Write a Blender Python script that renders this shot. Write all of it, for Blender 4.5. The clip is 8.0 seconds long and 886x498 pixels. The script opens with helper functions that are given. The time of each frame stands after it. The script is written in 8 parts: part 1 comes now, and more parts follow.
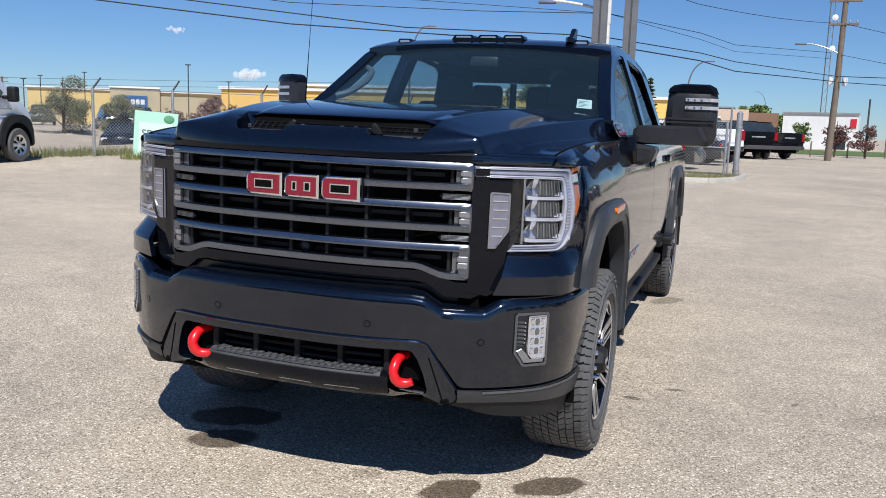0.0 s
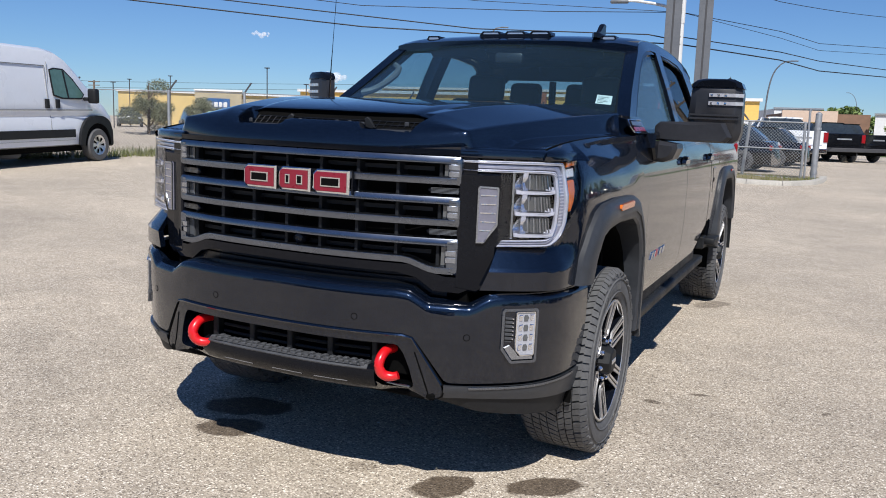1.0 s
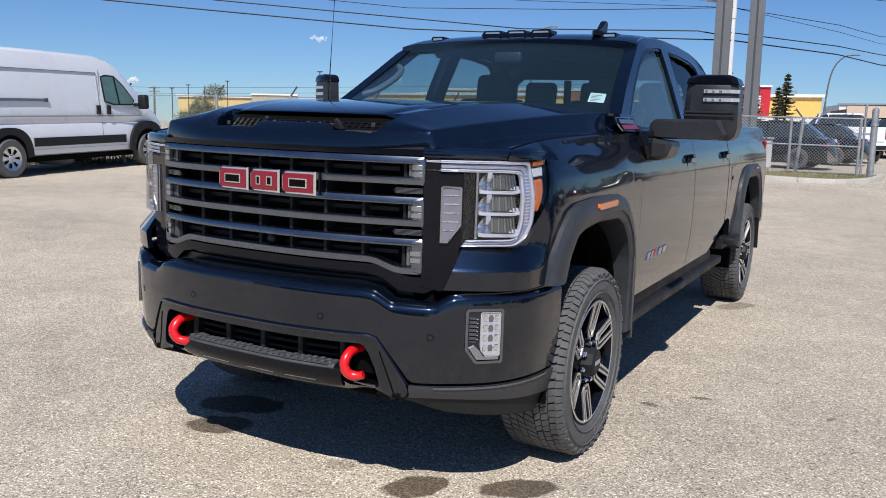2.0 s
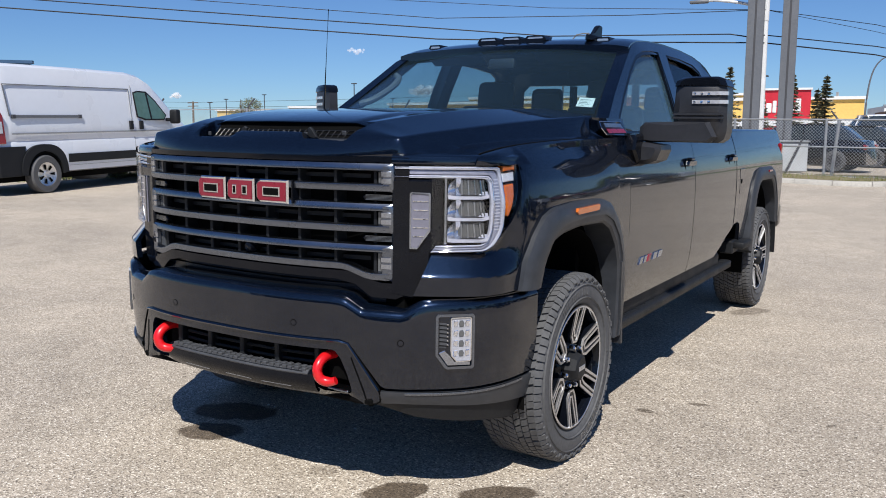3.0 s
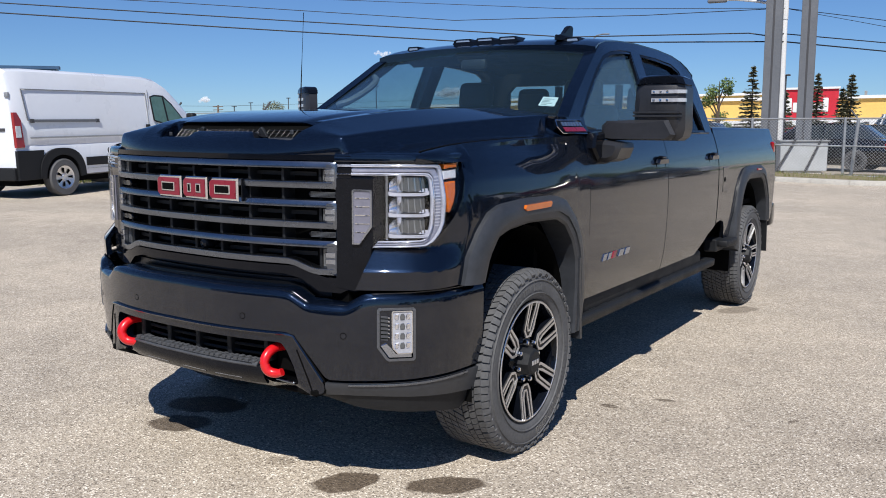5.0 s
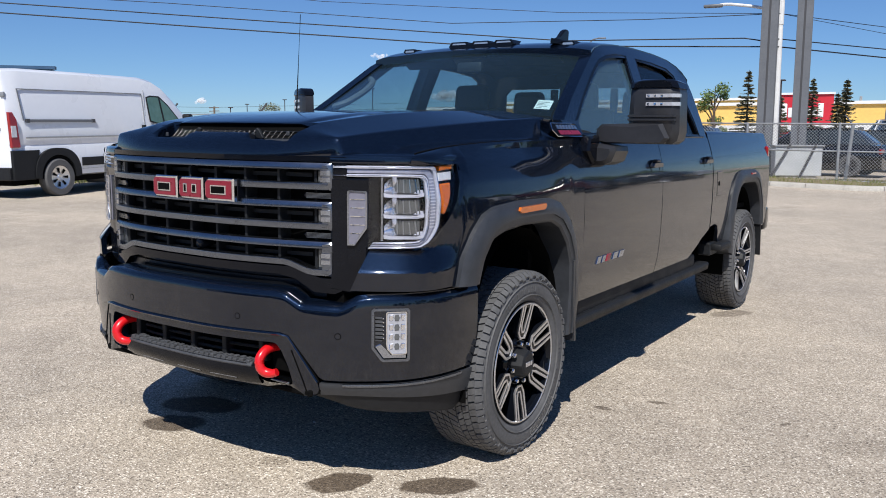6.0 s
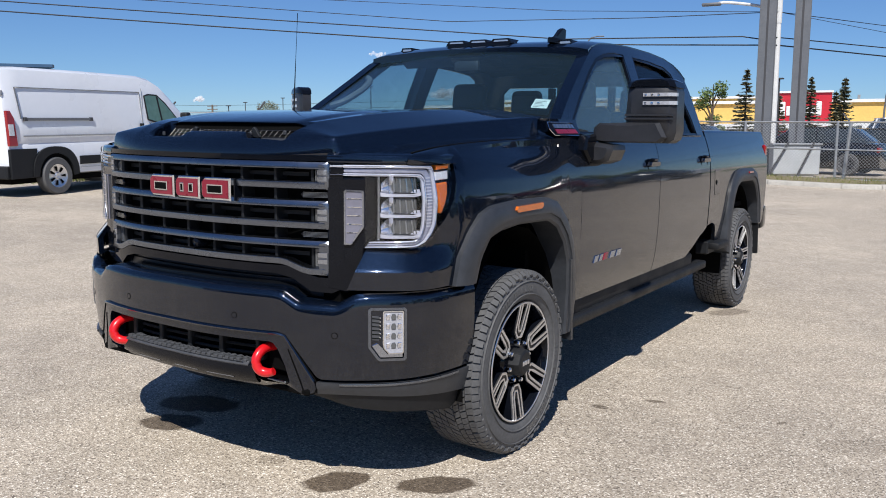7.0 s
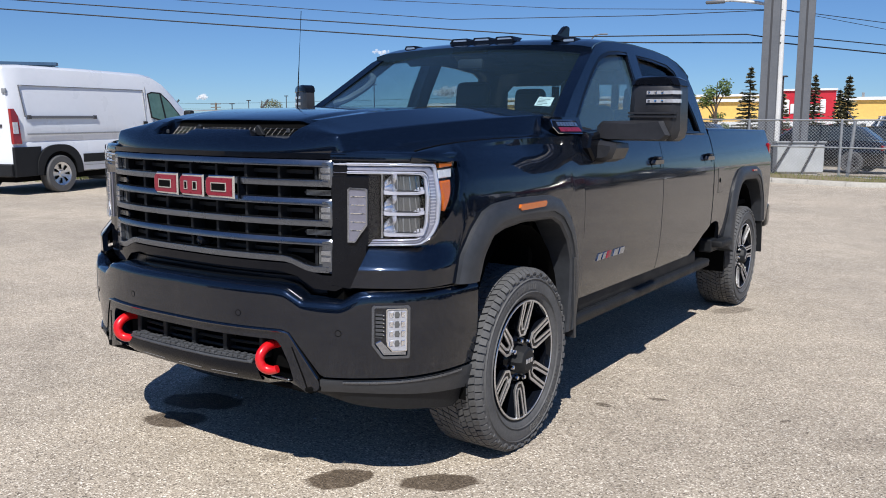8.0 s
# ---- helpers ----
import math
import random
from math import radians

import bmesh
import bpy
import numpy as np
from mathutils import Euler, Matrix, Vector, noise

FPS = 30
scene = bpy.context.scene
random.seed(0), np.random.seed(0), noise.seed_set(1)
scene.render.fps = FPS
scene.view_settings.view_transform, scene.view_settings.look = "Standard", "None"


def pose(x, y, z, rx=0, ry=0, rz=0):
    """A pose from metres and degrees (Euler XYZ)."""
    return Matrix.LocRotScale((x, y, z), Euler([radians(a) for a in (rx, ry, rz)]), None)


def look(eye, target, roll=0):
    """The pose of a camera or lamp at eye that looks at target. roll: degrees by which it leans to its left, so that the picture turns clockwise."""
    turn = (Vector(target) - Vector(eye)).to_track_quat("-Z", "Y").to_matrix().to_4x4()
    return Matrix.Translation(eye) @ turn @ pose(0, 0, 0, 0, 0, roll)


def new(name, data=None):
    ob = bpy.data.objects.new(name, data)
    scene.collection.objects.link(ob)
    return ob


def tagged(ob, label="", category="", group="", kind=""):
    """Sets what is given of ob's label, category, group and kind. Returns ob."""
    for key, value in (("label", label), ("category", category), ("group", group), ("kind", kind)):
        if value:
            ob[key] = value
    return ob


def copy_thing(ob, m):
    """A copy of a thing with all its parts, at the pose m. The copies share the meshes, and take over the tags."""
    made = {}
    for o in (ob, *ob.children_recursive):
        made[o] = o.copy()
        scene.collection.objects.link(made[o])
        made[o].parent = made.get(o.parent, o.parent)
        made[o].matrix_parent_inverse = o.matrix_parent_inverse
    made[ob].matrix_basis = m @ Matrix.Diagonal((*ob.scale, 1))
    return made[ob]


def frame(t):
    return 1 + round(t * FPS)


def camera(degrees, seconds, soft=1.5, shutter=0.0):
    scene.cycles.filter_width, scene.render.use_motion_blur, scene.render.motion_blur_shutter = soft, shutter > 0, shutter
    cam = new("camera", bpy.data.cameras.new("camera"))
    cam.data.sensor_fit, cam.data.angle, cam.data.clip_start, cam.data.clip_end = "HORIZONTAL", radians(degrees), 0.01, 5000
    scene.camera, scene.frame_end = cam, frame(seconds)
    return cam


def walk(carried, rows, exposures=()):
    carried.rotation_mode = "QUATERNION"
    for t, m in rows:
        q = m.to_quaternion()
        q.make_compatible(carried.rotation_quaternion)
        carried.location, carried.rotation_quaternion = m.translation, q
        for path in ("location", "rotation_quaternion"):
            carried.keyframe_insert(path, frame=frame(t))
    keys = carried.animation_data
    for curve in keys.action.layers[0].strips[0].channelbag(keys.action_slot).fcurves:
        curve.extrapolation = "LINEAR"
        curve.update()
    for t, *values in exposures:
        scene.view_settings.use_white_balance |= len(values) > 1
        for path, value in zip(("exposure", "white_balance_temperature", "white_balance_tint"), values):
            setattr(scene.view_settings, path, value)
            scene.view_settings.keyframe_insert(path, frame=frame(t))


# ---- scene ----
cam = camera(57.1, 8.0, soft=0.95)
# the lot is not quite level: the truck and the path lean by this much
LEAN = Matrix.Rotation(0.015, 4, "Y")
PATH = [
    (0, (1.58, -3.799, 1.511), (0.913, -1.939, 1.202), 2.6),
    (0.5, (1.756, -3.807, 1.508), (1.002, -1.981, 1.195), 2.7),
    (1, (1.885, -3.661, 1.493), (1.045, -1.872, 1.181), 2.6),
    (1.5, (2.037, -3.534, 1.5), (1.123, -1.783, 1.188), 2.2),
    (2.8, (2.392, -3.432, 1.5), (1.364, -1.743, 1.198), 1.1),
    (3, (2.423, -3.379, 1.496), (1.375, -1.7, 1.202), 0.8),
    (3.5, (2.457, -3.298, 1.509), (1.386, -1.635, 1.215), 0.4),
    (4, (2.585, -3.281, 1.507), (1.494, -1.631, 1.214), 0.3),
    (4.5, (2.725, -3.27, 1.492), (1.621, -1.629, 1.199), 0.3),
    (6, (2.759, -3.286, 1.484), (1.664, -1.636, 1.201), 0.8),
    (6.5, (2.768, -3.283, 1.488), (1.677, -1.631, 1.204), 0.8),
    (7, (2.765, -3.283, 1.488), (1.674, -1.632, 1.201), 0.8),
    (7.5, (2.765, -3.277, 1.486), (1.671, -1.629, 1.196), 0.8),
    (8, (2.766, -3.286, 1.488), (1.669, -1.64, 1.196), 0.8),
]
walk(cam, [(t, LEAN @ look(eye, target, roll)) for t, eye, target, roll in PATH])

# ---- world and sun ----
SUN_DIR = Vector((0.37, -0.72, 1.0)).normalized()
elevation = math.asin(SUN_DIR.z)
world = bpy.data.worlds.new("sky")
scene.world = world
world.use_nodes = True
wn, wl = world.node_tree.nodes, world.node_tree.links
wn.clear()
sky = wn.new("ShaderNodeTexSky")
sky.sky_type = "NISHITA"
sky.sun_disc = False
sky.sun_elevation = elevation
sky.sun_rotation = math.atan2(SUN_DIR.x, SUN_DIR.y)
sky.altitude, sky.air_density, sky.dust_density, sky.ozone_density = 700, 1.0, 0.0, 3.0
bg = wn.new("ShaderNodeBackground")
bg.inputs["Strength"].default_value = 0.058
tint = wn.new("ShaderNodeVectorMath")
tint.operation = "MULTIPLY"
tint.inputs[1].default_value = (0.71, 0.96, 1.32)
wl.new(sky.outputs[0], tint.inputs[0])
wl.new(tint.outputs[0], bg.inputs[0])
out = wn.new("ShaderNodeOutputWorld")
wl.new(bg.outputs[0], out.inputs[0])
sun_data = bpy.data.lights.new("sun", "SUN")
sun_data.energy, sun_data.angle, sun_data.color = 4.6, radians(0.53), (1.0, 0.955, 0.89)
sun = new("sun", sun_data)
sun.matrix_world = look(SUN_DIR * 60, (0, 0, 0))
scene.view_settings.exposure = 0.27
scene.view_settings.use_white_balance = True
scene.view_settings.white_balance_temperature, scene.view_settings.white_balance_tint = 6380, 10

# ---- mesh helpers: a shape is a pair (vertices, faces) ----
def ss(a, b, v):
    u = min(max((v - a) / (b - a), 0.0), 1.0)
    return u * u * (3 - 2 * u)


def lerp(a, b, u):
    return a + (b - a) * u


def spread(a, b, n):
    return [lerp(a, b, k / n) for k in range(n + 1)]


def interp(table, v):
    """Piecewise linear look-up in [(key, value), ...]."""
    if v <= table[0][0]:
        return table[0][1]
    for (a, p), (b, q) in zip(table, table[1:]):
        if v <= b:
            return p + (q - p) * (v - a) / (b - a)
    return table[-1][1]


def glide(table, v):
    """Smooth look-up in [(key, value), ...]."""
    if v <= table[0][0]:
        return table[0][1]
    if v >= table[-1][0]:
        return table[-1][1]
    j = next(i for i in range(1, len(table)) if v <= table[i][0])

    def slope(i):
        a, b = table[max(i - 1, 0)], table[min(i + 1, len(table) - 1)]
        return (b[1] - a[1]) / (b[0] - a[0])

    (a, p), (b, q) = table[j - 1], table[j]
    w, u = b - a, (v - a) / (b - a)
    return p * (1 + 2 * u) * (1 - u) ** 2 + slope(j - 1) * w * u * (1 - u) ** 2 + q * u * u * (3 - 2 * u) - slope(j) * w * u * u * (1 - u)


def spline(points, n):
    """n + 1 points on a smooth curve through the points, evenly spread by length."""
    P = [Vector(p) for p in points]
    P = [2 * P[0] - P[1]] + P + [2 * P[-1] - P[-2]]
    dense = []
    for a, b, c, d in zip(P, P[1:], P[2:], P[3:]):
        for k in range(12):
            u = k / 12
            dense.append(0.5 * (2 * b + (c - a) * u + (2 * a - 5 * b + 4 * c - d) * u * u + (3 * b - a - 3 * c + d) * u ** 3))
    dense.append(P[-2])
    return resample(dense, n)


def resample(points, n):
    P = [Vector(p) for p in points]
    L = [0.0]
    for a, b in zip(P, P[1:]):
        L.append(L[-1] + (b - a).length)
    res, j = [], 0
    for k in range(n + 1):
        s = L[-1] * k / n
        while j < len(P) - 2 and L[j + 1] < s:
            j += 1
        u = (s - L[j]) / max(L[j + 1] - L[j], 1e-9)
        res.append(P[j].lerp(P[j + 1], min(u, 1.0)))
    return res


def join(*shapes):
    V, F = [], []
    for v, f in shapes:
        k = len(V)
        V.extend(v)
        F.extend(tuple(i + k for i in face) for face in f)
    return V, F


def moved(shape, m):
    return [m @ Vector(v) for v in shape[0]], shape[1]


def mirrored(shape):
    return [Vector((-v[0], v[1], v[2])) for v in shape[0]], [tuple(reversed(f)) for f in shape[1]]


def sheet(rows, closed=False):
    """A skin over rows of equally many points."""
    m = len(rows[0])
    V = [Vector(p) for r in rows for p in r]
    F = []
    for i in range(len(rows) - 1):
        for j in range(m if closed else m - 1):
            k = (j + 1) % m
            F.append((i * m + j, i * m + k, (i + 1) * m + k, (i + 1) * m + j))
    return V, F


def skin(rows, depth):
    """A sheet with thickness: depth is the vector or the function of a point to its back side."""
    back = [[Vector(p) + (depth(p) if callable(depth) else Vector(depth)) for p in r] for r in rows]
    V, F = sheet(rows)
    W, H = sheet(back)
    n, m, k = len(rows), len(rows[0]), len(V)
    F = F + [tuple(reversed([i + k for i in f])) for f in H]
    rim = [(0, j) for j in range(m)] + [(i, m - 1) for i in range(1, n)] + [(n - 1, j) for j in range(m - 2, -1, -1)] + [(i, 0) for i in range(n - 2, 0, -1)]
    rim = [i * m + j for i, j in rim]
    for a, b in zip(rim, rim[1:] + rim[:1]):
        F.append((b, a, a + k, b + k))
    return V + W, F


def box(x0, x1, y0, y1, z0, z1, bevel=0.0, seg=1):
    bm = bmesh.new()
    bmesh.ops.create_cube(bm, size=1.0)
    for v in bm.verts:
        v.co = (lerp(x0, x1, v.co.x + 0.5), lerp(y0, y1, v.co.y + 0.5), lerp(z0, z1, v.co.z + 0.5))
    if bevel:
        bmesh.ops.bevel(bm, geom=bm.edges[:], offset=bevel, segments=seg, affect="EDGES", profile=0.5)
    bm.verts.index_update()
    s = [v.co.copy() for v in bm.verts], [tuple(v.index for v in f.verts) for f in bm.faces]
    bm.free()
    return s


def prism(poly, fmap, depth, bevel=0.0):
    """A plate with outline poly of pairs, laid by fmap(a, b, d); d runs from 0 (front) to depth. bevel narrows the front."""
    c = Vector((sum(p[0] for p in poly) / len(poly), sum(p[1] for p in poly) / len(poly)))
    rings = []
    if bevel:
        inner = []
        for p in poly:
            q = Vector(p)
            w = (c - q)
            inner.append(q + w.normalized() * min(bevel * 1.3, w.length * 0.4))
        rings.append([fmap(p[0], p[1], 0.0) for p in inner])
        rings.append([fmap(p[0], p[1], bevel if depth > 0 else -bevel) for p in poly])
    else:
        rings.append([fmap(p[0], p[1], 0.0) for p in poly])
    rings.append([fmap(p[0], p[1], depth) for p in poly])
    V, F = sheet(rings, closed=True)
    n = len(poly)
    F = F + [tuple(range(n)), tuple(reversed(range(len(V) - n, len(V))))]
    return V, F


def holed(outline, holes, fmap, depth):
    """A plate with openings that go through it."""
    bm = bmesh.new()
    edges = []
    for loop in [outline] + holes:
        vs = [bm.verts.new((p[0], p[1], 0)) for p in loop]
        edges += [bm.edges.new((a, b)) for a, b in zip(vs, vs[1:] + vs[:1])]
    bmesh.ops.triangle_fill(bm, use_beauty=True, use_dissolve=False, edges=edges, normal=(0, 0, 1))
    bm.verts.index_update()
    flat = [v.co.copy() for v in bm.verts]
    F = [tuple(v.index for v in f.verts) for f in bm.faces]
    rim = [(e.verts[0].index, e.verts[1].index) for e in bm.edges if len(e.link_faces) == 1]
    bm.free()
    n = len(flat)
    V = [fmap(p.x, p.y, 0.0) for p in flat] + [fmap(p.x, p.y, depth) for p in flat]
    F = F + [tuple(reversed([i + n for i in f])) for f in F] + [(a, b, b + n, a + n) for a, b in rim]
    return V, F


def tube(path, r, n=8, caps=True, flat=1.0):
    """A round bar along a path; r is a number or one for each point; flat squeezes it."""
    P = [Vector(p) for p in path]
    rows = []
    ref = Vector((0, 0, 1))
    for i, p in enumerate(P):
        d = (P[min(i + 1, len(P) - 1)] - P[max(i - 1, 0)]).normalized()
        a = d.cross(ref)
        if a.length < 0.05:
            a = d.cross(Vector((0, 1, 0)))
        a.normalize()
        b = a.cross(d)
        rr = r[i] if isinstance(r, (list, tuple)) else r
        rows.append([p + rr * (math.cos(2 * math.pi * k / n) * a + flat * math.sin(2 * math.pi * k / n) * b) for k in range(n)])
    V, F = sheet(rows, closed=True)
    if caps:
        F = F + [tuple(reversed(range(n))), tuple(range(len(V) - n, len(V)))]
    return V, F


def bar(path, section):
    """A bar along a path in x with the section [(y, z), ...] held upright."""
    rows = [[Vector((p[0], p[1] + a, p[2] + b)) for a, b in section] for p in path]
    V, F = sheet(rows, closed=True)
    n = len(section)
    return V, F + [tuple(reversed(range(n))), tuple(range(len(V) - n, len(V)))]


def lathe(profile, n, axis="x", sweep=2 * math.pi):
    """Turns [(radius, height), ...] round an axis."""
    rows = []
    for k in range(n):
        a = sweep * k / n
        c, s = math.cos(a), math.sin(a)
        rows.append([Vector((h, r * c, r * s)) if axis == "x" else Vector((r * c, r * s, h)) for r, h in profile])
    V, F = sheet(rows + [rows[0]])
    m = len(profile)
    keep = n * m
    return V[:keep], [tuple(i if i < keep else i - keep for i in f) for f in F]


def mesh_of(name, shape, material, angle=35):
    me = bpy.data.meshes.new(name)
    me.from_pydata([tuple(v) for v in shape[0]], [], shape[1])
    me.validate()
    bm = bmesh.new()
    bm.from_mesh(me)
    bmesh.ops.recalc_face_normals(bm, faces=bm.faces)
    for f in bm.faces:
        f.smooth = True
    for e in bm.edges:
        e.smooth = len(e.link_faces) == 2 and e.calc_face_angle(3.2) < radians(angle)
    bm.to_mesh(me)
    bm.free()
    me.materials.append(material)
    return me


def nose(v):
    """Stretches the far half of the truck's nose outwards and forwards to fit the camera's view."""
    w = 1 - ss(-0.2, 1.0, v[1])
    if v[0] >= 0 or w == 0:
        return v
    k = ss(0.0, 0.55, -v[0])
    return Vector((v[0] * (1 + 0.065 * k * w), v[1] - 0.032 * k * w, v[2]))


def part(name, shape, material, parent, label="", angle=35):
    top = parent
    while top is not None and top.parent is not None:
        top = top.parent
    # truck parts get the nose stretch that fits the camera's view
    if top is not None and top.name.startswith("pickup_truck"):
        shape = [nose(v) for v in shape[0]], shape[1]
    ob = new(name, mesh_of(name, shape, material, angle))
    ob.parent = parent
    if label:
        tagged(ob, label)
    return ob


def thing(name, label, category, m=None, group="", kind=""):
    ob = new(name)
    ob.empty_display_size = 0.2
    if m is not None:
        ob.matrix_world = m
    return tagged(ob, label, category, group, kind)


def solid(name, shape, material, label, category, m=None, group="", kind="", angle=35):
    """A thing that is one mesh."""
    ob = new(name, mesh_of(name, shape, material, angle))
    if m is not None:
        ob.matrix_world = m
    return tagged(ob, label, category, group, kind)


# ---- materials ----
def material(name, color, rough=0.5, metal=0.0, coat=0.0, noise_scale=0.0, noise_amount=0.0, bump=0.0, bump_scale=200.0, spec=0.5, coat_rough=0.03, emission=0.0):
    m = bpy.data.materials.new(name)
    m.use_nodes = True
    nt = m.node_tree
    b = nt.nodes["Principled BSDF"]
    b.inputs["Base Color"].default_value = (*color, 1)
    b.inputs["Roughness"].default_value = rough
    b.inputs["Metallic"].default_value = metal
    b.inputs["Coat Weight"].default_value = coat
    b.inputs["Coat Roughness"].default_value = coat_rough
    b.inputs["Coat IOR"].default_value = 1.62 if coat == 1.0 else 1.5
    b.inputs["Specular IOR Level"].default_value = spec
    if emission:
        b.inputs["Emission Color"].default_value = (*color, 1)
        b.inputs["Emission Strength"].default_value = emission
    tc = nt.nodes.new("ShaderNodeTexCoord")
    if noise_amount:
        n1 = nt.nodes.new("ShaderNodeTexNoise")
        n1.inputs["Scale"].default_value = noise_scale
        n1.inputs["Detail"].default_value = 8
        n2 = nt.nodes.new("ShaderNodeTexNoise")
        n2.inputs["Scale"].default_value = noise_scale * 9
        n2.inputs["Detail"].default_value = 4
        add = nt.nodes.new("ShaderNodeMath")
        add.operation = "ADD"
        nt.links.new(tc.outputs["Object"], n1.inputs["Vector"])
        nt.links.new(tc.outputs["Object"], n2.inputs["Vector"])
        nt.links.new(n1.outputs["Fac"], add.inputs[0])
        nt.links.new(n2.outputs["Fac"], add.inputs[1])
        ramp = nt.nodes.new("ShaderNodeMapRange")
        ramp.inputs["From Min"].default_value, ramp.inputs["From Max"].default_value = 0.6, 1.4
        ramp.inputs["To Min"].default_value, ramp.inputs["To Max"].default_value = 1 - noise_amount, 1 + noise_amount
        nt.links.new(add.outputs[0], ramp.inputs["Value"])
        mul = nt.nodes.new("ShaderNodeVectorMath")
        mul.operation = "SCALE"
        mul.inputs[0].default_value = color
        nt.links.new(ramp.outputs[0], mul.inputs["Scale"])
        nt.links.new(mul.outputs[0], b.inputs["Base Color"])
        r2 = nt.nodes.new("ShaderNodeMapRange")
        r2.inputs["From Min"].default_value, r2.inputs["From Max"].default_value = 0.3, 0.7
        r2.inputs["To Min"].default_value, r2.inputs["To Max"].default_value = max(rough * 0.85, 0.02), min(rough * 1.2, 1)
        nt.links.new(n1.outputs["Fac"], r2.inputs["Value"])
        nt.links.new(r2.outputs[0], b.inputs["Roughness"])
    if bump:
        n3 = nt.nodes.new("ShaderNodeTexNoise")
        n3.inputs["Scale"].default_value = bump_scale
        n3.inputs["Detail"].default_value = 3
        bp = nt.nodes.new("ShaderNodeBump")
        bp.inputs["Strength"].default_value = bump
        bp.inputs["Distance"].default_value = 0.003
        nt.links.new(tc.outputs["Object"], n3.inputs["Vector"])
        nt.links.new(n3.outputs["Fac"], bp.inputs["Height"])
        nt.links.new(bp.outputs[0], b.inputs["Normal"])
    return m


def glass(name, tint, gloss_rough=0.0, base=0.025, sky_haze=0.0):
    """Clear sheet: what is behind shows through the tint, with a mirror-like gloss at grazing angles."""
    m = bpy.data.materials.new(name)
    m.use_nodes = True
    nt = m.node_tree
    nt.nodes.clear()
    tr = nt.nodes.new("ShaderNodeBsdfTransparent")
    tr.inputs["Color"].default_value = (*tint, 1)
    gl = nt.nodes.new("ShaderNodeBsdfGlossy")
    gl.inputs["Roughness"].default_value = gloss_rough
    lw = nt.nodes.new("ShaderNodeLayerWeight")
    lw.inputs["Blend"].default_value = 0.5
    pw = nt.nodes.new("ShaderNodeMath")
    pw.operation = "POWER"
    pw.inputs[1].default_value = 4.5
    fr = nt.nodes.new("ShaderNodeMath")
    fr.operation = "MULTIPLY_ADD"
    fr.inputs[1].default_value, fr.inputs[2].default_value = 0.5, base
    nt.links.new(lw.outputs["Facing"], pw.inputs[0])
    nt.links.new(pw.outputs[0], fr.inputs[0])
    mix = nt.nodes.new("ShaderNodeMixShader")
    o = nt.nodes.new("ShaderNodeOutputMaterial")
    nt.links.new(fr.outputs[0], mix.inputs["Fac"])
    nt.links.new(tr.outputs[0], mix.inputs[1])
    nt.links.new(gl.outputs[0], mix.inputs[2])
    last = mix
    if sky_haze:
        # bluish diffuse layer: sky reflection and haze painted onto the glass
        dust_haze = nt.nodes.new("ShaderNodeBsdfDiffuse")
        dust_haze.inputs["Color"].default_value = (0.34, 0.58, 0.72, 1)
        last = nt.nodes.new("ShaderNodeMixShader")
        last.inputs["Fac"].default_value = sky_haze
        nt.links.new(mix.outputs[0], last.inputs[1])
        nt.links.new(dust_haze.outputs[0], last.inputs[2])
    nt.links.new(last.outputs[0], o.inputs["Surface"])
    return m


def paint_material(name, color, flake):
    """Clear-coated car paint with fine metal flake."""
    m = material(name, color, rough=0.34, coat=1.0, spec=0.0)
    nt = m.node_tree
    b = nt.nodes["Principled BSDF"]
    tc = nt.nodes.new("ShaderNodeTexCoord")
    vo = nt.nodes.new("ShaderNodeTexVoronoi")
    vo.inputs["Scale"].default_value = 1500
    nt.links.new(tc.outputs["Object"], vo.inputs["Vector"])
    ramp = nt.nodes.new("ShaderNodeValToRGB")
    ramp.color_ramp.elements[0].color = (*color, 1)
    ramp.color_ramp.elements[1].color = (*flake, 1)
    ramp.color_ramp.elements[0].position = 0.55
    nt.links.new(vo.outputs["Color"], ramp.inputs["Fac"])
    nt.links.new(ramp.outputs["Color"], b.inputs["Base Color"])
    b.inputs["Metallic"].default_value = 0.6
    dust_haze = nt.nodes.new("ShaderNodeTexNoise")
    dust_haze.inputs["Scale"].default_value = 3.0
    dust_haze.inputs["Detail"].default_value = 6
    nt.links.new(tc.outputs["Object"], dust_haze.inputs["Vector"])
    mr = nt.nodes.new("ShaderNodeMapRange")
    mr.inputs["To Min"].default_value, mr.inputs["To Max"].default_value = 0.03, 0.065
    nt.links.new(dust_haze.outputs["Fac"], mr.inputs["Value"])
    nt.links.new(mr.outputs[0], b.inputs["Coat Roughness"])
    b.inputs["Coat IOR"].default_value = 1.62
    return m


PAINT = paint_material("black_metallic_paint", (0.001, 0.003, 0.009), (0.020, 0.034, 0.068))
GLOSS_BLACK = material("gloss_black_plastic", (0.004, 0.005, 0.008), rough=0.05, noise_scale=6, noise_amount=0.2, spec=0.22)
MATTE_BLACK = material("textured_black_plastic", (0.011, 0.012, 0.014), rough=0.55, noise_scale=5, noise_amount=0.25, bump=0.25, bump_scale=700, spec=0.3)
FLARE_GREY = material("dark_grey_flare_plastic", (0.032, 0.035, 0.041), rough=0.42, noise_scale=4, noise_amount=0.25, bump=0.15, bump_scale=900)
GRIP = material("grey_grip_plastic", (0.055, 0.058, 0.064), rough=0.45, noise_scale=30, noise_amount=0.3, bump=0.2, bump_scale=500)
SATIN_BLACK = material("satin_black_plastic", (0.007, 0.008, 0.010), rough=0.24, noise_scale=5, noise_amount=0.2, bump=0.08, bump_scale=900, spec=0.5)
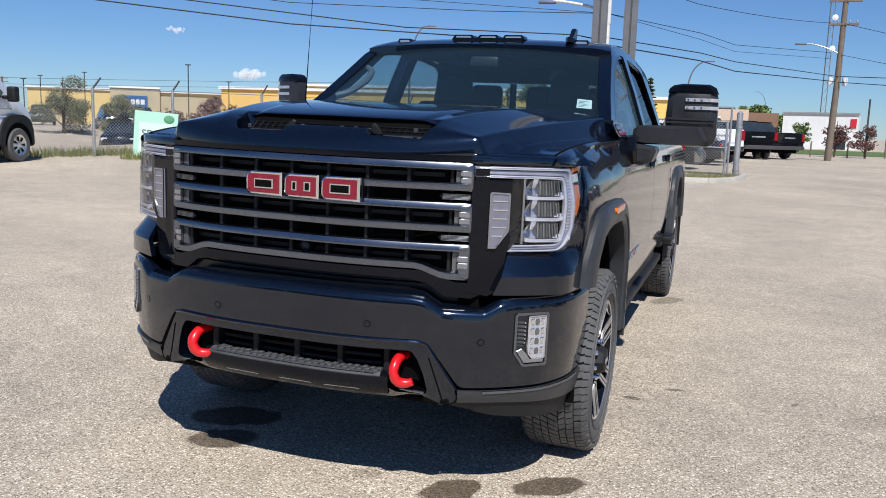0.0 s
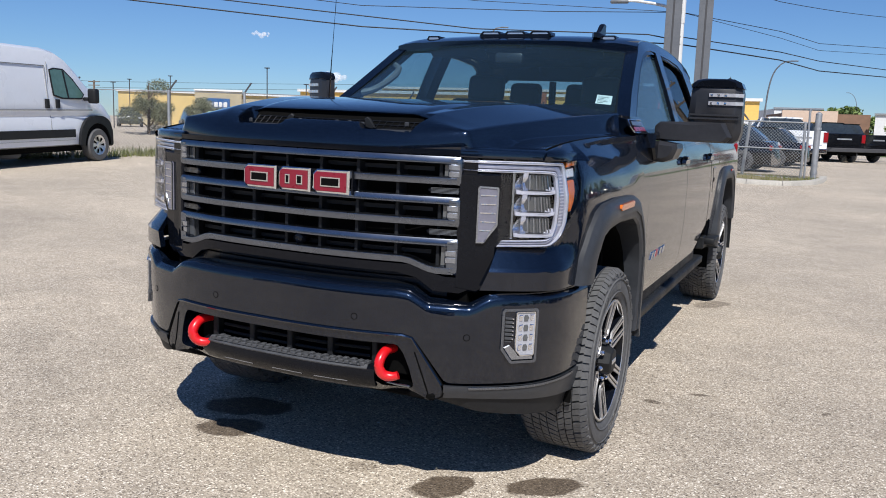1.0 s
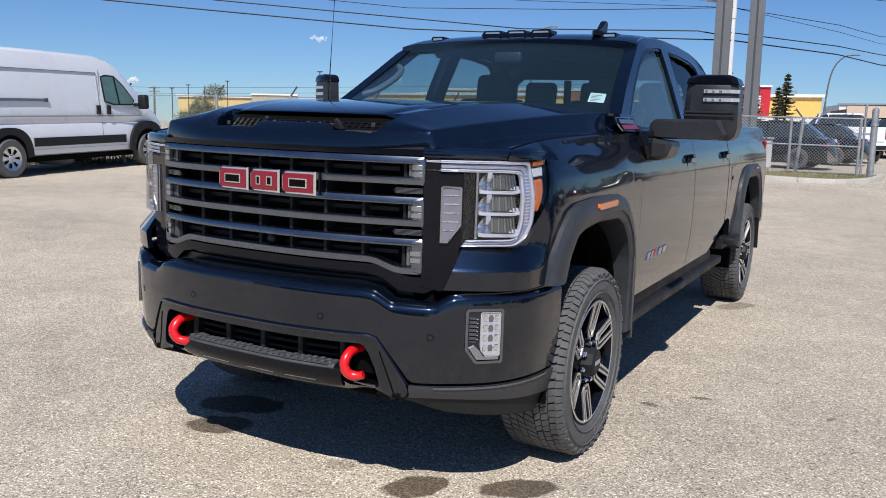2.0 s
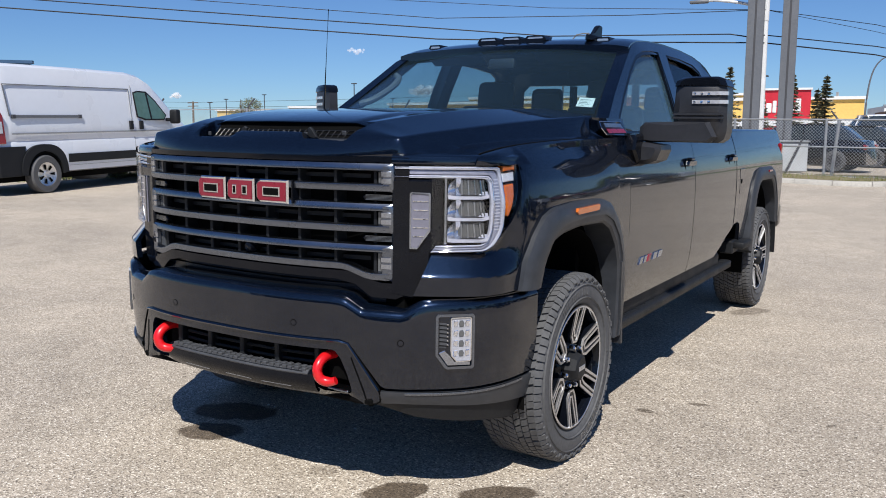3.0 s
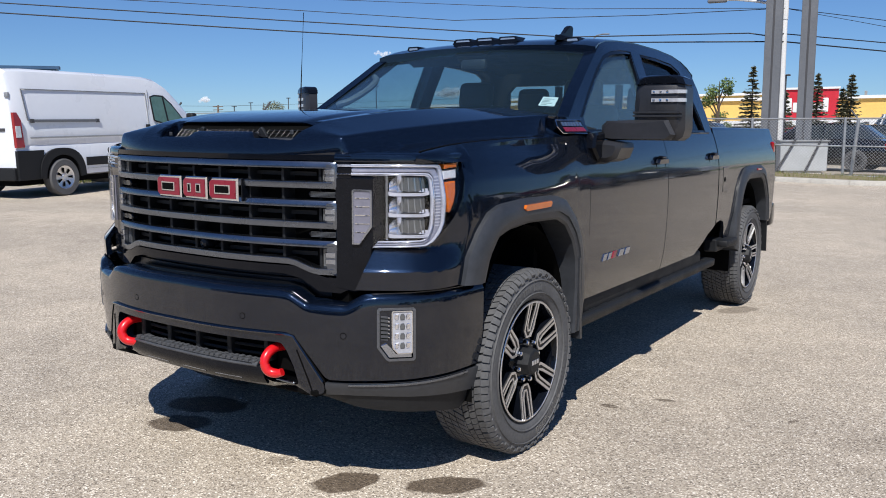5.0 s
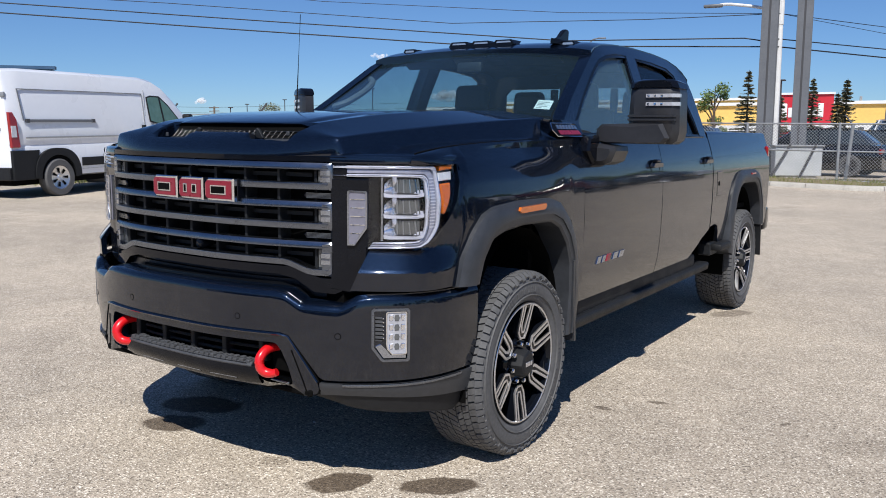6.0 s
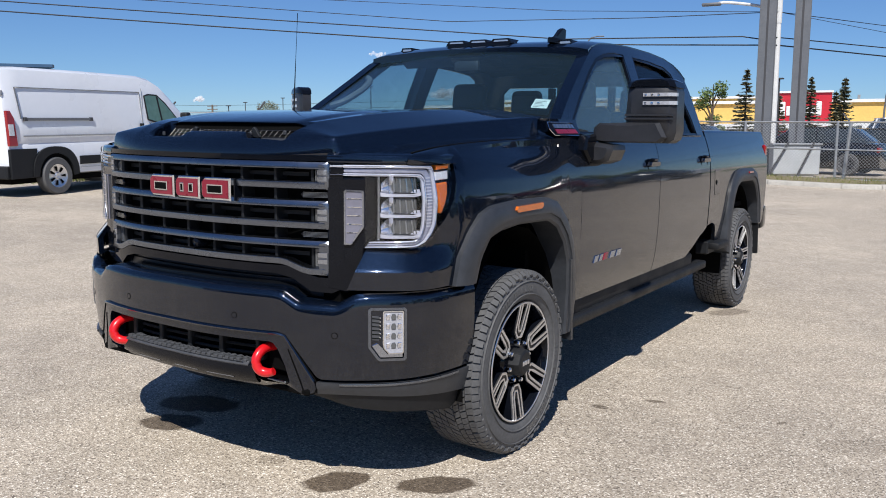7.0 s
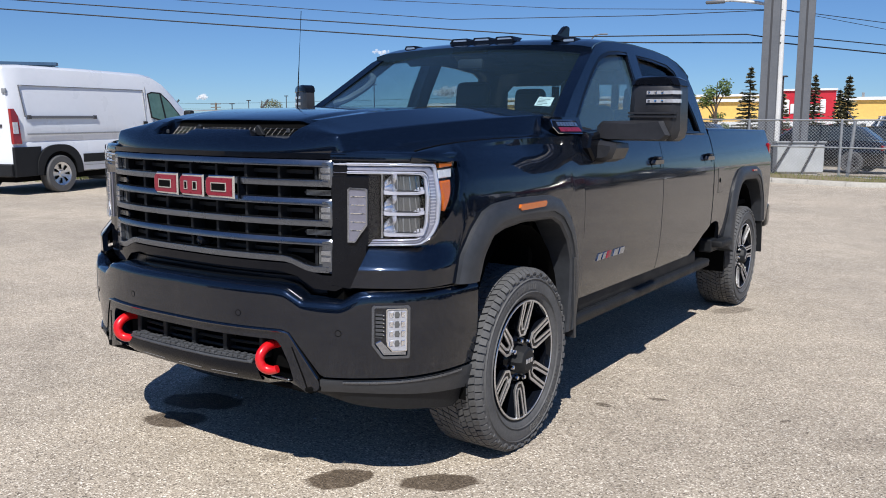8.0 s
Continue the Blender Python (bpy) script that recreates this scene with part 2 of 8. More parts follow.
DARK = material("black_liner", (0.004, 0.004, 0.004), rough=0.9, noise_scale=8, noise_amount=0.3, spec=0.05)
GRILLE = material("dark_satin_chrome", (0.20, 0.22, 0.26), rough=0.26, metal=1.0, noise_scale=5, noise_amount=0.1)
CHROME = material("chrome", (0.75, 0.76, 0.78), rough=0.07, metal=1.0)
SILVER = material("machined_alloy", (0.68, 0.69, 0.72), rough=0.34, metal=1.0, noise_scale=20, noise_amount=0.08)
RUBBER = material("tyre_rubber", (0.086, 0.087, 0.090), rough=0.72, noise_scale=6, noise_amount=0.3, bump=0.3, bump_scale=300)
WORN_RUBBER = material("worn_rubber_edge", (0.16, 0.155, 0.15), rough=0.8, noise_scale=60, noise_amount=0.4)
RED = material("red_powder_coat", (0.62, 0.008, 0.012), rough=0.3, coat=0.4, noise_scale=8, noise_amount=0.08)
EMBLEM_RED = material("emblem_red", (0.20, 0.006, 0.022), rough=0.3, coat=0.3, noise_scale=30, noise_amount=0.15)
AMBER = material("amber_lens", (0.54, 0.125, 0.010), rough=0.2, coat=0.8, noise_scale=40, noise_amount=0.12)
LENS_WHITE = material("frosted_lamp_lens", (0.60, 0.62, 0.66), rough=0.25, coat=0.6, noise_scale=25, noise_amount=0.15)
DAY_LENS = material("grey_daytime_lens", (0.165, 0.165, 0.21), rough=0.22, coat=0.6, noise_scale=25, noise_amount=0.2)
SMOKE_LENS = material("smoked_lamp_lens", (0.09, 0.095, 0.10), rough=0.15, coat=0.8, noise_scale=30, noise_amount=0.15)
REFLECTOR = material("lamp_reflector", (0.82, 0.83, 0.86), rough=0.10, metal=1.0, noise_scale=30, noise_amount=0.05, bump=0.9, bump_scale=55)
BLADE = material("clear_light_blade", (0.47, 0.48, 0.56), rough=0.08, coat=1.0, noise_scale=40, noise_amount=0.15)
CAP_CHROME = material("dark_chrome_cap", (0.40, 0.43, 0.49), rough=0.16, metal=1.0, noise_scale=20, noise_amount=0.1)
BOWL = material("faceted_chrome_bowl", (0.80, 0.81, 0.85), rough=0.24, metal=1.0, noise_scale=30, noise_amount=0.05, bump=0.2, bump_scale=45)
# pale blue stands in for the sky showing inside the hoops
ROOF_LENS_SKY = material("sky_tinted_roof_lamp_lens", (0.20, 0.26, 0.36), rough=0.06, coat=1.0, noise_scale=30, noise_amount=0.15)
MIRROR_LENS = material("grey_mirror_lamp_lens", (0.36, 0.37, 0.41), rough=0.12, coat=1.0, noise_scale=60, noise_amount=0.25)
BLADE_CORE = material("clear_light_blade_core", (0.27, 0.28, 0.36), rough=0.12, coat=0.9, noise_scale=40, noise_amount=0.2)
WINDSHIELD = glass("windshield_glass", (0.84, 0.92, 0.935), base=0.04, sky_haze=0.011)
SIDE_GLASS = glass("side_glass", (0.78, 0.84, 0.86), base=0.085, sky_haze=0.065)
REAR_GLASS = glass("privacy_glass", (0.62, 0.67, 0.69))
CLEAR = glass("clear_lamp_cover", (0.97, 0.975, 0.98))
SEAT = material("black_seat_leather", (0.02, 0.02, 0.022), rough=0.5, noise_scale=6, noise_amount=0.3, bump=0.2, bump_scale=400)
TRIM = material("cabin_trim", (0.03, 0.032, 0.036), rough=0.6, noise_scale=6, noise_amount=0.2)
PILLAR_TRIM = material("grey_pillar_trim", (0.10, 0.115, 0.13), rough=0.6, noise_scale=6, noise_amount=0.15)
PAPER = material("white_paper", (0.75, 0.78, 0.76), rough=0.7, noise_scale=20, noise_amount=0.06)
TAIL_RED = material("tail_lamp_red", (0.28, 0.008, 0.012), rough=0.15, coat=0.8, noise_scale=20, noise_amount=0.1)
GALV = material("galvanised_steel", (0.42, 0.43, 0.44), rough=0.45, metal=0.7, noise_scale=9, noise_amount=0.2)
MIRROR_BLACK = material("textured_mirror_plastic", (0.023, 0.024, 0.028), rough=0.36, noise_scale=5, noise_amount=0.2, bump=0.1, bump_scale=900, spec=0.4)
STEEL_PAINT = material("grey_painted_steel", (0.125, 0.132, 0.145), rough=0.5, noise_scale=2.5, noise_amount=0.15, bump=0.1, bump_scale=60)
WHITE_STEEL = material("white_pole_paint", (0.7, 0.71, 0.72), rough=0.5, noise_scale=3, noise_amount=0.1)
WOOD_POLE = material("weathered_pole_wood", (0.17, 0.135, 0.105), rough=0.9, noise_scale=3, noise_amount=0.4, bump=0.5, bump_scale=50)
CABLE = material("black_cable", (0.012, 0.012, 0.013), rough=0.6, noise_scale=8, noise_amount=0.2)
VAN_WHITE = material("white_van_paint", (0.76, 0.79, 0.84), rough=0.3, coat=0.7, noise_scale=1.2, noise_amount=0.025)
YELLOW_STUCCO = material("yellow_stucco", (0.72, 0.46, 0.13), rough=0.9, noise_scale=0.6, noise_amount=0.12, bump=0.3, bump_scale=30)
PALE_STUCCO = material("pale_yellow_stucco", (0.60, 0.45, 0.19), rough=0.9, noise_scale=0.6, noise_amount=0.12, bump=0.3, bump_scale=30)
TAN_STUCCO = material("tan_stucco", (0.42, 0.36, 0.24), rough=0.9, noise_scale=0.6, noise_amount=0.12, bump=0.3, bump_scale=30)
BROWN_BRICK = material("brown_stone_base", (0.20, 0.12, 0.08), rough=0.9, noise_scale=1.5, noise_amount=0.3, bump=0.4, bump_scale=15)
RED_PANEL = material("red_sign_panel", (0.5, 0.015, 0.03), rough=0.5, noise_scale=0.5, noise_amount=0.1)
WHITE_WALL = material("white_wall_paint", (0.68, 0.69, 0.69), rough=0.85, noise_scale=0.4, noise_amount=0.1)
BLUE_PANEL = material("blue_sign_panel", (0.02, 0.10, 0.28), rough=0.45, noise_scale=2, noise_amount=0.1)
MINT = material("mint_sign_board", (0.42, 0.72, 0.58), rough=0.6, noise_scale=2, noise_amount=0.06)
INK = material("dark_sign_ink", (0.03, 0.05, 0.05), rough=0.7, noise_scale=9, noise_amount=0.1)
CONCRETE = material("kerb_concrete", (0.42, 0.40, 0.36), rough=0.9, noise_scale=3, noise_amount=0.25, bump=0.4, bump_scale=80)
WINDOW_DARK = material("dark_window_glass", (0.03, 0.04, 0.05), rough=0.08, noise_scale=1, noise_amount=0.3)
BARK = material("tree_bark", (0.09, 0.065, 0.045), rough=0.95, noise_scale=10, noise_amount=0.4, bump=0.6, bump_scale=40)


def leaf_material(name, color, dark):
    m = material(name, color, rough=0.6)
    nt = m.node_tree
    b = nt.nodes["Principled BSDF"]
    g = nt.nodes.new("ShaderNodeNewGeometry")
    ramp = nt.nodes.new("ShaderNodeValToRGB")
    ramp.color_ramp.elements[0].color = (*dark, 1)
    ramp.color_ramp.elements[1].color = (*color, 1)
    nt.links.new(g.outputs["Random Per Island"], ramp.inputs["Fac"])
    nt.links.new(ramp.outputs["Color"], b.inputs["Base Color"])
    return m


LEAF = leaf_material("green_leaves", (0.17, 0.24, 0.06), (0.06, 0.10, 0.03))
SPRUCE = leaf_material("spruce_needles", (0.21, 0.195, 0.12), (0.09, 0.095, 0.06))
RED_LEAF = leaf_material("purple_red_leaves", (0.20, 0.09, 0.075), (0.07, 0.035, 0.035))
WILLOW = leaf_material("grey_green_leaves", (0.22, 0.23, 0.13), (0.10, 0.11, 0.06))
GRASS = leaf_material("dry_grass", (0.24, 0.24, 0.07), (0.09, 0.12, 0.03))


def ground_material():
    """Worn light asphalt: pale and dark stone chips in a tan binder, with broad fading and damp oil spots."""
    m = material("worn_asphalt", (0.33, 0.29, 0.24), rough=0.85)
    nt = m.node_tree
    N, L = nt.nodes, nt.links
    b = N["Principled BSDF"]
    geo = N.new("ShaderNodeNewGeometry")
    pos = geo.outputs["Position"]

    def noise_tex(scale, detail=4, rough=0.55):
        n = N.new("ShaderNodeTexNoise")
        n.inputs["Scale"].default_value, n.inputs["Detail"].default_value, n.inputs["Roughness"].default_value = scale, detail, rough
        L.new(pos, n.inputs["Vector"])
        return n.outputs["Fac"]

    def math_node(op, a, c):
        n = N.new("ShaderNodeMath")
        n.operation = op
        for k, v in enumerate((a, c)):
            if isinstance(v, (int, float)):
                n.inputs[k].default_value = v
            else:
                L.new(v, n.inputs[k])
        return n.outputs[0]

    def ramp(fac, stops):
        r = N.new("ShaderNodeValToRGB")
        while len(r.color_ramp.elements) < len(stops):
            r.color_ramp.elements.new(0.5)
        for e, (p, c) in zip(r.color_ramp.elements, stops):
            e.position, e.color = p, (*c, 1)
        L.new(fac, r.inputs["Fac"])
        return r.outputs["Color"]

    def mix(kind, fac, a, c):
        n = N.new("ShaderNodeMix")
        n.data_type, n.blend_type = "RGBA", kind
        if isinstance(fac, (int, float)):
            n.inputs["Factor"].default_value = fac
        else:
            L.new(fac, n.inputs["Factor"])
        for k, v in (("A", a), ("B", c)):
            s = [i for i in n.inputs if i.name == k and i.type == "RGBA"][0]
            if isinstance(v, tuple):
                s.default_value = (*v, 1)
            else:
                L.new(v, s)
        return [o for o in n.outputs if o.type == "RGBA"][0]

    chips = N.new("ShaderNodeTexVoronoi")
    chips.inputs["Scale"].default_value = 150
    L.new(pos, chips.inputs["Vector"])
    sep = N.new("ShaderNodeSeparateColor")
    L.new(chips.outputs["Color"], sep.inputs[0])
    stone = ramp(sep.outputs[0], [(0.0, (0.135, 0.114, 0.090)), (0.18, (0.345, 0.297, 0.240)), (0.60, (0.475, 0.414, 0.335)), (0.84, (0.55, 0.483, 0.400)), (1.0, (0.92, 0.86, 0.76))])
    broad = ramp(noise_tex(0.35, 5), [(0.3, (0.80, 0.79, 0.78)), (0.7, (1.12, 1.10, 1.06))])
    mid = ramp(noise_tex(3.0, 6), [(0.3, (0.88, 0.88, 0.88)), (0.7, (1.08, 1.08, 1.08))])
    col = mix("MULTIPLY", 1.0, stone, broad)
    col = mix("MULTIPLY", 1.0, col, mid)
    # oil and water spots: place x, y, half-widths, turn, strength
    wobble = N.new("ShaderNodeTexNoise")
    wobble.inputs["Scale"].default_value, wobble.inputs["Detail"].default_value = 9.0, 5
    L.new(pos, wobble.inputs["Vector"])
    for sx, sy, rx, ry, turn, strength in SPOTS:
        mp = N.new("ShaderNodeMapping")
        mp.vector_type = "TEXTURE"
        mp.inputs["Location"].default_value = (sx, sy, 0)
        mp.inputs["Rotation"].default_value = (0, 0, radians(turn))
        mp.inputs["Scale"].default_value = (rx, ry, 10)
        L.new(pos, mp.inputs["Vector"])
        ln = N.new("ShaderNodeVectorMath")
        ln.operation = "LENGTH"
        L.new(mp.outputs[0], ln.inputs[0])
        d = math_node("ADD", ln.outputs["Value"], math_node("MULTIPLY", math_node("SUBTRACT", wobble.outputs["Fac"], 0.5), 0.8))
        mr = N.new("ShaderNodeMapRange")
        mr.inputs["From Min"].default_value, mr.inputs["From Max"].default_value = 0.90, 1.06
        mr.inputs["To Min"].default_value, mr.inputs["To Max"].default_value = strength, 0.0
        L.new(d, mr.inputs["Value"])
        col = mix("MULTIPLY", mr.outputs[0], col, (0.17, 0.135, 0.10))
    L.new(col, b.inputs["Base Color"])
    bp = N.new("ShaderNodeBump")
    bp.inputs["Strength"].default_value, bp.inputs["Distance"].default_value = 0.8, 0.004
    L.new(math_node("ADD", chips.outputs["Distance"], math_node("MULTIPLY", noise_tex(160, 2), 0.6)), bp.inputs["Height"])
    L.new(bp.outputs[0], b.inputs["Normal"])
    return m


SPOTS = [(0.58, -0.775, 0.150, 0.090, 55, 0.9), (0.95, -0.55, 0.170, 0.085, 40, 0.9), (-0.575, -0.72, 0.16, 0.11, 20, 0.85), (-0.69, -0.45, 0.22, 0.13, 20, 0.9), (0.19, -0.775, 0.07, 0.05, 40, 0.35),
         (1.12, 0.79, 0.05, 0.03, 0, 0.7), (1.34, 1.06, 0.06, 0.02, 20, 0.7), (2.0, 1.11, 0.04, 0.015, 60, 0.6), (1.06, 3.7, 0.22, 0.1, 60, 0.5), (2.4, 1.0, 0.25, 0.1, 40, 0.18), (3.0, 2.6, 0.8, 0.2, 50, 0.10)]
ASPHALT = ground_material()

# ---- the ground ----
def ground_height(x, y):
    dip = 0.95 * ss(16, 24, -x) * (1 - ss(29, 36, -x)) * ss(8, 20, y)
    return -0.015 * min(max(x, -13), 5) + 0.14 * ss(3, 12, -x) + 0.3 * ss(4, 20, y) - dip


def build_ground():
    xs = sorted({*np.arange(-26, 26.1, 1.0).tolist(), -2500, -900, -400, -200, -120, -80, -60, -45, -35, 35, 45, 60, 80, 120, 200, 400, 900, 2500})
    rows = [[(x, y, ground_height(x, y)) for x in xs] for y in xs]
    solid("ground", sheet(rows), ASPHALT, "worn pale asphalt lot with stone chips and oil spots", "ground", kind="structure", angle=180)


build_ground()

# ---- the pickup truck: front axle at y = 0, nose towards -y, its left side at +x ----
truck = thing("pickup_truck", "black heavy-duty crew-cab pickup truck parked on asphalt", "pickup truck", LEAN)
TUMBLE = 0.36


SCOOP_X = 0.042


def hood_front(x):
    x = abs(x)
    if x < 0.65:
        return -0.985 + 0.28 * x * x
    return lerp(-0.867, -0.705, (x - 0.65) / 0.26)


def hood_edge_x(y):
    return interp([(-0.75, 0.898), (-0.5, 0.918), (0.0, 0.936), (0.62, 0.94)], y)


def hood_lines(y):
    """Where the hood folds at y: end of the plateau, outer crease, foot of the side wall, outer edge, each as (x, z)."""
    t = min(max((y + 0.87) / 1.21, 0.0), 1.15)
    zc = glide([(-1.0, 1.478), (-0.83, 1.504), (-0.72, 1.526), (-0.41, 1.564), (-0.06, 1.588), (0.35, 1.601), (0.7, 1.610)], y)
    crease = (lerp(0.646, 0.900, t), lerp(1.456, 1.560, t) + 0.008 * 4 * min(t, 1) * (1 - min(t, 1)))
    if y > -0.705:
        edge = (hood_edge_x(y), glide([(-0.75, 1.394), (-0.53, 1.424), (-0.2, 1.444), (0.21, 1.457), (0.7, 1.476)], y))
    else:
        edge = (lerp(0.652, 0.909, min(max(y + 0.867, 0.0) / 0.162, 1.0)), 1.394)
    r = min(t * 1.1, 1.0)
    foot = (lerp(0.668, 0.925, r), lerp(1.398, edge[1] + 0.006, min(1.0, r * 3)))
    foot = (min(foot[0], edge[0] - 0.004), foot[1])
    return (lerp(0.44, 0.68, t), zc - 0.003), crease, (max(foot[0], crease[0] + 0.006), foot[1]), (max(edge[0], crease[0] + 0.012), edge[1]), zc


def hood_height(x, y):
    """Plateau, shoulder, side wall and shelf, meeting in narrow rounded creases."""
    shoulder, crease, foot, edge, zc = hood_lines(y)
    table = [(0.0, zc), shoulder, crease, foot, edge, (edge[0] + 0.05, edge[1] - 0.004)]
    x = abs(x)
    return sum(w * interp(table, x + o) for o, w in ((-0.006, 0.25), (0.0, 0.5), (0.006, 0.25)))


def hood_point(u, d):
    """u: -1 to 1 across, with the folds at 0.5, 0.72 and 0.84; d: 0 at the front edge, 1 at the cowl."""
    s = abs(u)

    def across(p, q, f, r):
        return interp([(0.0, 0.0), (0.5, p), (0.72, q), (0.84, f), (1.0, r)], s)

    x_front = across(0.44, 0.646, 0.668, 0.909)
    y0 = hood_front(x_front)
    y1 = 0.32 + 0.14 * s * s
    y = lerp(y0, y1, d)
    shoulder, crease, foot, edge, zc = hood_lines(y)
    x = across(shoulder[0], crease[0], foot[0], edge[0])
    if s > 0.84:
        x = lerp(x_front, x, ss(0, 0.3, d))
    h = hood_height(x, y)
    low = 1.372 + 0.014 * ss(0.27, 0.64, x_front)
    k = min((y - y0) / lerp(0.185, 0.022, ss(0.36, 0.66, x_front)), 1.0)
    z = low + (h - low) * max(0.0, 1 - (1 - k) ** 2.6) ** (1 / 2.3) if k < 1 else h
    # pocket ahead of the scoop: a cut with a raised tongue in the middle and a slanting wall at each end
    off = abs(math.copysign(x, u) - SCOOP_X)
    tongue = 1 - ss(0.165, 0.190, off)
    wall = lerp(0.372, 0.405, min(max((y + 0.94) / 0.11, 0.0), 1.0))
    floor = lerp(1.448 - 0.034 * ss(-0.93, -0.87, y), 1.474 - 0.016 * ss(-0.90, -0.85, y), tongue)
    if z > floor and y < -0.755:
        z = lerp(z, floor, (1 - ss(wall, wall + 0.016, off)) * (1 - ss(-0.775, -0.757, y)))
    return Vector((math.copysign(x, u), y, z))


def build_hood():
    half = sorted({*spread(0, 0.17, 8), *spread(0.18, 0.225, 9), *spread(0.24, 0.44, 10), *spread(0.447, 0.53, 18), *spread(0.54, 0.70, 8), 0.712, 0.717, 0.72, 0.723, 0.728, *spread(0.74, 0.83, 5), 0.84, 0.85, *spread(0.87, 1.0, 7)})
    us = [-v for v in reversed(half[1:])] + half
    ds = [0, 0.001, 0.003, 0.006, 0.009, 0.013] + spread(0.016, 0.19, 52) + [0.2, 0.215, 0.23, 0.26, 0.31, 0.36, 0.42, 0.48, 0.54, 0.6, 0.66, 0.72, 0.78, 0.84, 0.93, 1.0]
    hood = part("hood", skin([[hood_point(u, d) for u in us] for d in ds], (0, 0.004, -0.02)), PAINT, truck, angle=24)
    # raised scoop: a lip that stands over a dark mesh and fades out towards the windshield
    rows = []
    for d in [0, 0.012, 0.03, 0.08, 0.16, 0.3, 0.5, 0.75, 1.0]:
        y = lerp(-0.832, -0.05, d)
        w = lerp(0.404, 0.47, d)
        r = []
        for k in range(-20, 21):
            u = k / 20
            x = u * w + SCOOP_X * (1 - d)
            rise = 0.013 * (1 - ss(0.1, 1, d)) * (1 - ss(0.86, 1.0, abs(u))) - 0.003 * (1 - ss(0, 0.02, d))
            r.append((x, y + 0.05 * u * u * (1 - d), hood_height(x, y) + 0.0015 + rise))
        rows.append(r)
    part("scoop_lid", skin(rows, (0, 0.003, -0.005)), PAINT, hood, angle=60)

    def mesh_at(x, v):
        """v: 0 at the foot of the slanting mesh, 1 under the lip."""
        y = -0.868 + 0.05 * (x / 0.44) ** 2
        return Vector((x + SCOOP_X, y + 0.055 * v, lerp(1.442, 1.508, v)))

    xs = spread(-0.384, 0.384, 24)
    part("scoop_mesh", skin([[mesh_at(x, v) + Vector((0, 0.006, 0)) for x in xs] for v in (-0.3, 1.0)], (0, 0.006, 0)), DARK, hood, "dark mesh in the hood scoop")
    strips = [tube([mesh_at(x, v) for x in xs], 0.0017, 5) for v in (0.12, 0.34, 0.56)]
    for k in range(-13, 14):
        x = k * 0.029
        strips.append(tube([mesh_at(x, 0.02), mesh_at(x + 0.010, 0.60)], 0.0015, 5))
    part("scoop_ribs", join(*strips), SATIN_BLACK, hood)
    # ledge at the foot of the mesh in each end pocket, and the clips that hold the mesh
    rng = random.Random(31)
    for sg in (-1, 1):
        part("scoop_ledge", skin([[mesh_at(sg * x, v) + Vector((0, dy, 0)) for x in spread(0.215, 0.378, 8)] for v, dy in ((-0.06, -0.016), (0.06, -0.012), (0.10, -0.002))], (0, 0.003, -0.003)), FLARE_GREY, hood)
        part("scoop_bracket", prism([(0.172, 1.452), (0.166, 1.486), (0.178, 1.493), (0.190, 1.486), (0.214, 1.452), (0.206, 1.446)], lambda a, b, d: Vector((sg * a + SCOOP_X, -0.872 + d, b)), 0.012, 0.003), MATTE_BLACK, hood)
    for x in (-0.155, -0.135, -0.05, 0.04, 0.10, 0.145, 0.158, 0.356, -0.360):
        w = rng.uniform(0.006, 0.013)
        z = rng.uniform(1.468, 1.480)
        part("scoop_clip", box(x + SCOOP_X - w, x + SCOOP_X + w, -0.876, -0.866, z - 0.018, z, 0.003), FLARE_GREY, hood)
    # dark tubes that stand for the shade in the shut lines between hood and fenders
    for s in (-1, 1):
        edge = []
        for k in range(25):
            y = lerp(hood_front(0.909) + 0.004, 0.45, k / 24)
            x = hood_edge_x(y) + 0.0045
            edge.append((s * x, y, hood_height(x, y) + 0.0005))
        part("hood_gap_shade", tube([(edge[0][0], edge[0][1] - 0.006, 1.372)] + edge, 0.0034, 6), DARK, hood)


build_hood()


# --- side panels: section of the body side by height ---
SIDE = [(0.50, 0.965), (0.60, 1.012), (0.72, 1.034), (0.85, 1.043), (1.0, 1.047), (1.12, 1.0465), (1.22, 1.043), (1.30, 1.034), (1.36, 1.021), (1.41, 1.006), (1.45, 0.992), (1.52, 0.965)]


def smooth_table(table, v):
    """Three-point average of a look-up, to round its corners."""
    return (interp(table, v - 0.035) + 2 * interp(table, v) + interp(table, v + 0.035)) / 4


def side_x(y, z):
    return smooth_table(SIDE, z)


def side_panel(ys, low, high, n=18, off=0.0):
    rows = []
    for y in ys:
        a, b = low(y), high(y)
        rows.append([(side_x(y, lerp(a, b, k / n)) + off, y, lerp(a, b, k / n)) for k in range(n + 1)])
    return skin(rows, (-0.03, 0, 0))


# front fender: follows the nose round from under the headlamp, then the wheel arch
FENDER_PLAN = [(0.733, -0.876), (0.765, -0.858), (0.80, -0.838), (0.86, -0.798), (0.925, -0.745), (0.975, -0.675), (1.005, -0.59), (1.022, -0.50), (1.033, -0.40), (1.041, -0.25), (1.0465, 0.0), (1.047, 0.3), (1.047, 0.612)]
FLARE_OUT = [(-0.56, 0.868), (-0.535, 0.98), (-0.47, 1.085), (-0.40, 1.150), (-0.32, 1.178), (-0.10, 1.192), (0.18, 1.187), (0.30, 1.158), (0.40, 1.08), (0.475, 0.98), (0.515, 0.86), (0.53, 0.72), (0.52, 0.58), (0.50, 0.50)]
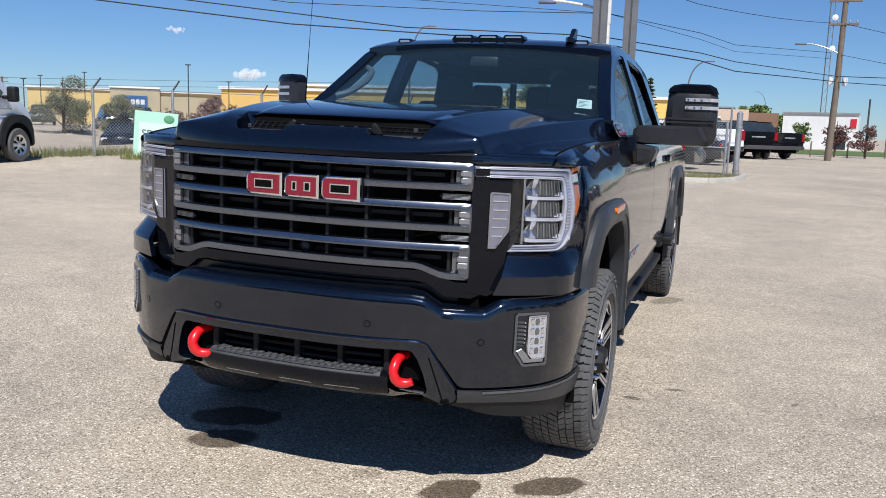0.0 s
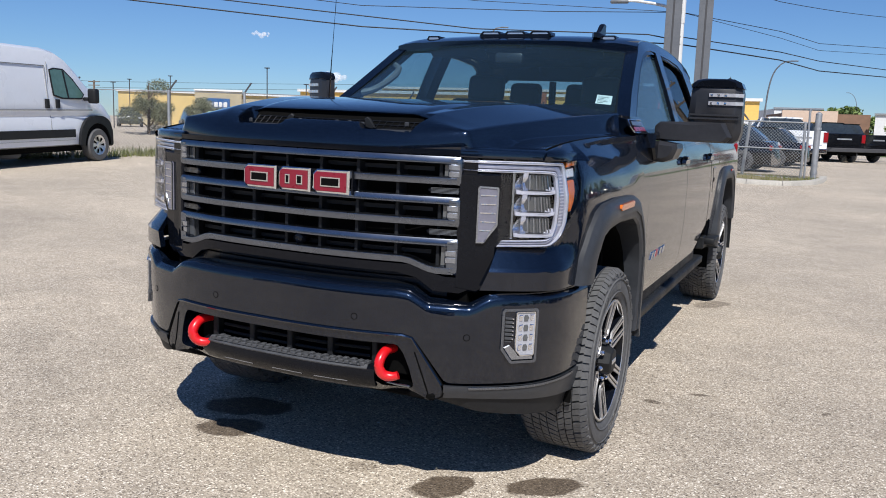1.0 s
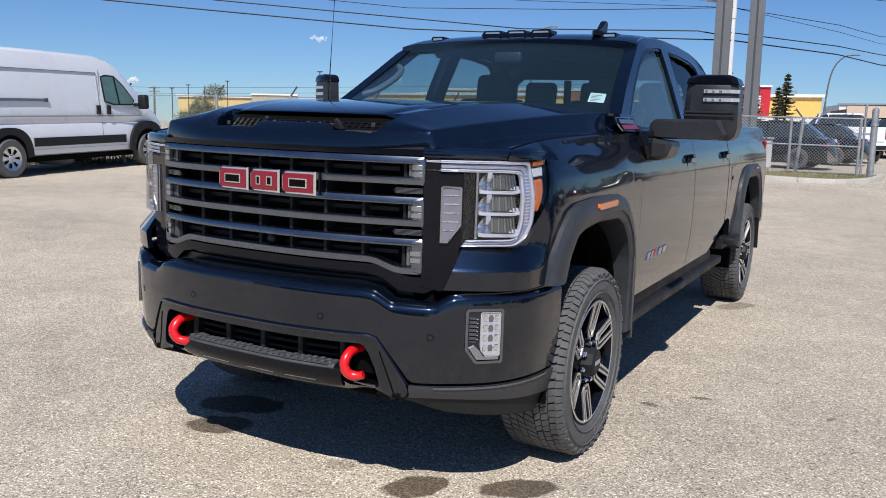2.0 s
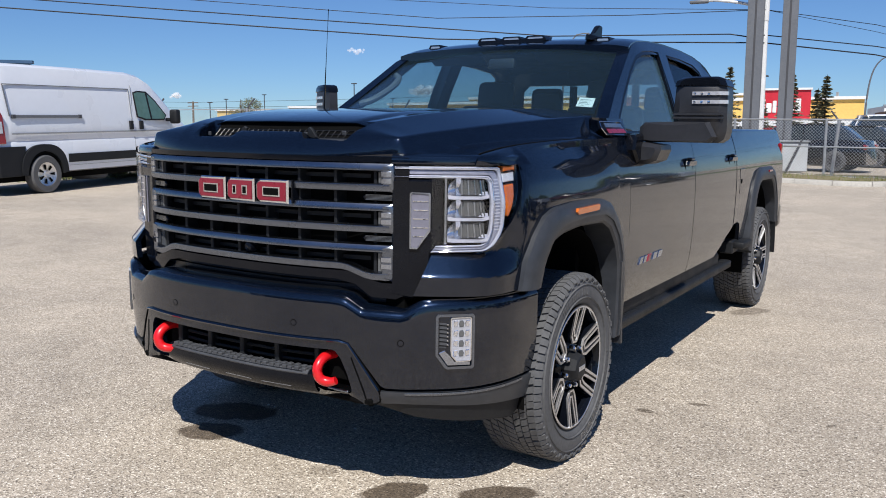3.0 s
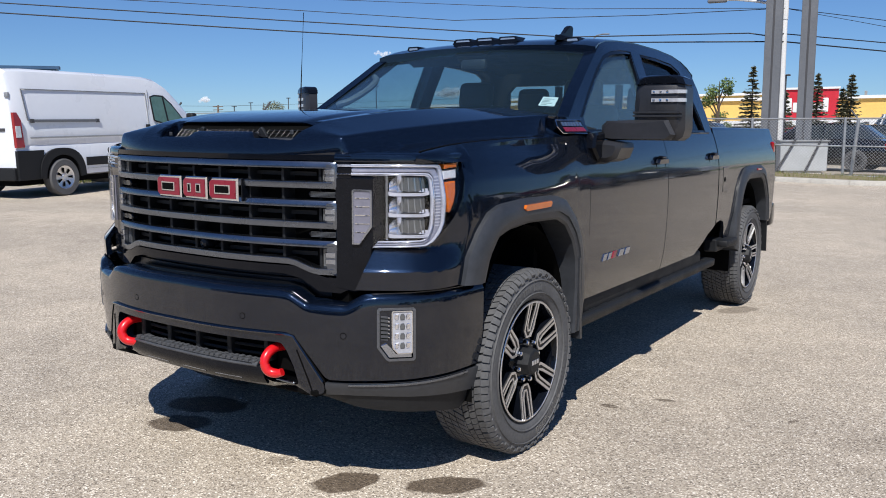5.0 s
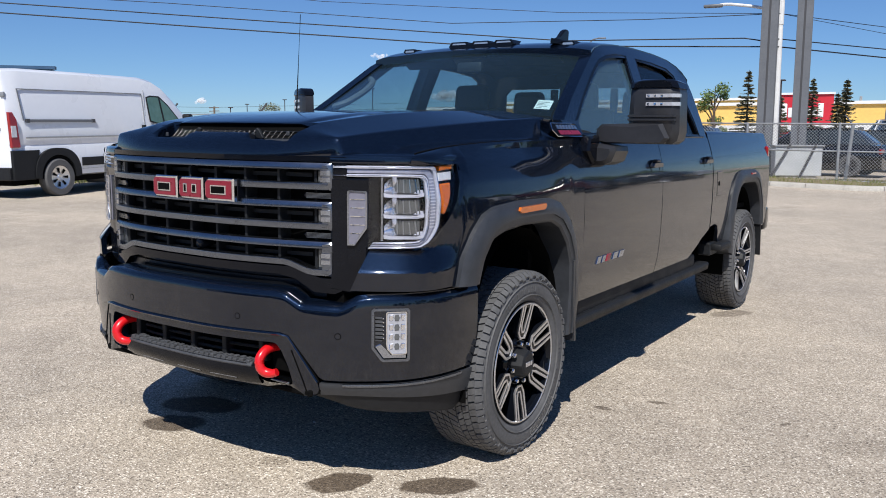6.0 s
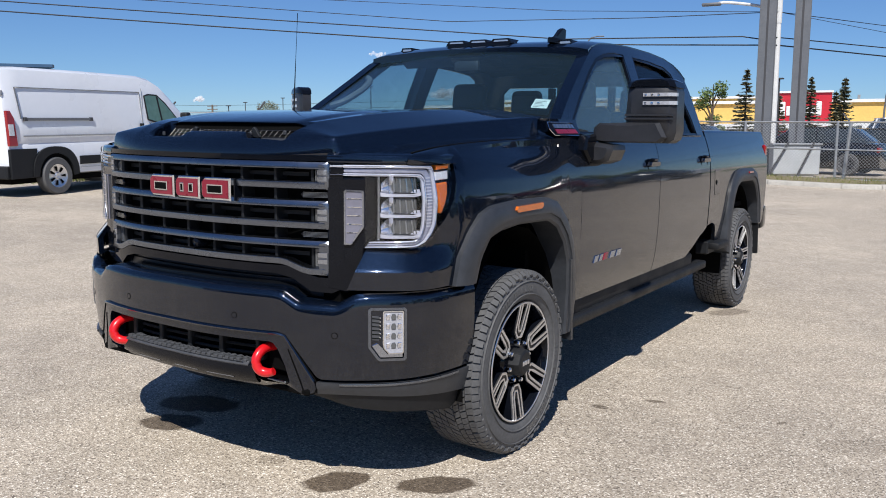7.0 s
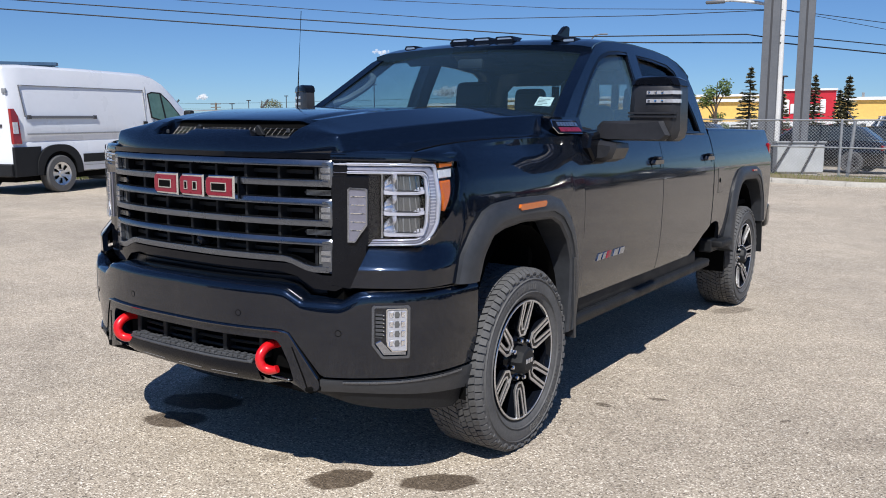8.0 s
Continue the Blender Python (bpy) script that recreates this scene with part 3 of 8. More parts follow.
FLARE_IN = [(-0.44, 0.868), (-0.405, 0.97), (-0.345, 1.045), (-0.26, 1.068), (-0.09, 1.082), (0.19, 1.075), (0.285, 1.036), (0.37, 0.95), (0.415, 0.85), (0.42, 0.70), (0.41, 0.58), (0.40, 0.48)]


FENDER_TOP = [(-0.5, 1.412), (0.0, 1.444), (0.3, 1.455), (0.612, 1.468)]


def inset(z):
    return interp([(0.6, 0.0), (1.12, 0.0), (1.22, 0.006), (1.29, 0.018), (1.34, 0.038), (1.375, 0.060), (1.40, 0.082), (1.42, 0.095), (1.5, 0.1)], z)


def fender_shape():
    plan = spline([(*p, 0) for p in FENDER_PLAN], 72)

    def along(f):
        k = min(int(f), 71)
        return plan[k].lerp(plan[k + 1], f - k)

    rows = []
    for i, p in enumerate(plan):
        t = (plan[min(i + 1, 72)] - plan[max(i - 1, 0)]).normalized()
        inward = Vector((-t.y, t.x, 0))
        if inward.x > 0:
            inward = -inward
        y = p.y
        if y < -0.55:
            low = 0.872
        else:
            low = interp([(a, b) for a, b in FLARE_OUT if a < 0.47], y) - 0.02
            if y > 0.46:
                low = lerp(1.0, 0.56, ss(0.46, 0.53, y)) - 0.02
        if y < -0.77:
            high = 1.028
        elif y < -0.50:
            high = interp([(-0.77, 1.030), (-0.72, 1.043), (-0.66, 1.078), (-0.60, 1.135), (-0.56, 1.195), (-0.535, 1.27), (-0.515, 1.35), (-0.50, 1.408)], y)
        else:
            high = interp(FENDER_TOP, y)
        r = []
        for k in range(21):
            z = lerp(low, high, k / 20)
            bulge = -0.058 * min(max((z - 0.945) / 0.083, 0.0), 1.0) * (1 - ss(-0.66, -0.50, y))
            lower = 0.03 * ss(0.75, 0.5, z) if z < 0.75 else 0.0
            grow = lerp(1.0, 0.56, ss(0.05, 0.42, y))
            out = 0.030 * (1 - min(max((z - 0.945) / 0.083, 0.0), 1.0)) * (1 - ss(-0.74, -0.56, y))
            shift = 3.0 * min(max((z - 0.872) / 0.156, 0.0), 1.0) * max(1 - i / 24, 0.0)
            q = along(i + shift) + inward * ((inset(z)) * grow + lower - bulge * 0.6 - out)
            r.append((q.x, q.y, z))
        rows.append(r)
    return skin(rows, lambda v: Vector((-0.03 * ss(-0.85, -0.6, v[1]), 0.01 + 0.02 * (1 - ss(-0.85, -0.6, v[1])), 0)))


def flare_shape(outer, inner, dy=0.0):
    n = 48
    A = resample([(0, a + dy, b) for a, b in outer], n)
    B = resample([(0, a + dy, b) for a, b in inner], n)
    rows = []
    for k in range(n + 1):
        a, b = A[k], B[k]
        base = lambda y: min(1.045, interp([(q, p) for p, q in FENDER_PLAN], y) + 0.006)
        r = [(0.96, a.y, a.z), (min(side_x(0, a.z), base(a.y)) + 0.014, a.y, a.z)]
        for u, o in ((0.12, 0.026), (0.35, 0.034), (0.62, 0.038), (0.655, 0.0375), (0.665, 0.031), (0.70, 0.031), (0.9, 0.028), (1.0, 0.018)):
            p = a.lerp(b, u)
            r.append((base(p.y) + o, p.y, p.z))
        r.append((1.0, b.y, b.z))
        r.append((0.93, b.y, b.z))
        rows.append(r)
    return sheet(rows)


def side_pair(name, shape, mat, label="", angle=35, parent=None):
    a = part(name, shape, mat, parent or truck, label, angle)
    b = part(name, mirrored(shape), mat, parent or truck, label, angle)
    return a, b


fenders = side_pair("fender", fender_shape(), PAINT, angle=16)
front_flares = side_pair("wheel_arch_flare", flare_shape(FLARE_OUT, FLARE_IN), FLARE_GREY, "dark grey plastic arch flare", 30)
REAR_OUT = [(3.47, 0.55), (3.45, 0.64), (3.475, 0.86), (3.53, 1.04), (3.60, 1.13), (3.70, 1.19), (3.85, 1.208), (4.24, 1.205), (4.37, 1.17), (4.46, 1.09), (4.54, 0.97), (4.60, 0.84), (4.62, 0.70)]
REAR_IN = [(3.56, 0.52), (3.56, 0.64), (3.585, 0.84), (3.64, 0.97), (3.72, 1.06), (3.83, 1.098), (4.24, 1.095), (4.33, 1.06), (4.41, 0.98), (4.48, 0.88), (4.51, 0.76), (4.52, 0.69)]
rear_flares = side_pair("rear_arch_flare", flare_shape(REAR_OUT, REAR_IN), FLARE_GREY, "dark grey plastic arch flare", 30)

for fl in front_flares:
    s = 1 if fl is front_flares[0] else -1
    part("side_marker", prism([(-0.164, 1.151), (-0.150, 1.166), (0.094, 1.169), (0.100, 1.158), (0.088, 1.142), (-0.145, 1.139)], lambda a, b, d: Vector((s * (1.087 - d), a, b)), 0.02, 0.003), AMBER, fl, "orange marker lamp")
for fl in rear_flares:
    s = 1 if fl is rear_flares[0] else -1
    part("side_marker", prism([(4.02, 1.165), (4.02, 1.18), (4.16, 1.18), (4.17, 1.165)], lambda a, b, d: Vector((s * (1.086 - d), a, b)), 0.02, 0.003), TAIL_RED, fl, "red marker lamp")

belt = lambda y: interp([(0.6, 1.474), (1.8, 1.472), (3.0, 1.474)], y)
door_front = side_panel(spread(0.617, 1.824, 24), lambda y: 0.605, belt)
rear_low = lambda y: interp([(1.8, 0.605), (2.55, 0.608), (2.70, 0.68), (2.80, 0.735), (2.90, 0.765), (2.96, 0.79)], y)
door_rear = side_panel(spread(1.832, 2.962, 30), rear_low, belt)
front_doors = side_pair("front_door", door_front, PAINT)
rear_doors = side_pair("rear_door", door_rear, PAINT)


def bed_low(y):
    if y < 3.28:
        return interp([(2.97, 0.80), (3.10, 0.815), (3.20, 0.79), (3.28, 0.62)], y)
    if y < 3.46:
        return 0.62
    if y > 4.62:
        return 0.66
    return interp([(a, b - 0.02) for a, b in REAR_OUT[2:]], y)


bed_high = lambda y: interp([(2.97, 1.500), (4.86, 1.512)], y)
bed_side = side_panel(spread(2.982, 3.46, 14) + spread(3.475, 4.62, 50) + spread(4.64, 4.86, 6), bed_low, bed_high, 22)
bed_sides = side_pair("bed_side", bed_side, PAINT)
bed_rail = sheet([[(0.86, y, 1.49), (0.865, y, 1.512), (0.88, y, 1.520), (0.95, y, 1.521), (0.966, y, 1.516), (0.974, y, 1.502)] for y in spread(2.985, 4.85, 8)])
side_pair("bed_rail", bed_rail, PAINT, angle=50)
part("bed_floor", box(-0.95, 0.95, 2.98, 4.82, 0.86, 0.90), DARK, truck)
part("bed_front_wall", box(-0.95, 0.95, 2.98, 3.01, 0.88, 1.49), PAINT, truck)
part("tailgate", box(-0.86, 0.86, 4.81, 4.87, 0.86, 1.50, 0.01), PAINT, truck)
part("rear_bumper", box(-1.03, 1.03, 4.84, 5.04, 0.60, 0.82, 0.03, 2), GLOSS_BLACK, truck)
side_pair("tail_lamp", box(0.87, 1.032, 4.80, 4.875, 1.06, 1.40, 0.012), TAIL_RED)
# fuel door on the driver's bed side
part("fuel_door", prism([(3.09, 1.03), (3.09, 1.22), (3.24, 1.22), (3.24, 1.03)], lambda a, b, d: Vector((side_x(a, b) + 0.003 - d, a, b)), 0.01, 0.003), PAINT, bed_sides[0])
part("fuel_cap_vent", moved(lathe([(0.0, 0.006), (0.018, 0.006), (0.02, 0.0)], 14), Matrix.Translation((1.044, 3.135, 1.125))), DARK, bed_sides[0])

# rocker panels, running boards, mud flaps
side_pair("rocker", box(0.90, 0.992, 0.56, 2.80, 0.49, 0.612, 0.02, 2), MATTE_BLACK)
board = join(sheet([[(0.90, y, 0.522), (1.005, y, 0.523), (1.020, y, 0.520), (1.027, y, 0.511), (1.025, y, 0.470), (1.012, y, 0.460), (0.93, y, 0.458), (0.90, y, 0.47), (0.90, y, 0.522)] for y in (0.60, 0.66, 1.5, 2.3, 2.98, 3.05)]),
             box(0.91, 1.015, 0.597, 0.603, 0.465, 0.515, 0.002), box(0.91, 1.015, 3.047, 3.053, 0.465, 0.515, 0.002))
boards = side_pair("running_board", board, MATTE_BLACK, "black textured running board", 50)
for b_ob, s in zip(boards, (1, -1)):
    for k in range(14):
        y = 0.75 + k * 0.165
        part("tread_rib", box(min(s * 0.94, s * 1.0), max(s * 0.94, s * 1.0), y, y + 0.1, 0.518, 0.5265, 0.002), MATTE_BLACK, b_ob)
step = join(box(1.0, 1.10, 3.12, 3.42, 0.60, 0.655, 0.015, 2), box(0.92, 1.02, 3.10, 3.30, 0.56, 0.66, 0.01))
side_pair("bed_step", step, MATTE_BLACK)
side_pair("mud_flap", skin([[(x, y, z) for x in (0.94, 1.0, 1.06, 1.083)] for y, z in ((0.425, 0.86), (0.43, 0.70), (0.44, 0.60), (0.455, 0.50), (0.46, 0.44))], (0, 0.02, 0)), FLARE_GREY)
side_pair("rear_mud_flap", skin([[(x, y, z) for x in (0.80, 0.95, 1.07)] for y, z in ((4.53, 0.72), (4.58, 0.40))], (0, 0.02, 0)), MATTE_BLACK)


def handle(s, y, door):
    part("handle_cup", moved(lathe([(0.0, -0.012), (0.045, -0.010), (0.062, 0.001), (0.066, 0.004), (0.069, 0.001)], 24), Matrix.Translation((s * side_x(y, 1.29), y + 0.01, 1.287)) @ Matrix.Diagonal((s, 1.25, 0.72, 1))), DARK, door)
    part("handle", prism([(y - 0.092, 1.296), (y - 0.080, 1.318), (y + 0.085, 1.318), (y + 0.098, 1.300), (y + 0.085, 1.288), (y - 0.078, 1.286)], lambda a, b, d: Vector((s * (side_x(y, 1.30) + 0.034 - 0.9 * (a - y) ** 2 - d), a, b)), 0.022, 0.007), PAINT, door)
    part("lock_plate", box(min(s * 1.03, s * 1.062), max(s * 1.03, s * 1.062), y - 0.035, y + 0.035, 1.317, 1.338, 0.006), GLOSS_BLACK, door)


for s, d0, d1 in ((1, front_doors[0], rear_doors[0]), (-1, front_doors[1], rear_doors[1])):
    handle(s, 1.685, d0)
    handle(s, 2.81, d1)
# badge on the front doors: plain bars in the badge's colours
for s, d0 in ((1, front_doors[0]), (-1, front_doors[1])):
    for k, (y0, w, mat) in enumerate([(0.80, 0.060, CAP_CHROME), (0.872, 0.050, CAP_CHROME), (0.938, 0.052, EMBLEM_RED), (1.025, 0.075, CAP_CHROME), (1.115, 0.078, CAP_CHROME)]):
        part("badge_bar", prism([(y0, 0.790), (y0 + 0.018, 0.828), (y0 + w + 0.012, 0.828), (y0 + w - 0.006, 0.790)], lambda a, b, d: Vector((s * (side_x(a, b) + 0.006 - d), a, b)), 0.008, 0.002), mat, d0)

# --- cab ---
def cab_x(y, z):
    return 0.987 - TUMBLE * (z - 1.45) - 0.035 * ss(1.5, 0.6, y) - 0.03 * ss(1.93, 2.06, z)


CAB = [(0.52, 1.468), (0.60, 1.552), (0.80, 1.690), (1.00, 1.822), (1.16, 1.925), (1.28, 1.985), (1.42, 2.022), (1.65, 2.043), (1.95, 2.052), (2.35, 2.046), (2.62, 2.026), (2.78, 1.985), (2.87, 1.92), (2.925, 1.80), (2.955, 1.62), (2.962, 1.468)]
FRONT_WIN = [(0.715, 1.482), (0.745, 1.56), (0.925, 1.70), (1.12, 1.840), (1.26, 1.921), (1.40, 1.958), (1.58, 1.978), (1.755, 1.982), (1.742, 1.75), (1.735, 1.482)]
REAR_WIN = [(1.875, 1.482), (1.885, 1.75), (1.905, 1.978), (2.20, 1.975), (2.48, 1.955), (2.60, 1.915), (2.68, 1.80), (2.78, 1.60), (2.805, 1.482)]


def grow(poly, d):
    n = len(poly)
    res = []
    for i in range(n):
        a, b, c = Vector(poly[i - 1]), Vector(poly[i]), Vector(poly[(i + 1) % n])
        t = ((b - a).normalized() + (c - b).normalized())
        t = t.normalized() if t.length else (c - b).normalized()
        res.append((b.x + t.y * d, b.y - t.x * d))
    area = sum(poly[i - 1][0] * poly[i][1] - poly[i][0] * poly[i - 1][1] for i in range(n))
    if area < 0:
        res = [(2 * poly[i][0] - res[i][0], 2 * poly[i][1] - res[i][1]) for i in range(n)]
    return res


cab_side = holed(CAB, [FRONT_WIN, REAR_WIN], lambda a, b, d: Vector((cab_x(a, b) - d, a, b)), 0.07)
cabs = side_pair("cab_side", cab_side, PAINT, angle=50)
for cs, s in zip(cabs, (1, -1)):
    for name, win, gm in (("front_side_window", FRONT_WIN, SIDE_GLASS), ("rear_side_window", REAR_WIN, REAR_GLASS)):
        big = grow(win, 0.008)
        g_ob = part(name, prism(big, lambda a, b, d: Vector((s * (cab_x(a, b) - 0.022 - d), a, b)), 0.004), gm, cs)
        frame_shape = holed(grow(win, 0.002), [grow(win, -0.022)], lambda a, b, d: Vector((s * (cab_x(a, b) - 0.004 - d), a, b)), 0.016)
        part("window_seal", frame_shape, GLOSS_BLACK, g_ob)
    part("belt_moulding", box(min(s * 0.975, s * 0.988), max(s * 0.975, s * 0.988), 0.70, 2.86, 1.472, 1.486, 0.004), GLOSS_BLACK, cs)



def roof_rows():
    rows = []
    for y in spread(1.20, 2.90, 24):
        z = interp([(1.15, 1.945), (1.22, 1.975), (1.28, 1.995), (1.42, 2.024), (1.65, 2.044), (1.95, 2.053), (2.35, 2.047), (2.62, 2.027), (2.78, 1.987), (2.90, 1.90)], y)
        w = cab_x(y, z) + 0.004
        r = []
        for k in range(-12, 13):
            u = k / 12
            bow = 0.06 * (1 - abs(u) ** 2) * ss(1.5, 1.2, y)
            r.append((u * w, y - bow, z + 0.030 * (1 - abs(u) ** 3) + (0.006 * ss(0.75, 0.8, abs(u)) * (1 - ss(0.9, 1.0, abs(u))))))
        rows.append(r)
    return rows


roof = part("roof", skin(roof_rows(), (0, 0, -0.05)), PAINT, truck, angle=50)


def ws_point(u, v, off=0.0):
    w = lerp(0.868, 0.742, v)
    x = u * w
    y = lerp(0.615, 1.262, v) - (1 - u * u) * lerp(0.24, 0.075, v) + off
    z = lerp(1.555, 1.975, v) + (1 - u * u) * lerp(0.03, 0.024, v)
    return Vector((x, y, z))


windshield = part("windshield", skin([[ws_point(k / 14, j / 10) for k in range(-14, 15)] for j in range(11)], (0, 0.006, -0.003)), WINDSHIELD, truck)
band = []
for u0, u1, v0, v1 in ((-1.0, 1.0, 0.0, 0.045), (-1.0, 1.0, 0.93, 1.0)):
    band.append(skin([[ws_point(lerp(u0, u1, k / 24), v, 0.009) for k in range(25)] for v in (v0, v1)], (0, 0.002, 0)))
for u0, u1 in ((-1.0, -0.955), (0.955, 1.0)):
    band.append(skin([[ws_point(u, j / 10, 0.009) for u in (u0, u1)] for j in range(11)], (0, 0.002, 0)))
part("windshield_border", join(*band), DARK, windshield, "black border printed round the glass")
for s in (-1, 1):
    pil = [[ws_point(s * 1.0, j / 10, 0.0) + Vector((s * dx, dy, dz)) for dx, dy, dz in ((-0.012, -0.003, 0.002), (0.002, -0.004, 0.004), (0.018, 0.006, 0.004), (0.034, 0.028, -0.002), (0.044, 0.060, -0.012), (0.044, 0.100, -0.024), (0.0, 0.10, -0.03))] for j in range(-1, 11)]
    part("windshield_pillar", sheet(pil, closed=True), MATTE_BLACK, truck, angle=50)
part("sun_strip", skin([[ws_point(lerp(-0.16, 0.16, k / 6), v, 0.012) for k in range(7)] for v in (0.87, 0.93)], (0, 0.002, 0)), DARK, windshield, "dark sensor patch above the mirror")
sticker = [[ws_point(u, v, 0.016) for u in (0.838, 0.928)] for v in (0.130, 0.248)]
part("window_sticker", skin(sticker, (0, 0.002, 0)), PAPER, windshield, "pale paper sticker inside the glass")
lines = [skin([[ws_point(u, v, 0.0145) for u in (0.848, lerp(0.88, 0.918, (k * 37 % 10) / 10))] for v in (0.146 + k * 0.018, 0.151 + k * 0.018)], (0, 0.001, 0)) for k in range(5)]
part("sticker_lines", join(*lines), INK, windshield)
# cowl and wipers
cowl = skin([[hood_point(k / 16, 0.985) + Vector((0, 0.0, -0.012)) for k in range(-16, 17)], [ws_point(k / 16 * 0.99, 0.01, 0.0) + Vector((0, 0.012, -0.008)) for k in range(-16, 17)]], (0, 0.0, -0.02))
part("cowl_panel", cowl, MATTE_BLACK, truck)
for x0, x1 in ((-0.72, -0.10), (0.02, 0.66)):
    pth = [ws_point(lerp(x0, x1, k / 10) / 0.86, 0.012 + 0.012 * math.sin(math.pi * k / 10), -0.010) for k in range(11)]
    w_ob = part("wiper", tube(pth, 0.008, 6, flat=1.6), MATTE_BLACK, truck)
    part("wiper_arm", tube([pth[1] + Vector((0.0, -0.03, -0.02)), pth[3] + Vector((0, -0.012, 0.004)), pth[5] + Vector((0, -0.008, 0.006))], 0.007, 6), MATTE_BLACK, w_ob)
# rear wall of the cab with its window
rear_out = [(-0.955, 1.468), (-0.80, 1.90), (-0.72, 1.96), (0.72, 1.96), (0.80, 1.90), (0.955, 1.468)]
rear_hole = [(-0.74, 1.53), (-0.68, 1.80), (-0.62, 1.845), (0.62, 1.845), (0.68, 1.80), (0.74, 1.53)]
rear_y = lambda z: 2.945 - 0.16 * ss(1.5, 2.0, z)
rear_wall = part("cab_rear_wall", holed(rear_out, [rear_hole], lambda a, b, d: Vector((a, rear_y(b) - d, b)), 0.05), PAINT, truck)
rg = part("rear_window", prism(rear_hole, lambda a, b, d: Vector((a, rear_y(b) - 0.02 - d, b)), 0.004), REAR_GLASS, rear_wall)
for x in (-0.26, 0.26):
    part("window_divider", box(x - 0.02, x + 0.02, 2.86, 2.92, 1.53, 1.845), DARK, rg)
part("cab_floor", box(-0.95, 0.95, 0.3, 2.93, 0.66, 0.72), DARK, truck)
part("cab_back_panel", box(-0.95, 0.95, 2.90, 2.935, 0.70, 1.50), TRIM, truck)
part("firewall", box(-0.9, 0.9, 0.28, 0.32, 0.6, 1.46), DARK, truck)

# roof lamps, fin and mast
def roof_lamp(x, y, z, w, h, parent):
    """A low hoop of gloss black with a lens set back in it, its pale blue painted in for the sky."""
    at = lambda a, b, d: Vector((a, y + d * (1 + 0.6 * (b - z) / h), b))
    hoop = part("roof_lamp", holed([(x - w, z - 0.012), (x - w * 0.92, z), (x - w * 0.70, z + h), (x + w * 0.70, z + h), (x + w * 0.92, z), (x + w, z - 0.012)],
                                   [[(x - w * 0.74, z + 0.002), (x - w * 0.60, z + h * 0.72), (x + w * 0.60, z + h * 0.72), (x + w * 0.74, z + 0.002)]], at, 0.085), GLOSS_BLACK, parent, angle=30)
    part("roof_lamp_lens", prism([(x - w * 0.76, z - 0.002), (x - w * 0.62, z + h * 0.76), (x + w * 0.62, z + h * 0.76), (x + w * 0.76, z - 0.002)], lambda a, b, d: at(a, b, d + 0.002), 0.05, 0.003), ROOF_LENS_SKY, hoop)


for x in (-0.588, 0.588):
    roof_lamp(x, 1.31, 2.020, 0.054, 0.022, roof)
lampbar = part("roof_lamp_bar", prism([(-0.245, 1.30), (-0.225, 1.262), (0.225, 1.262), (0.245, 1.30), (0.22, 1.40), (-0.22, 1.40)], lambda a, b, d: Vector((a, b, 2.047 + d)), -0.022, 0.006), GLOSS_BLACK, roof)
for x in (-0.165, 0.0, 0.165):
    roof_lamp(x, 1.272, 2.046, 0.078, 0.020, lampbar)
fin_base = part("fin_base", prism([(0.505, 1.24), (0.525, 1.21), (0.545, 1.24), (0.555, 1.36), (0.54, 1.45), (0.51, 1.45), (0.495, 1.36)], lambda a, b, d: Vector((a, b, 2.052 + d)), -0.03, 0.006), GLOSS_BLACK, roof)
part("shark_fin", prism([(1.255, 2.046), (1.31, 2.066), (1.362, 2.108), (1.395, 2.121), (1.425, 2.121), (1.438, 2.112), (1.432, 2.046)], lambda a, b, d: Vector((0.538 - d, a, b)), 0.026, 0.007), GLOSS_BLACK, fin_base)
part("antenna_mast", tube([(-0.845, 0.50, 1.45), (-0.842, 0.505, 1.56), (-0.832, 0.51, 1.8), (-0.815, 0.52, 2.19)], [0.010, 0.005, 0.003, 0.0022], 6), GLOSS_BLACK, truck)


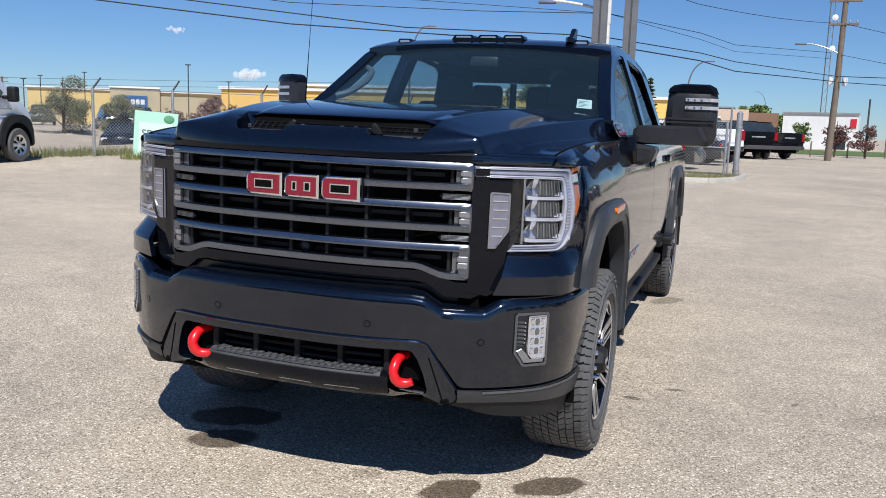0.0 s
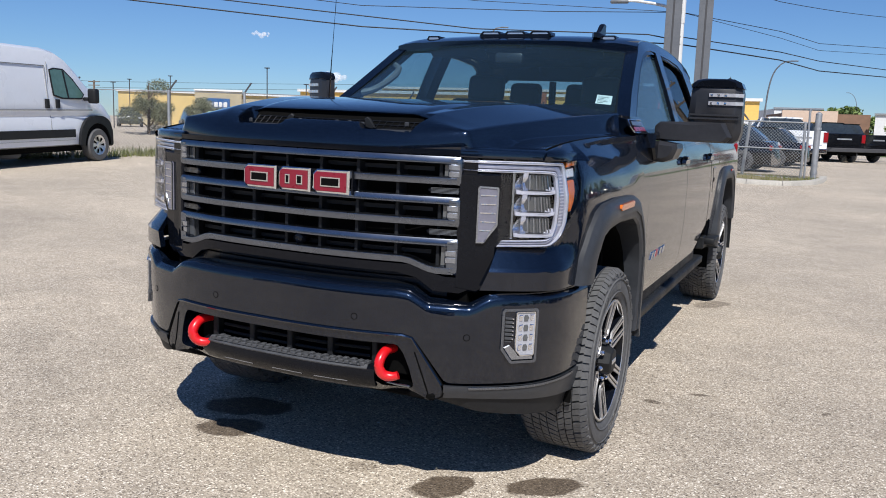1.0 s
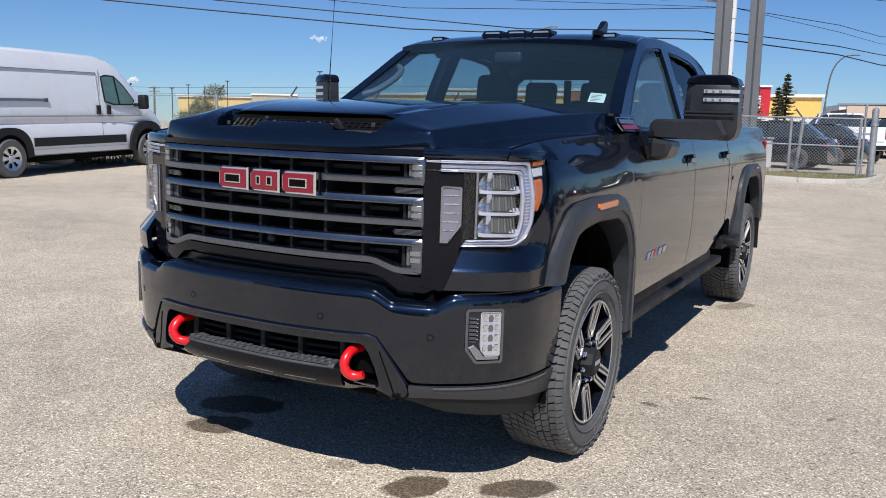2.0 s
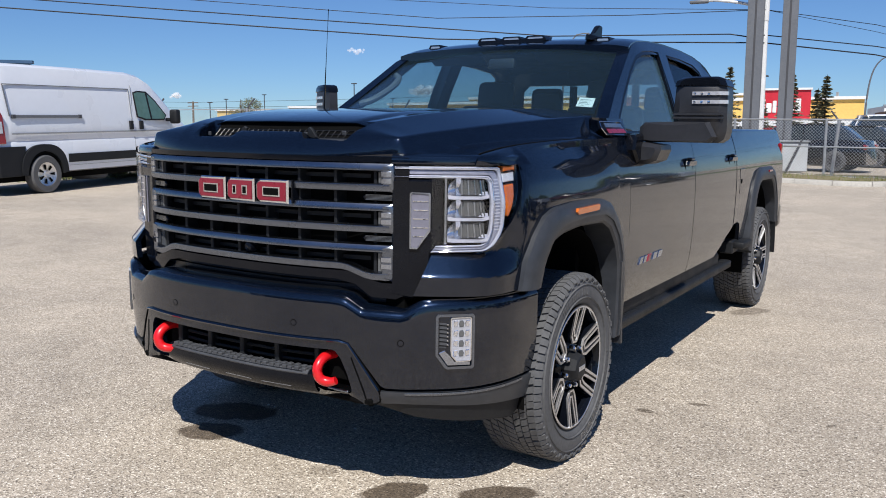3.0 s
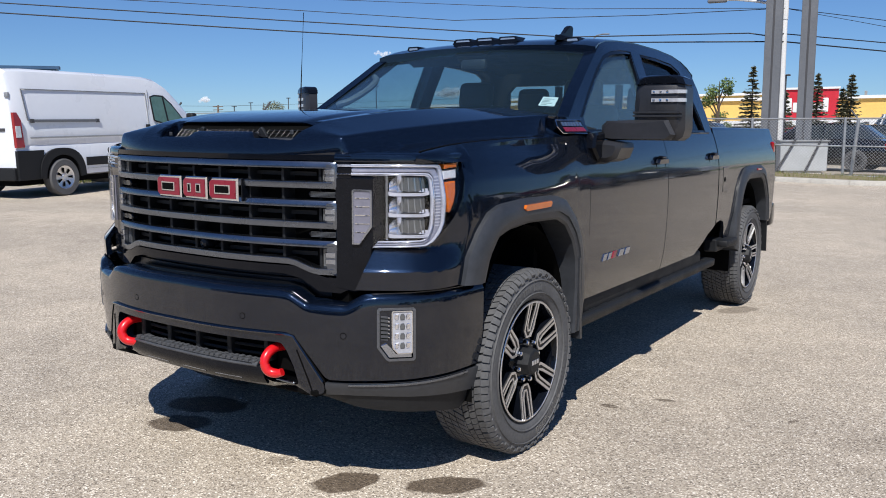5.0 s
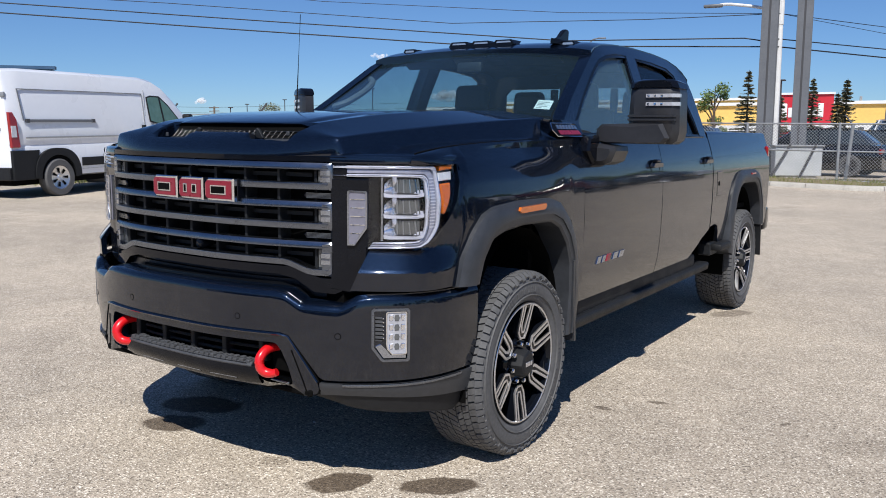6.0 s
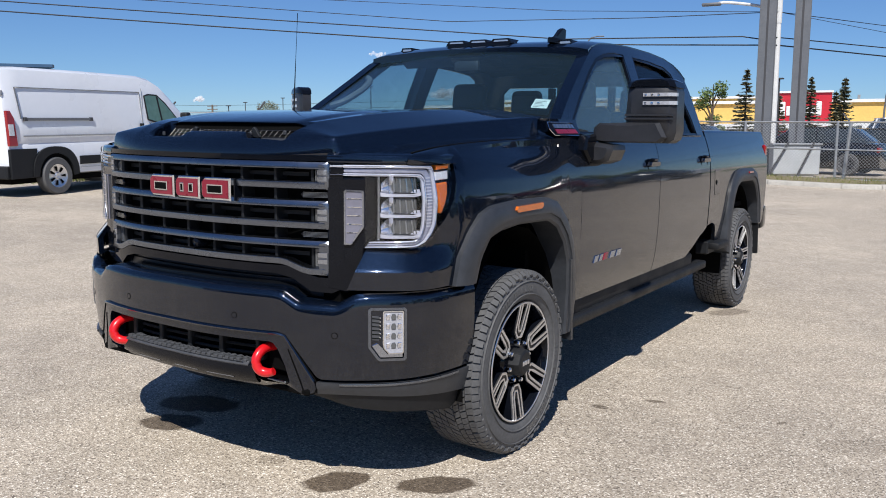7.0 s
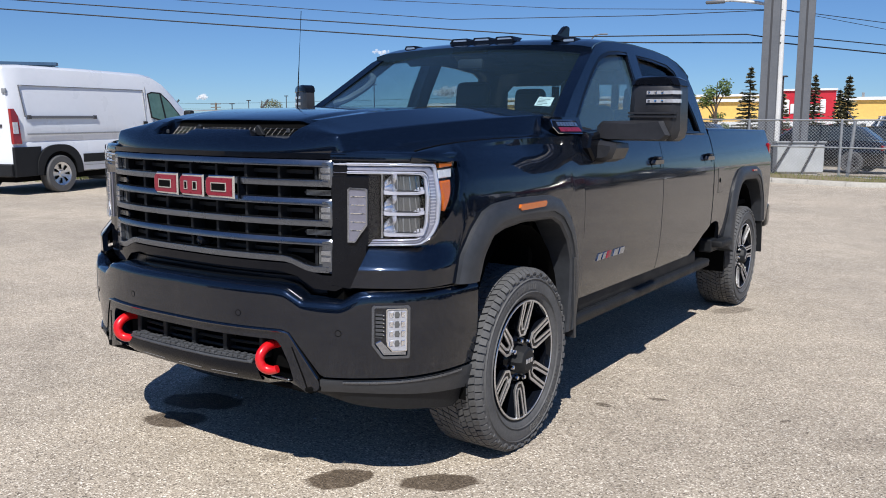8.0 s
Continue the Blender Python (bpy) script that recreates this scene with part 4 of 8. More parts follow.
# --- mirrors ---
def mirror_parts(s, pulled, swing, thick):
    """pulled: how far the head is slid in along its arms; swing: degrees by which its outer edge is swung back; thick:
    scale of its depth. The far mirror's values fit the camera's view.
    """
    c, sn = math.cos(radians(swing)), math.sin(radians(swing))

    def head(y0):
        def f(a, b, d):
            u, w = a - 1.178, (y0 - 0.835 + d) * thick
            return Vector((s * (1.178 - pulled + u * c - w * sn), 0.835 + u * sn + w * c, b))
        return f

    root = part("towing_mirror", prism([(1.178, 1.440), (1.166, 1.58), (1.174, 1.715), (1.20, 1.752), (1.245, 1.764), (1.385, 1.762), (1.418, 1.745), (1.432, 1.70), (1.438, 1.50), (1.428, 1.46), (1.40, 1.440)], head(0.835), 0.15, 0.03), MIRROR_BLACK, truck, "black towing mirror on a double arm", 40)
    part("mirror_cap", prism([(1.172, 1.722), (1.178, 1.745), (1.20, 1.762), (1.245, 1.771), (1.385, 1.769), (1.42, 1.752), (1.434, 1.722)], head(0.828), 0.165, 0.022), GLOSS_BLACK, root)
    part("mirror_arm", prism([(1.00, 1.448), (1.003, 1.515), (1.03, 1.540), (1.20, 1.545), (1.36 - pulled * 2, 1.545), (1.40 - pulled * 2, 1.47), (1.37 - pulled * 2, 1.443), (1.05, 1.438)], lambda a, b, d: Vector((s * a, 0.815 + d, b)), 0.10, 0.016), MIRROR_BLACK, root)
    part("mirror_foot", prism([(0.985, 1.352), (1.00, 1.43), (1.03, 1.44), (1.135, 1.425), (1.142, 1.40), (1.12, 1.345), (1.07, 1.325), (1.01, 1.330)], lambda a, b, d: Vector((s * a, 0.745 + d, b)), 0.20, 0.02), MIRROR_BLACK, root)
    part("mirror_sail", prism([(0.64, 1.40), (0.66, 1.475), (0.78, 1.485), (0.80, 1.36), (0.72, 1.33)], lambda a, b, d: Vector((s * (1.045 - d), a, b)), 0.06, 0.012), GLOSS_BLACK, root)
    part("mirror_glass", prism([(1.19, 1.46), (1.19, 1.74), (1.42, 1.74), (1.42, 1.46)], head(0.984), 0.008), CHROME, root)
    m = head(0.826)
    for z0 in (1.674, 1.632):
        rows = [[m(a, z, 0.024 * ss(1.40, 1.44, a)) for a in (1.268, 1.278, 1.30, 1.34, 1.38, 1.40, 1.415, 1.43, 1.438)] for z in (z0 + 0.003, z0 + 0.009, z0 + 0.015, z0 + 0.021)]
        part("mirror_lamp", skin(rows, (0, 0.02, 0)), MIRROR_LENS, root, "clear grey lamp strip")
        for a0 in (1.275, 1.31, 1.345):
            part("lamp_dot", prism([(a0, z0 + 0.006), (a0, z0 + 0.018), (a0 + 0.012, z0 + 0.018), (a0 + 0.012, z0 + 0.006)], head(0.8245), 0.004), REFLECTOR, root)
    for zr in (1.560, 1.578):
        part("mirror_ridge", prism([(1.172, zr), (1.172, zr + 0.010), (1.425, zr + 0.010), (1.425, zr)], head(0.824), 0.02, 0.004), MIRROR_BLACK, root)


mirror_parts(1, 0.0, 0.0, 1.0)
# far head shifted, turned and thinned to fit the camera's view
mirror_parts(-1, 0.06, 30.0, 0.45)
# painted panel between hood and windshield pillar, with a small engine badge: plain plates in its colours
for s, fd in ((1, fenders[0]), (-1, fenders[1])):
    pl = lambda a, b, d: Vector((s * (1.000 - 0.50 * (b - 1.45) - d), a, b))
    rows = []
    for y in spread(-0.44, 0.24, 16) + spread(0.25, 0.38, 13) + spread(0.42, 0.72, 8):
        zf = interp(FENDER_TOP, y)
        low = Vector((interp([(b, a) for a, b in FENDER_PLAN], y) - inset(zf) * lerp(1.0, 0.56, ss(0.05, 0.42, y)) + 0.001, y, zf - 0.004))
        up = ss(0.27, 0.345, y)
        top = Vector((lerp(lerp(hood_edge_x(y) + 0.007, 0.918, up), 0.945, ss(0.345, 0.46, y)), y, lerp(hood_height(hood_edge_x(y), y) + 0.001, 1.556, up)))
        inner = top + Vector((lerp(-0.001, -0.045, up), 0, lerp(-0.012, 0.006, up)))
        sag = Vector((-0.030, 0, -0.012)) * (up * (1 - 0.8 * ss(0.36, 0.52, y)))
        line = [low.lerp(top, k / 8) + sag * math.sin(math.pi * k / 8) for k in range(9)] + [top.lerp(inner, 0.3), inner]
        rows.append([Vector((s * q.x, q.y, q.z)) for q in line])
    part("fender_upper", skin(rows, (s * -0.012, 0, -0.004)), PAINT, fd, angle=22)
    part("badge_plate", prism([(0.375, 1.476), (0.342, 1.506), (0.352, 1.536), (0.640, 1.540), (0.676, 1.488), (0.662, 1.474)], lambda a, b, d: pl(a, b, d - 0.008), 0.012, 0.003), GLOSS_BLACK, fd)
    part("badge_rim", tube([pl(a, b, -0.009) for a, b in ((0.640, 1.541), (0.350, 1.538), (0.339, 1.506), (0.374, 1.475), (0.664, 1.473))], 0.0022, 6), CHROME, fd)
    for k in range(7):
        y0 = 0.400 + k * 0.034
        part("badge_strip", prism([(y0, 1.511), (y0 - 0.004, 1.530), (y0 + 0.022, 1.530), (y0 + 0.026, 1.511)], lambda a, b, d: pl(a, b, d - 0.011), 0.006), SILVER, fd)
    part("badge_strip", prism([(0.410, 1.483), (0.398, 1.504), (0.640, 1.505), (0.656, 1.485)], lambda a, b, d: pl(a, b, d - 0.011), 0.006), EMBLEM_RED, fd)

# --- cabin ---
def seat(x, y, width):
    root = part("seat", box(x - width / 2, x + width / 2, y - 0.25, y + 0.28, 0.95, 1.12, 0.05, 3), SEAT, truck, angle=60)
    part("seat_back", moved(box(-width / 2, width / 2, -0.07, 0.07, 0.0, 0.62, 0.05, 3), pose(x, y + 0.28, 1.05, -14)), SEAT, root, angle=60)
    part("headrest", moved(box(-0.135, 0.135, -0.05, 0.05, 0.0, 0.20, 0.045, 3), pose(x, y + 0.43, 1.63, -8)), SEAT, root, angle=60)


for x in (-0.42, 0.42):
    seat(x, 1.42, 0.52)
for x in (-0.48, 0.0, 0.48):
    seat(x, 2.42, 0.46)
dash = [[(k / 8 * 0.93, y - 0.12 * (1 - (k / 8) ** 2) * f, z) for k in range(-8, 9)] for y, z, f in ((0.58, 1.50, 1.2), (0.75, 1.515, 1), (0.92, 1.50, 0.6), (0.98, 1.42, 0.3), (0.95, 1.15, 0.2))]
part("dashboard", skin(dash, (0, 0, -0.03)), TRIM, truck, angle=50)
ring = [(0.42 + 0.19 * math.cos(a), 1.02 - 0.07 * math.sin(a), 1.415 + 0.17 * math.sin(a)) for a in [k * 2 * math.pi / 28 for k in range(29)]]
wheel_ob = part("steering_wheel", tube(ring, 0.015, 8, caps=False), SEAT, truck)
part("steering_hub", moved(box(-0.08, 0.08, -0.03, 0.03, -0.06, 0.06, 0.02, 2), pose(0.42, 1.0, 1.41, -22)), SEAT, wheel_ob)
part("rear_view_mirror", box(-0.04, 0.14, 1.05, 1.08, 1.850, 1.918, 0.02, 2), FLARE_GREY, truck)
for s in (-1, 1):
    gp = [ws_point(s * 0.96, v, 0.06) + Vector((s * -0.055 * b, 0, -0.0)) for v, b in ((0.20, 0), (0.25, 1.0), (0.36, 1.5), (0.48, 1.6), (0.60, 1.1), (0.66, 0))]
    if s < 0:
        part("grab_handle", tube(spline(gp, 14), 0.021, 8), PILLAR_TRIM, truck)
    part("pillar_trim", sheet([[ws_point(s * 1.0, v, 0.02) + Vector((0, dy, dz)) for dy, dz in ((0, 0), (0.02, -0.01))] for v in (0, 0.5, 1)]), PILLAR_TRIM, truck)
    part("visor", moved(box(-0.2, 0.2, 0.0, 0.012, 0.0, 0.13, 0.005), pose(s * 0.38, 1.30, 1.90, 60)), TRIM, truck)
part("roof_lining", skin([[(p[0] * 0.97, p[1], p[2] - 0.06) for p in r] for r in roof_rows()[1:-1]], (0, 0, -0.01)), TRIM, truck)

# --- grille ---
def grille_y(x):
    return -1.0 + 0.28 * x * x


def grille_map(a, b, d):
    return Vector((a, grille_y(a) + d, b))


grille = part("grille", skin([[(x, grille_y(x) + 0.085, z) for x in spread(-0.66, 0.66, 24)] for z in (0.86, 1.1, 1.37)], (0, 0.02, 0)), DARK, truck, "black recessed grille with satin metal bars")


def ring_bars(z_top, z_low, corner):
    """One of the three rings: two bars joined by end pieces; corner drops the lower bar at its ends."""
    res = []
    up = [(0.010, -0.016), (-0.004, -0.0155), (-0.0085, -0.0125), (-0.0090, -0.010), (-0.0045, 0.0095), (-0.0025, 0.0125), (0.008, 0.0155), (0.034, 0.015), (0.034, -0.015)]
    down = [(0.010, -0.0155), (0.0, -0.0145), (-0.0055, -0.012), (-0.0090, 0.0105), (-0.0085, 0.0125), (-0.004, 0.0150), (0.010, 0.016), (0.034, 0.015), (0.034, -0.015)]
    xs = spread(-0.632, 0.632, 40)
    res.append(bar([(x, grille_y(x), z_top - 0.012) for x in xs], up))
    res.append(bar([(x, grille_y(x), z_low + 0.012 - corner * ss(0.44, 0.57, abs(x)) + corner) for x in xs], down))
    return join(*res)


for z_top, z_low, corner in ((1.360, 1.257, 0.0), (1.208, 1.100, 0.0), (1.050, 0.916, 0.036)):
    ring = part("grille_ring", ring_bars(z_top, z_low, corner), GRILLE, grille, "satin dark chrome grille bar pair", 25)
    for s in (-1, 1):
        end = prism([(0.604, z_low + 0.004), (0.604, z_top - 0.004), (0.640, z_top + 0.001), (0.647, z_top - 0.006), (0.647, z_low + 0.004), (0.640, z_low - 0.003)], lambda a, b, d: grille_map(s * a, b, d - 0.008), 0.05, 0.006)
        part("grille_end", end, GRILLE, ring)
        zm = (z_top + z_low) / 2
        for zz in (zm - 0.024, zm + 0.002):
            part("grille_end_cap", prism([(0.600, zz), (0.600, zz + 0.022), (0.640, zz + 0.022), (0.640, zz)], lambda a, b, d: grille_map(s * a, b, d - 0.0105), 0.02, 0.003), CAP_CHROME, ring)
        part("grille_end_step", prism([(0.574, z_low + 0.024), (0.574, z_top - 0.026), (0.606, z_top - 0.026), (0.606, z_low + 0.024)], lambda a, b, d: grille_map(s * a, b, d + 0.016), 0.03, 0.006), SMOKE_LENS, ring)
for z in (1.2325, 1.075):
    for s in (-1, 1):
        part("grille_insert", prism([(0.53, z - 0.013), (0.52, z), (0.53, z + 0.013), (0.645, z + 0.013), (0.645, z - 0.013)], lambda a, b, d: grille_map(s * a, b, d + 0.006), 0.05, 0.005), GLOSS_BLACK, grille)
        for k in range(5):
            zz = z - 0.009 + 0.0045 * k
            part("insert_rib", tube([grille_map(s * a, zz, 0.0055) for a in (0.535, 0.57, 0.61, 0.64)], 0.0010, 5), SMOKE_LENS, grille)
for k in range(8):
    x = -0.56 + 0.16 * k
    part("grille_rib", box(x - 0.007, x + 0.007, grille_y(x) + 0.022, grille_y(x) + 0.09, 0.93, 1.35, 0.003), MATTE_BLACK, grille)
for z in (1.31, 1.155, 0.99):
    part("grille_slat", bar([(x, grille_y(x) + 0.06, z) for x in spread(-0.6, 0.6, 20)], [(0, -0.008), (0, 0.008), (0.03, 0.014), (0.03, -0.002)]), MATTE_BLACK, grille)
part("front_camera", moved(lathe([(0.0, -0.012), (0.008, -0.014), (0.012, -0.010), (0.018, -0.006), (0.022, 0.01), (0.022, 0.05)], 16), Matrix.Translation((0.0, -1.0, 1.005)) @ Matrix.Rotation(math.pi / 2, 4, "Z")), GLOSS_BLACK, grille)
# gloss frame round the grille
frame_out = [(-0.70, 1.385), (0.70, 1.385), (0.705, 0.96), (0.70, 0.868), (0.655, 0.845), (0.56, 0.850), (0.50, 0.895), (0.42, 0.912), (-0.42, 0.912), (-0.50, 0.895), (-0.56, 0.850), (-0.655, 0.845), (-0.70, 0.868), (-0.705, 0.96)]
frame_in = [(-0.652, 1.365), (0.652, 1.365), (0.652, 0.905), (0.60, 0.905), (0.575, 0.912), (0.47, 0.945), (-0.47, 0.945), (-0.575, 0.912), (-0.60, 0.905), (-0.652, 0.905)]


def dense(poly, step=0.06):
    res = []
    for a, b in zip(poly, poly[1:] + poly[:1]):
        n = max(1, int(math.hypot(b[0] - a[0], b[1] - a[1]) / step))
        res += [(lerp(a[0], b[0], k / n), lerp(a[1], b[1], k / n)) for k in range(n)]
    return res


part("grille_frame", holed(dense(frame_out), [dense(frame_in)], lambda a, b, d: grille_map(a, b, d - 0.004), 0.07), GLOSS_BLACK, grille, angle=40)
# sunken intake between grille and bumper
part("lower_intake", skin([[(x, grille_y(x) + dy, z) for x in spread(-0.60, 0.60, 24)] for dy, z in ((0.030, 0.93), (0.034, 0.895), (0.026, 0.890), (0.030, 0.82))], (0, 0.02, 0)), SATIN_BLACK, grille)
# emblem: three plain red shapes with bright rims
emblem = part("emblem_base", prism([(-0.250, 1.196), (-0.250, 1.272), (-0.236, 1.286), (0.243, 1.286), (0.243, 1.196)], lambda a, b, d: grille_map(a, b, d - 0.022), 0.05, 0.004), GLOSS_BLACK, grille, "emblem of plain red shapes with chrome rims")


for x0, x1 in ((-0.245, -0.088), (-0.078, 0.072), (0.082, 0.240)):
    z0, z1, cut = 1.194, 1.288, 0.020
    rim = [(x0, z0 + cut), (x0, z1 - cut), (x0 + cut, z1), (x1, z1), (x1, z0), (x0 + cut, z0)]
    part("emblem_rim", prism(rim, lambda a, b, d: grille_map(a, b, d - 0.040), 0.03, 0.005), CHROME, emblem)
    e = 0.010
    face = [(x0 + e, z0 + cut), (x0 + e, z1 - cut), (x0 + cut, z1 - e), (x1 - e, z1 - e), (x1 - e, z0 + e), (x0 + cut, z0 + e)]
    part("emblem_face", prism(face, lambda a, b, d: grille_map(a, b, d - 0.0445), 0.02, 0.002), EMBLEM_RED, emblem)
    slots = [(x0 + 0.040, x1 - 0.034)] if x0 != -0.078 else [(x0 + 0.038, -0.017), (0.013, x1 - 0.030)]
    for a0, a1 in slots:
        for k, mat in ((0.0, CHROME), (0.005, DARK)):
            part("emblem_slot", prism([(a0 + k, z0 + 0.028 + k), (a0 + k, z1 - 0.028 - k), (a1 - k, z1 - 0.028 - k), (a1 - k, z0 + 0.028 + k)], lambda a, b, d: grille_map(a, b, d - 0.0470 - k / 6), 0.01, 0.001), mat, emblem)

# --- headlamps: laid out along the curved nose ---
LAMP_PLAN = spline([(0.640, -0.893, 0), (0.72, -0.862, 0), (0.79, -0.826, 0), (0.86, -0.785, 0), (0.93, -0.735, 0), (0.975, -0.672, 0), (0.997, -0.60, 0), (1.006, -0.515, 0)], 64)
LAMP_LEN = [0.0]
for a, b in zip(LAMP_PLAN, LAMP_PLAN[1:]):
    LAMP_LEN.append(LAMP_LEN[-1] + (b - a).length)


def lamp_point(a, z, d):
    """a: way along the nose from the grille; d: depth into the body."""
    j = min(max(int(a / LAMP_LEN[-1] * 64), 0), 63)
    u = (a - LAMP_LEN[j]) / (LAMP_LEN[j + 1] - LAMP_LEN[j])
    p = LAMP_PLAN[j].lerp(LAMP_PLAN[j + 1], u)
    t = (LAMP_PLAN[j + 1] - LAMP_PLAN[j]).normalized()
    lean = 0.03 * ss(1.2, 1.36, z) * ss(0.25, 0.5, a)
    return Vector((p.x - t.y * (d + lean), p.y + t.x * (d + lean), z))


def lamp_map(s):
    def f(a, b, d):
        p = lamp_point(a, b, d)
        return Vector((s * p.x, p.y, p.z))
    return f


def headlamp(s):
    f = lamp_map(s)

    def off(k):
        return lambda a, b, d: f(a, b, d + k)

    back = [(0.0, 0.862), (0.0, 1.368), (0.30, 1.372), (0.56, 1.372), (0.50, 1.18), (0.43, 1.075), (0.36, 1.036), (0.20, 1.025), (0.145, 0.97), (0.125, 0.875), (0.08, 0.85)]
    root = part("headlamp", prism(dense(back, 0.04), off(0.035), 0.04), GLOSS_BLACK, truck, "clear headlamp in a gloss black surround")
    part("lamp_filler", skin([[f(a, z, d) for a in spread(0.0, 0.60, 16)] for z, d in ((1.359, 0.012), (1.362, 0.003), (1.378, 0.002), (1.390, 0.006), (1.398, 0.020))], lambda v: Vector((s * -0.004, 0.008, 0))), PAINT, root)
    panel = [(0.0, 0.862), (0.0, 1.305), (0.195, 1.305), (0.195, 1.085), (0.150, 1.03), (0.145, 0.97), (0.125, 0.875), (0.08, 0.85)]
    part("lamp_surround", prism(dense(panel, 0.05), off(0.002), 0.05, 0.006), GLOSS_BLACK, root)
    day = [(0.072, 1.044), (0.072, 1.252), (0.078, 1.258), (0.146, 1.256), (0.150, 1.250), (0.150, 1.112), (0.100, 1.044)]
    dl = part("daytime_lamp", prism(day, off(-0.004), 0.02, 0.004), DAY_LENS, root, "frosted grey daytime lamp")
    part("lens_rim", holed(dense(day, 0.04), [[(a + (0.006 if a < 0.11 else -0.006), b + (0.006 if b < 1.15 else -0.006)) for a, b in dense(day, 0.04)]], off(-0.007), 0.006), CAP_CHROME, dl)
    for k in range(5):
        z = 1.09 + k * 0.033
        part("lens_line", prism([(0.084, z), (0.084, z + 0.004), (0.140, z + 0.004), (0.140 if z > 1.10 else 0.125, z)], off(-0.006), 0.004), REFLECTOR, dl)
    # one clear light blade: along the top, down the outer edge and back along the bottom
    outer = [(0.012, 1.354), (0.30, 1.356), (0.440, 1.354), (0.452, 1.33), (0.455, 1.20), (0.446, 1.125), (0.425, 1.085), (0.395, 1.055), (0.36, 1.036), (0.150, 1.030)]
    inner = [(0.170, 1.056), (0.345, 1.062), (0.366, 1.078), (0.378, 1.12), (0.382, 1.22), (0.376, 1.292), (0.362, 1.308), (0.30, 1.311), (0.015, 1.309)]
    bands = [((0.0, 0.30), BLADE, 0.002), ((0.30, 0.72), BLADE_CORE, 0.007), ((0.72, 1.0), BLADE, 0.003)]
    o_pts, i_pts = resample([Vector((*q, 0)) for q in outer], 60), resample([Vector((*q, 0)) for q in reversed(inner)], 60)
    for (u0, u1), mat, depth in bands:
        rows = []
        for u, k in ((u0, 0.012), (lerp(u0, u1, 0.12), 0.002), (lerp(u0, u1, 0.5), 0.0), (lerp(u0, u1, 0.88), 0.002), (u1, 0.012)):
            rows.append([f(*q.lerp(r, u).xy, depth + k) for q, r in zip(o_pts, i_pts)])
        part("light_blade", skin(rows, lambda v: Vector((s * -0.003, 0.004, 0))), mat, root, angle=50)
    line_o = [f(*q.lerp(r, 0.86).xy, -0.002) for q, r in zip(o_pts, i_pts)]
    part("blade_line", tube(line_o, 0.0014, 6), CHROME, root, angle=60)
    line_i = [f(*q.lerp(r, 0.14).xy, -0.002) for q, r in zip(o_pts, i_pts)]
    part("blade_line", tube(line_i, 0.0012, 6), CHROME, root, angle=60)
    for k in range(16):
        z = 1.115 + k * 0.0125
        part("blade_tooth", prism([(0.400, z), (0.400, z + 0.005), (0.428, z + 0.006), (0.428, z + 0.001)], off(0.0055), 0.006, 0.001), BLADE, root)
    part("lamp_bezel", prism(dense([(0.201, 1.062), (0.201, 1.322), (0.210, 1.322), (0.210, 1.062)], 0.05), off(0.010), 0.03, 0.003), CAP_CHROME, root)
    part("lamp_bowl", prism(dense([(0.205, 1.058), (0.205, 1.322), (0.372, 1.322), (0.374, 1.066)], 0.04), off(0.040), 0.004), GLOSS_BLACK, root)
    for k in range(3):
        z0 = 1.240 - k * 0.081
        # chrome scoop on the inner side, and the lens block beside it
        scoop = [[f(a, lerp(lo, hi, v), dd + 0.016 * math.sin(math.pi * v)) for v in spread(0, 1, 6)] for a, lo, hi, dd in ((0.213, z0 + 0.004, z0 + 0.040, 0.010), (0.228, z0 + 0.003, z0 + 0.058, 0.016), (0.245, z0 + 0.002, z0 + 0.070, 0.022), (0.262, z0 + 0.006, z0 + 0.072, 0.014))]
        c_ob = part("lamp_cup", skin(scoop, lambda v: Vector((s * -0.002, 0.003, 0))), BOWL, root, angle=30)
        block = [(0.258, z0 + 0.008), (0.252, z0 + 0.034), (0.270, z0 + 0.070), (0.352, z0 + 0.070), (0.364, z0 + 0.060), (0.360, z0 + 0.020), (0.340, z0 + 0.004), (0.280, z0 + 0.002)]
        part("lamp_projector", prism(block, off(0.014), 0.02, 0.010), SMOKE_LENS, c_ob)
        for j in range(8):
            a0 = 0.268 + j * 0.0118
            part("lamp_vane", prism([(a0 - 0.004 + 0.001 * j, z0 + 0.010), (a0 - 0.006, z0 + 0.064), (a0 - 0.001, z0 + 0.066), (a0 + 0.001 + 0.001 * j, z0 + 0.012)], off(0.004), 0.012, 0.001), SMOKE_LENS if j % 2 else CAP_CHROME, c_ob)
        part("lamp_shelf", prism([(0.214, z0 - 0.006), (0.212, z0 + 0.010), (0.232, z0 + 0.006), (0.345, z0 + 0.005), (0.374, z0 + 0.012), (0.374, z0 - 0.002), (0.350, z0 - 0.007), (0.232, z0 - 0.008)], off(-0.001), 0.034, 0.003), BLADE, root)
        part("lamp_corner", prism([(0.330, z0 + 0.008), (0.352, z0 + 0.022), (0.372, z0 + 0.022), (0.374, z0 + 0.006)], off(0.006), 0.02, 0.004), BLADE, root)
    part("turn_lamp", prism(dense([(0.462, 1.168), (0.460, 1.283), (0.522, 1.287), (0.514, 1.245), (0.495, 1.200), (0.472, 1.164)], 0.03), off(0.004), 0.03, 0.005), AMBER, root, "amber turn lamp")
    part("turn_lamp_top", prism(dense([(0.466, 1.335), (0.463, 1.354), (0.548, 1.358), (0.545, 1.340)], 0.03), off(0.003), 0.03, 0.003), AMBER, root)
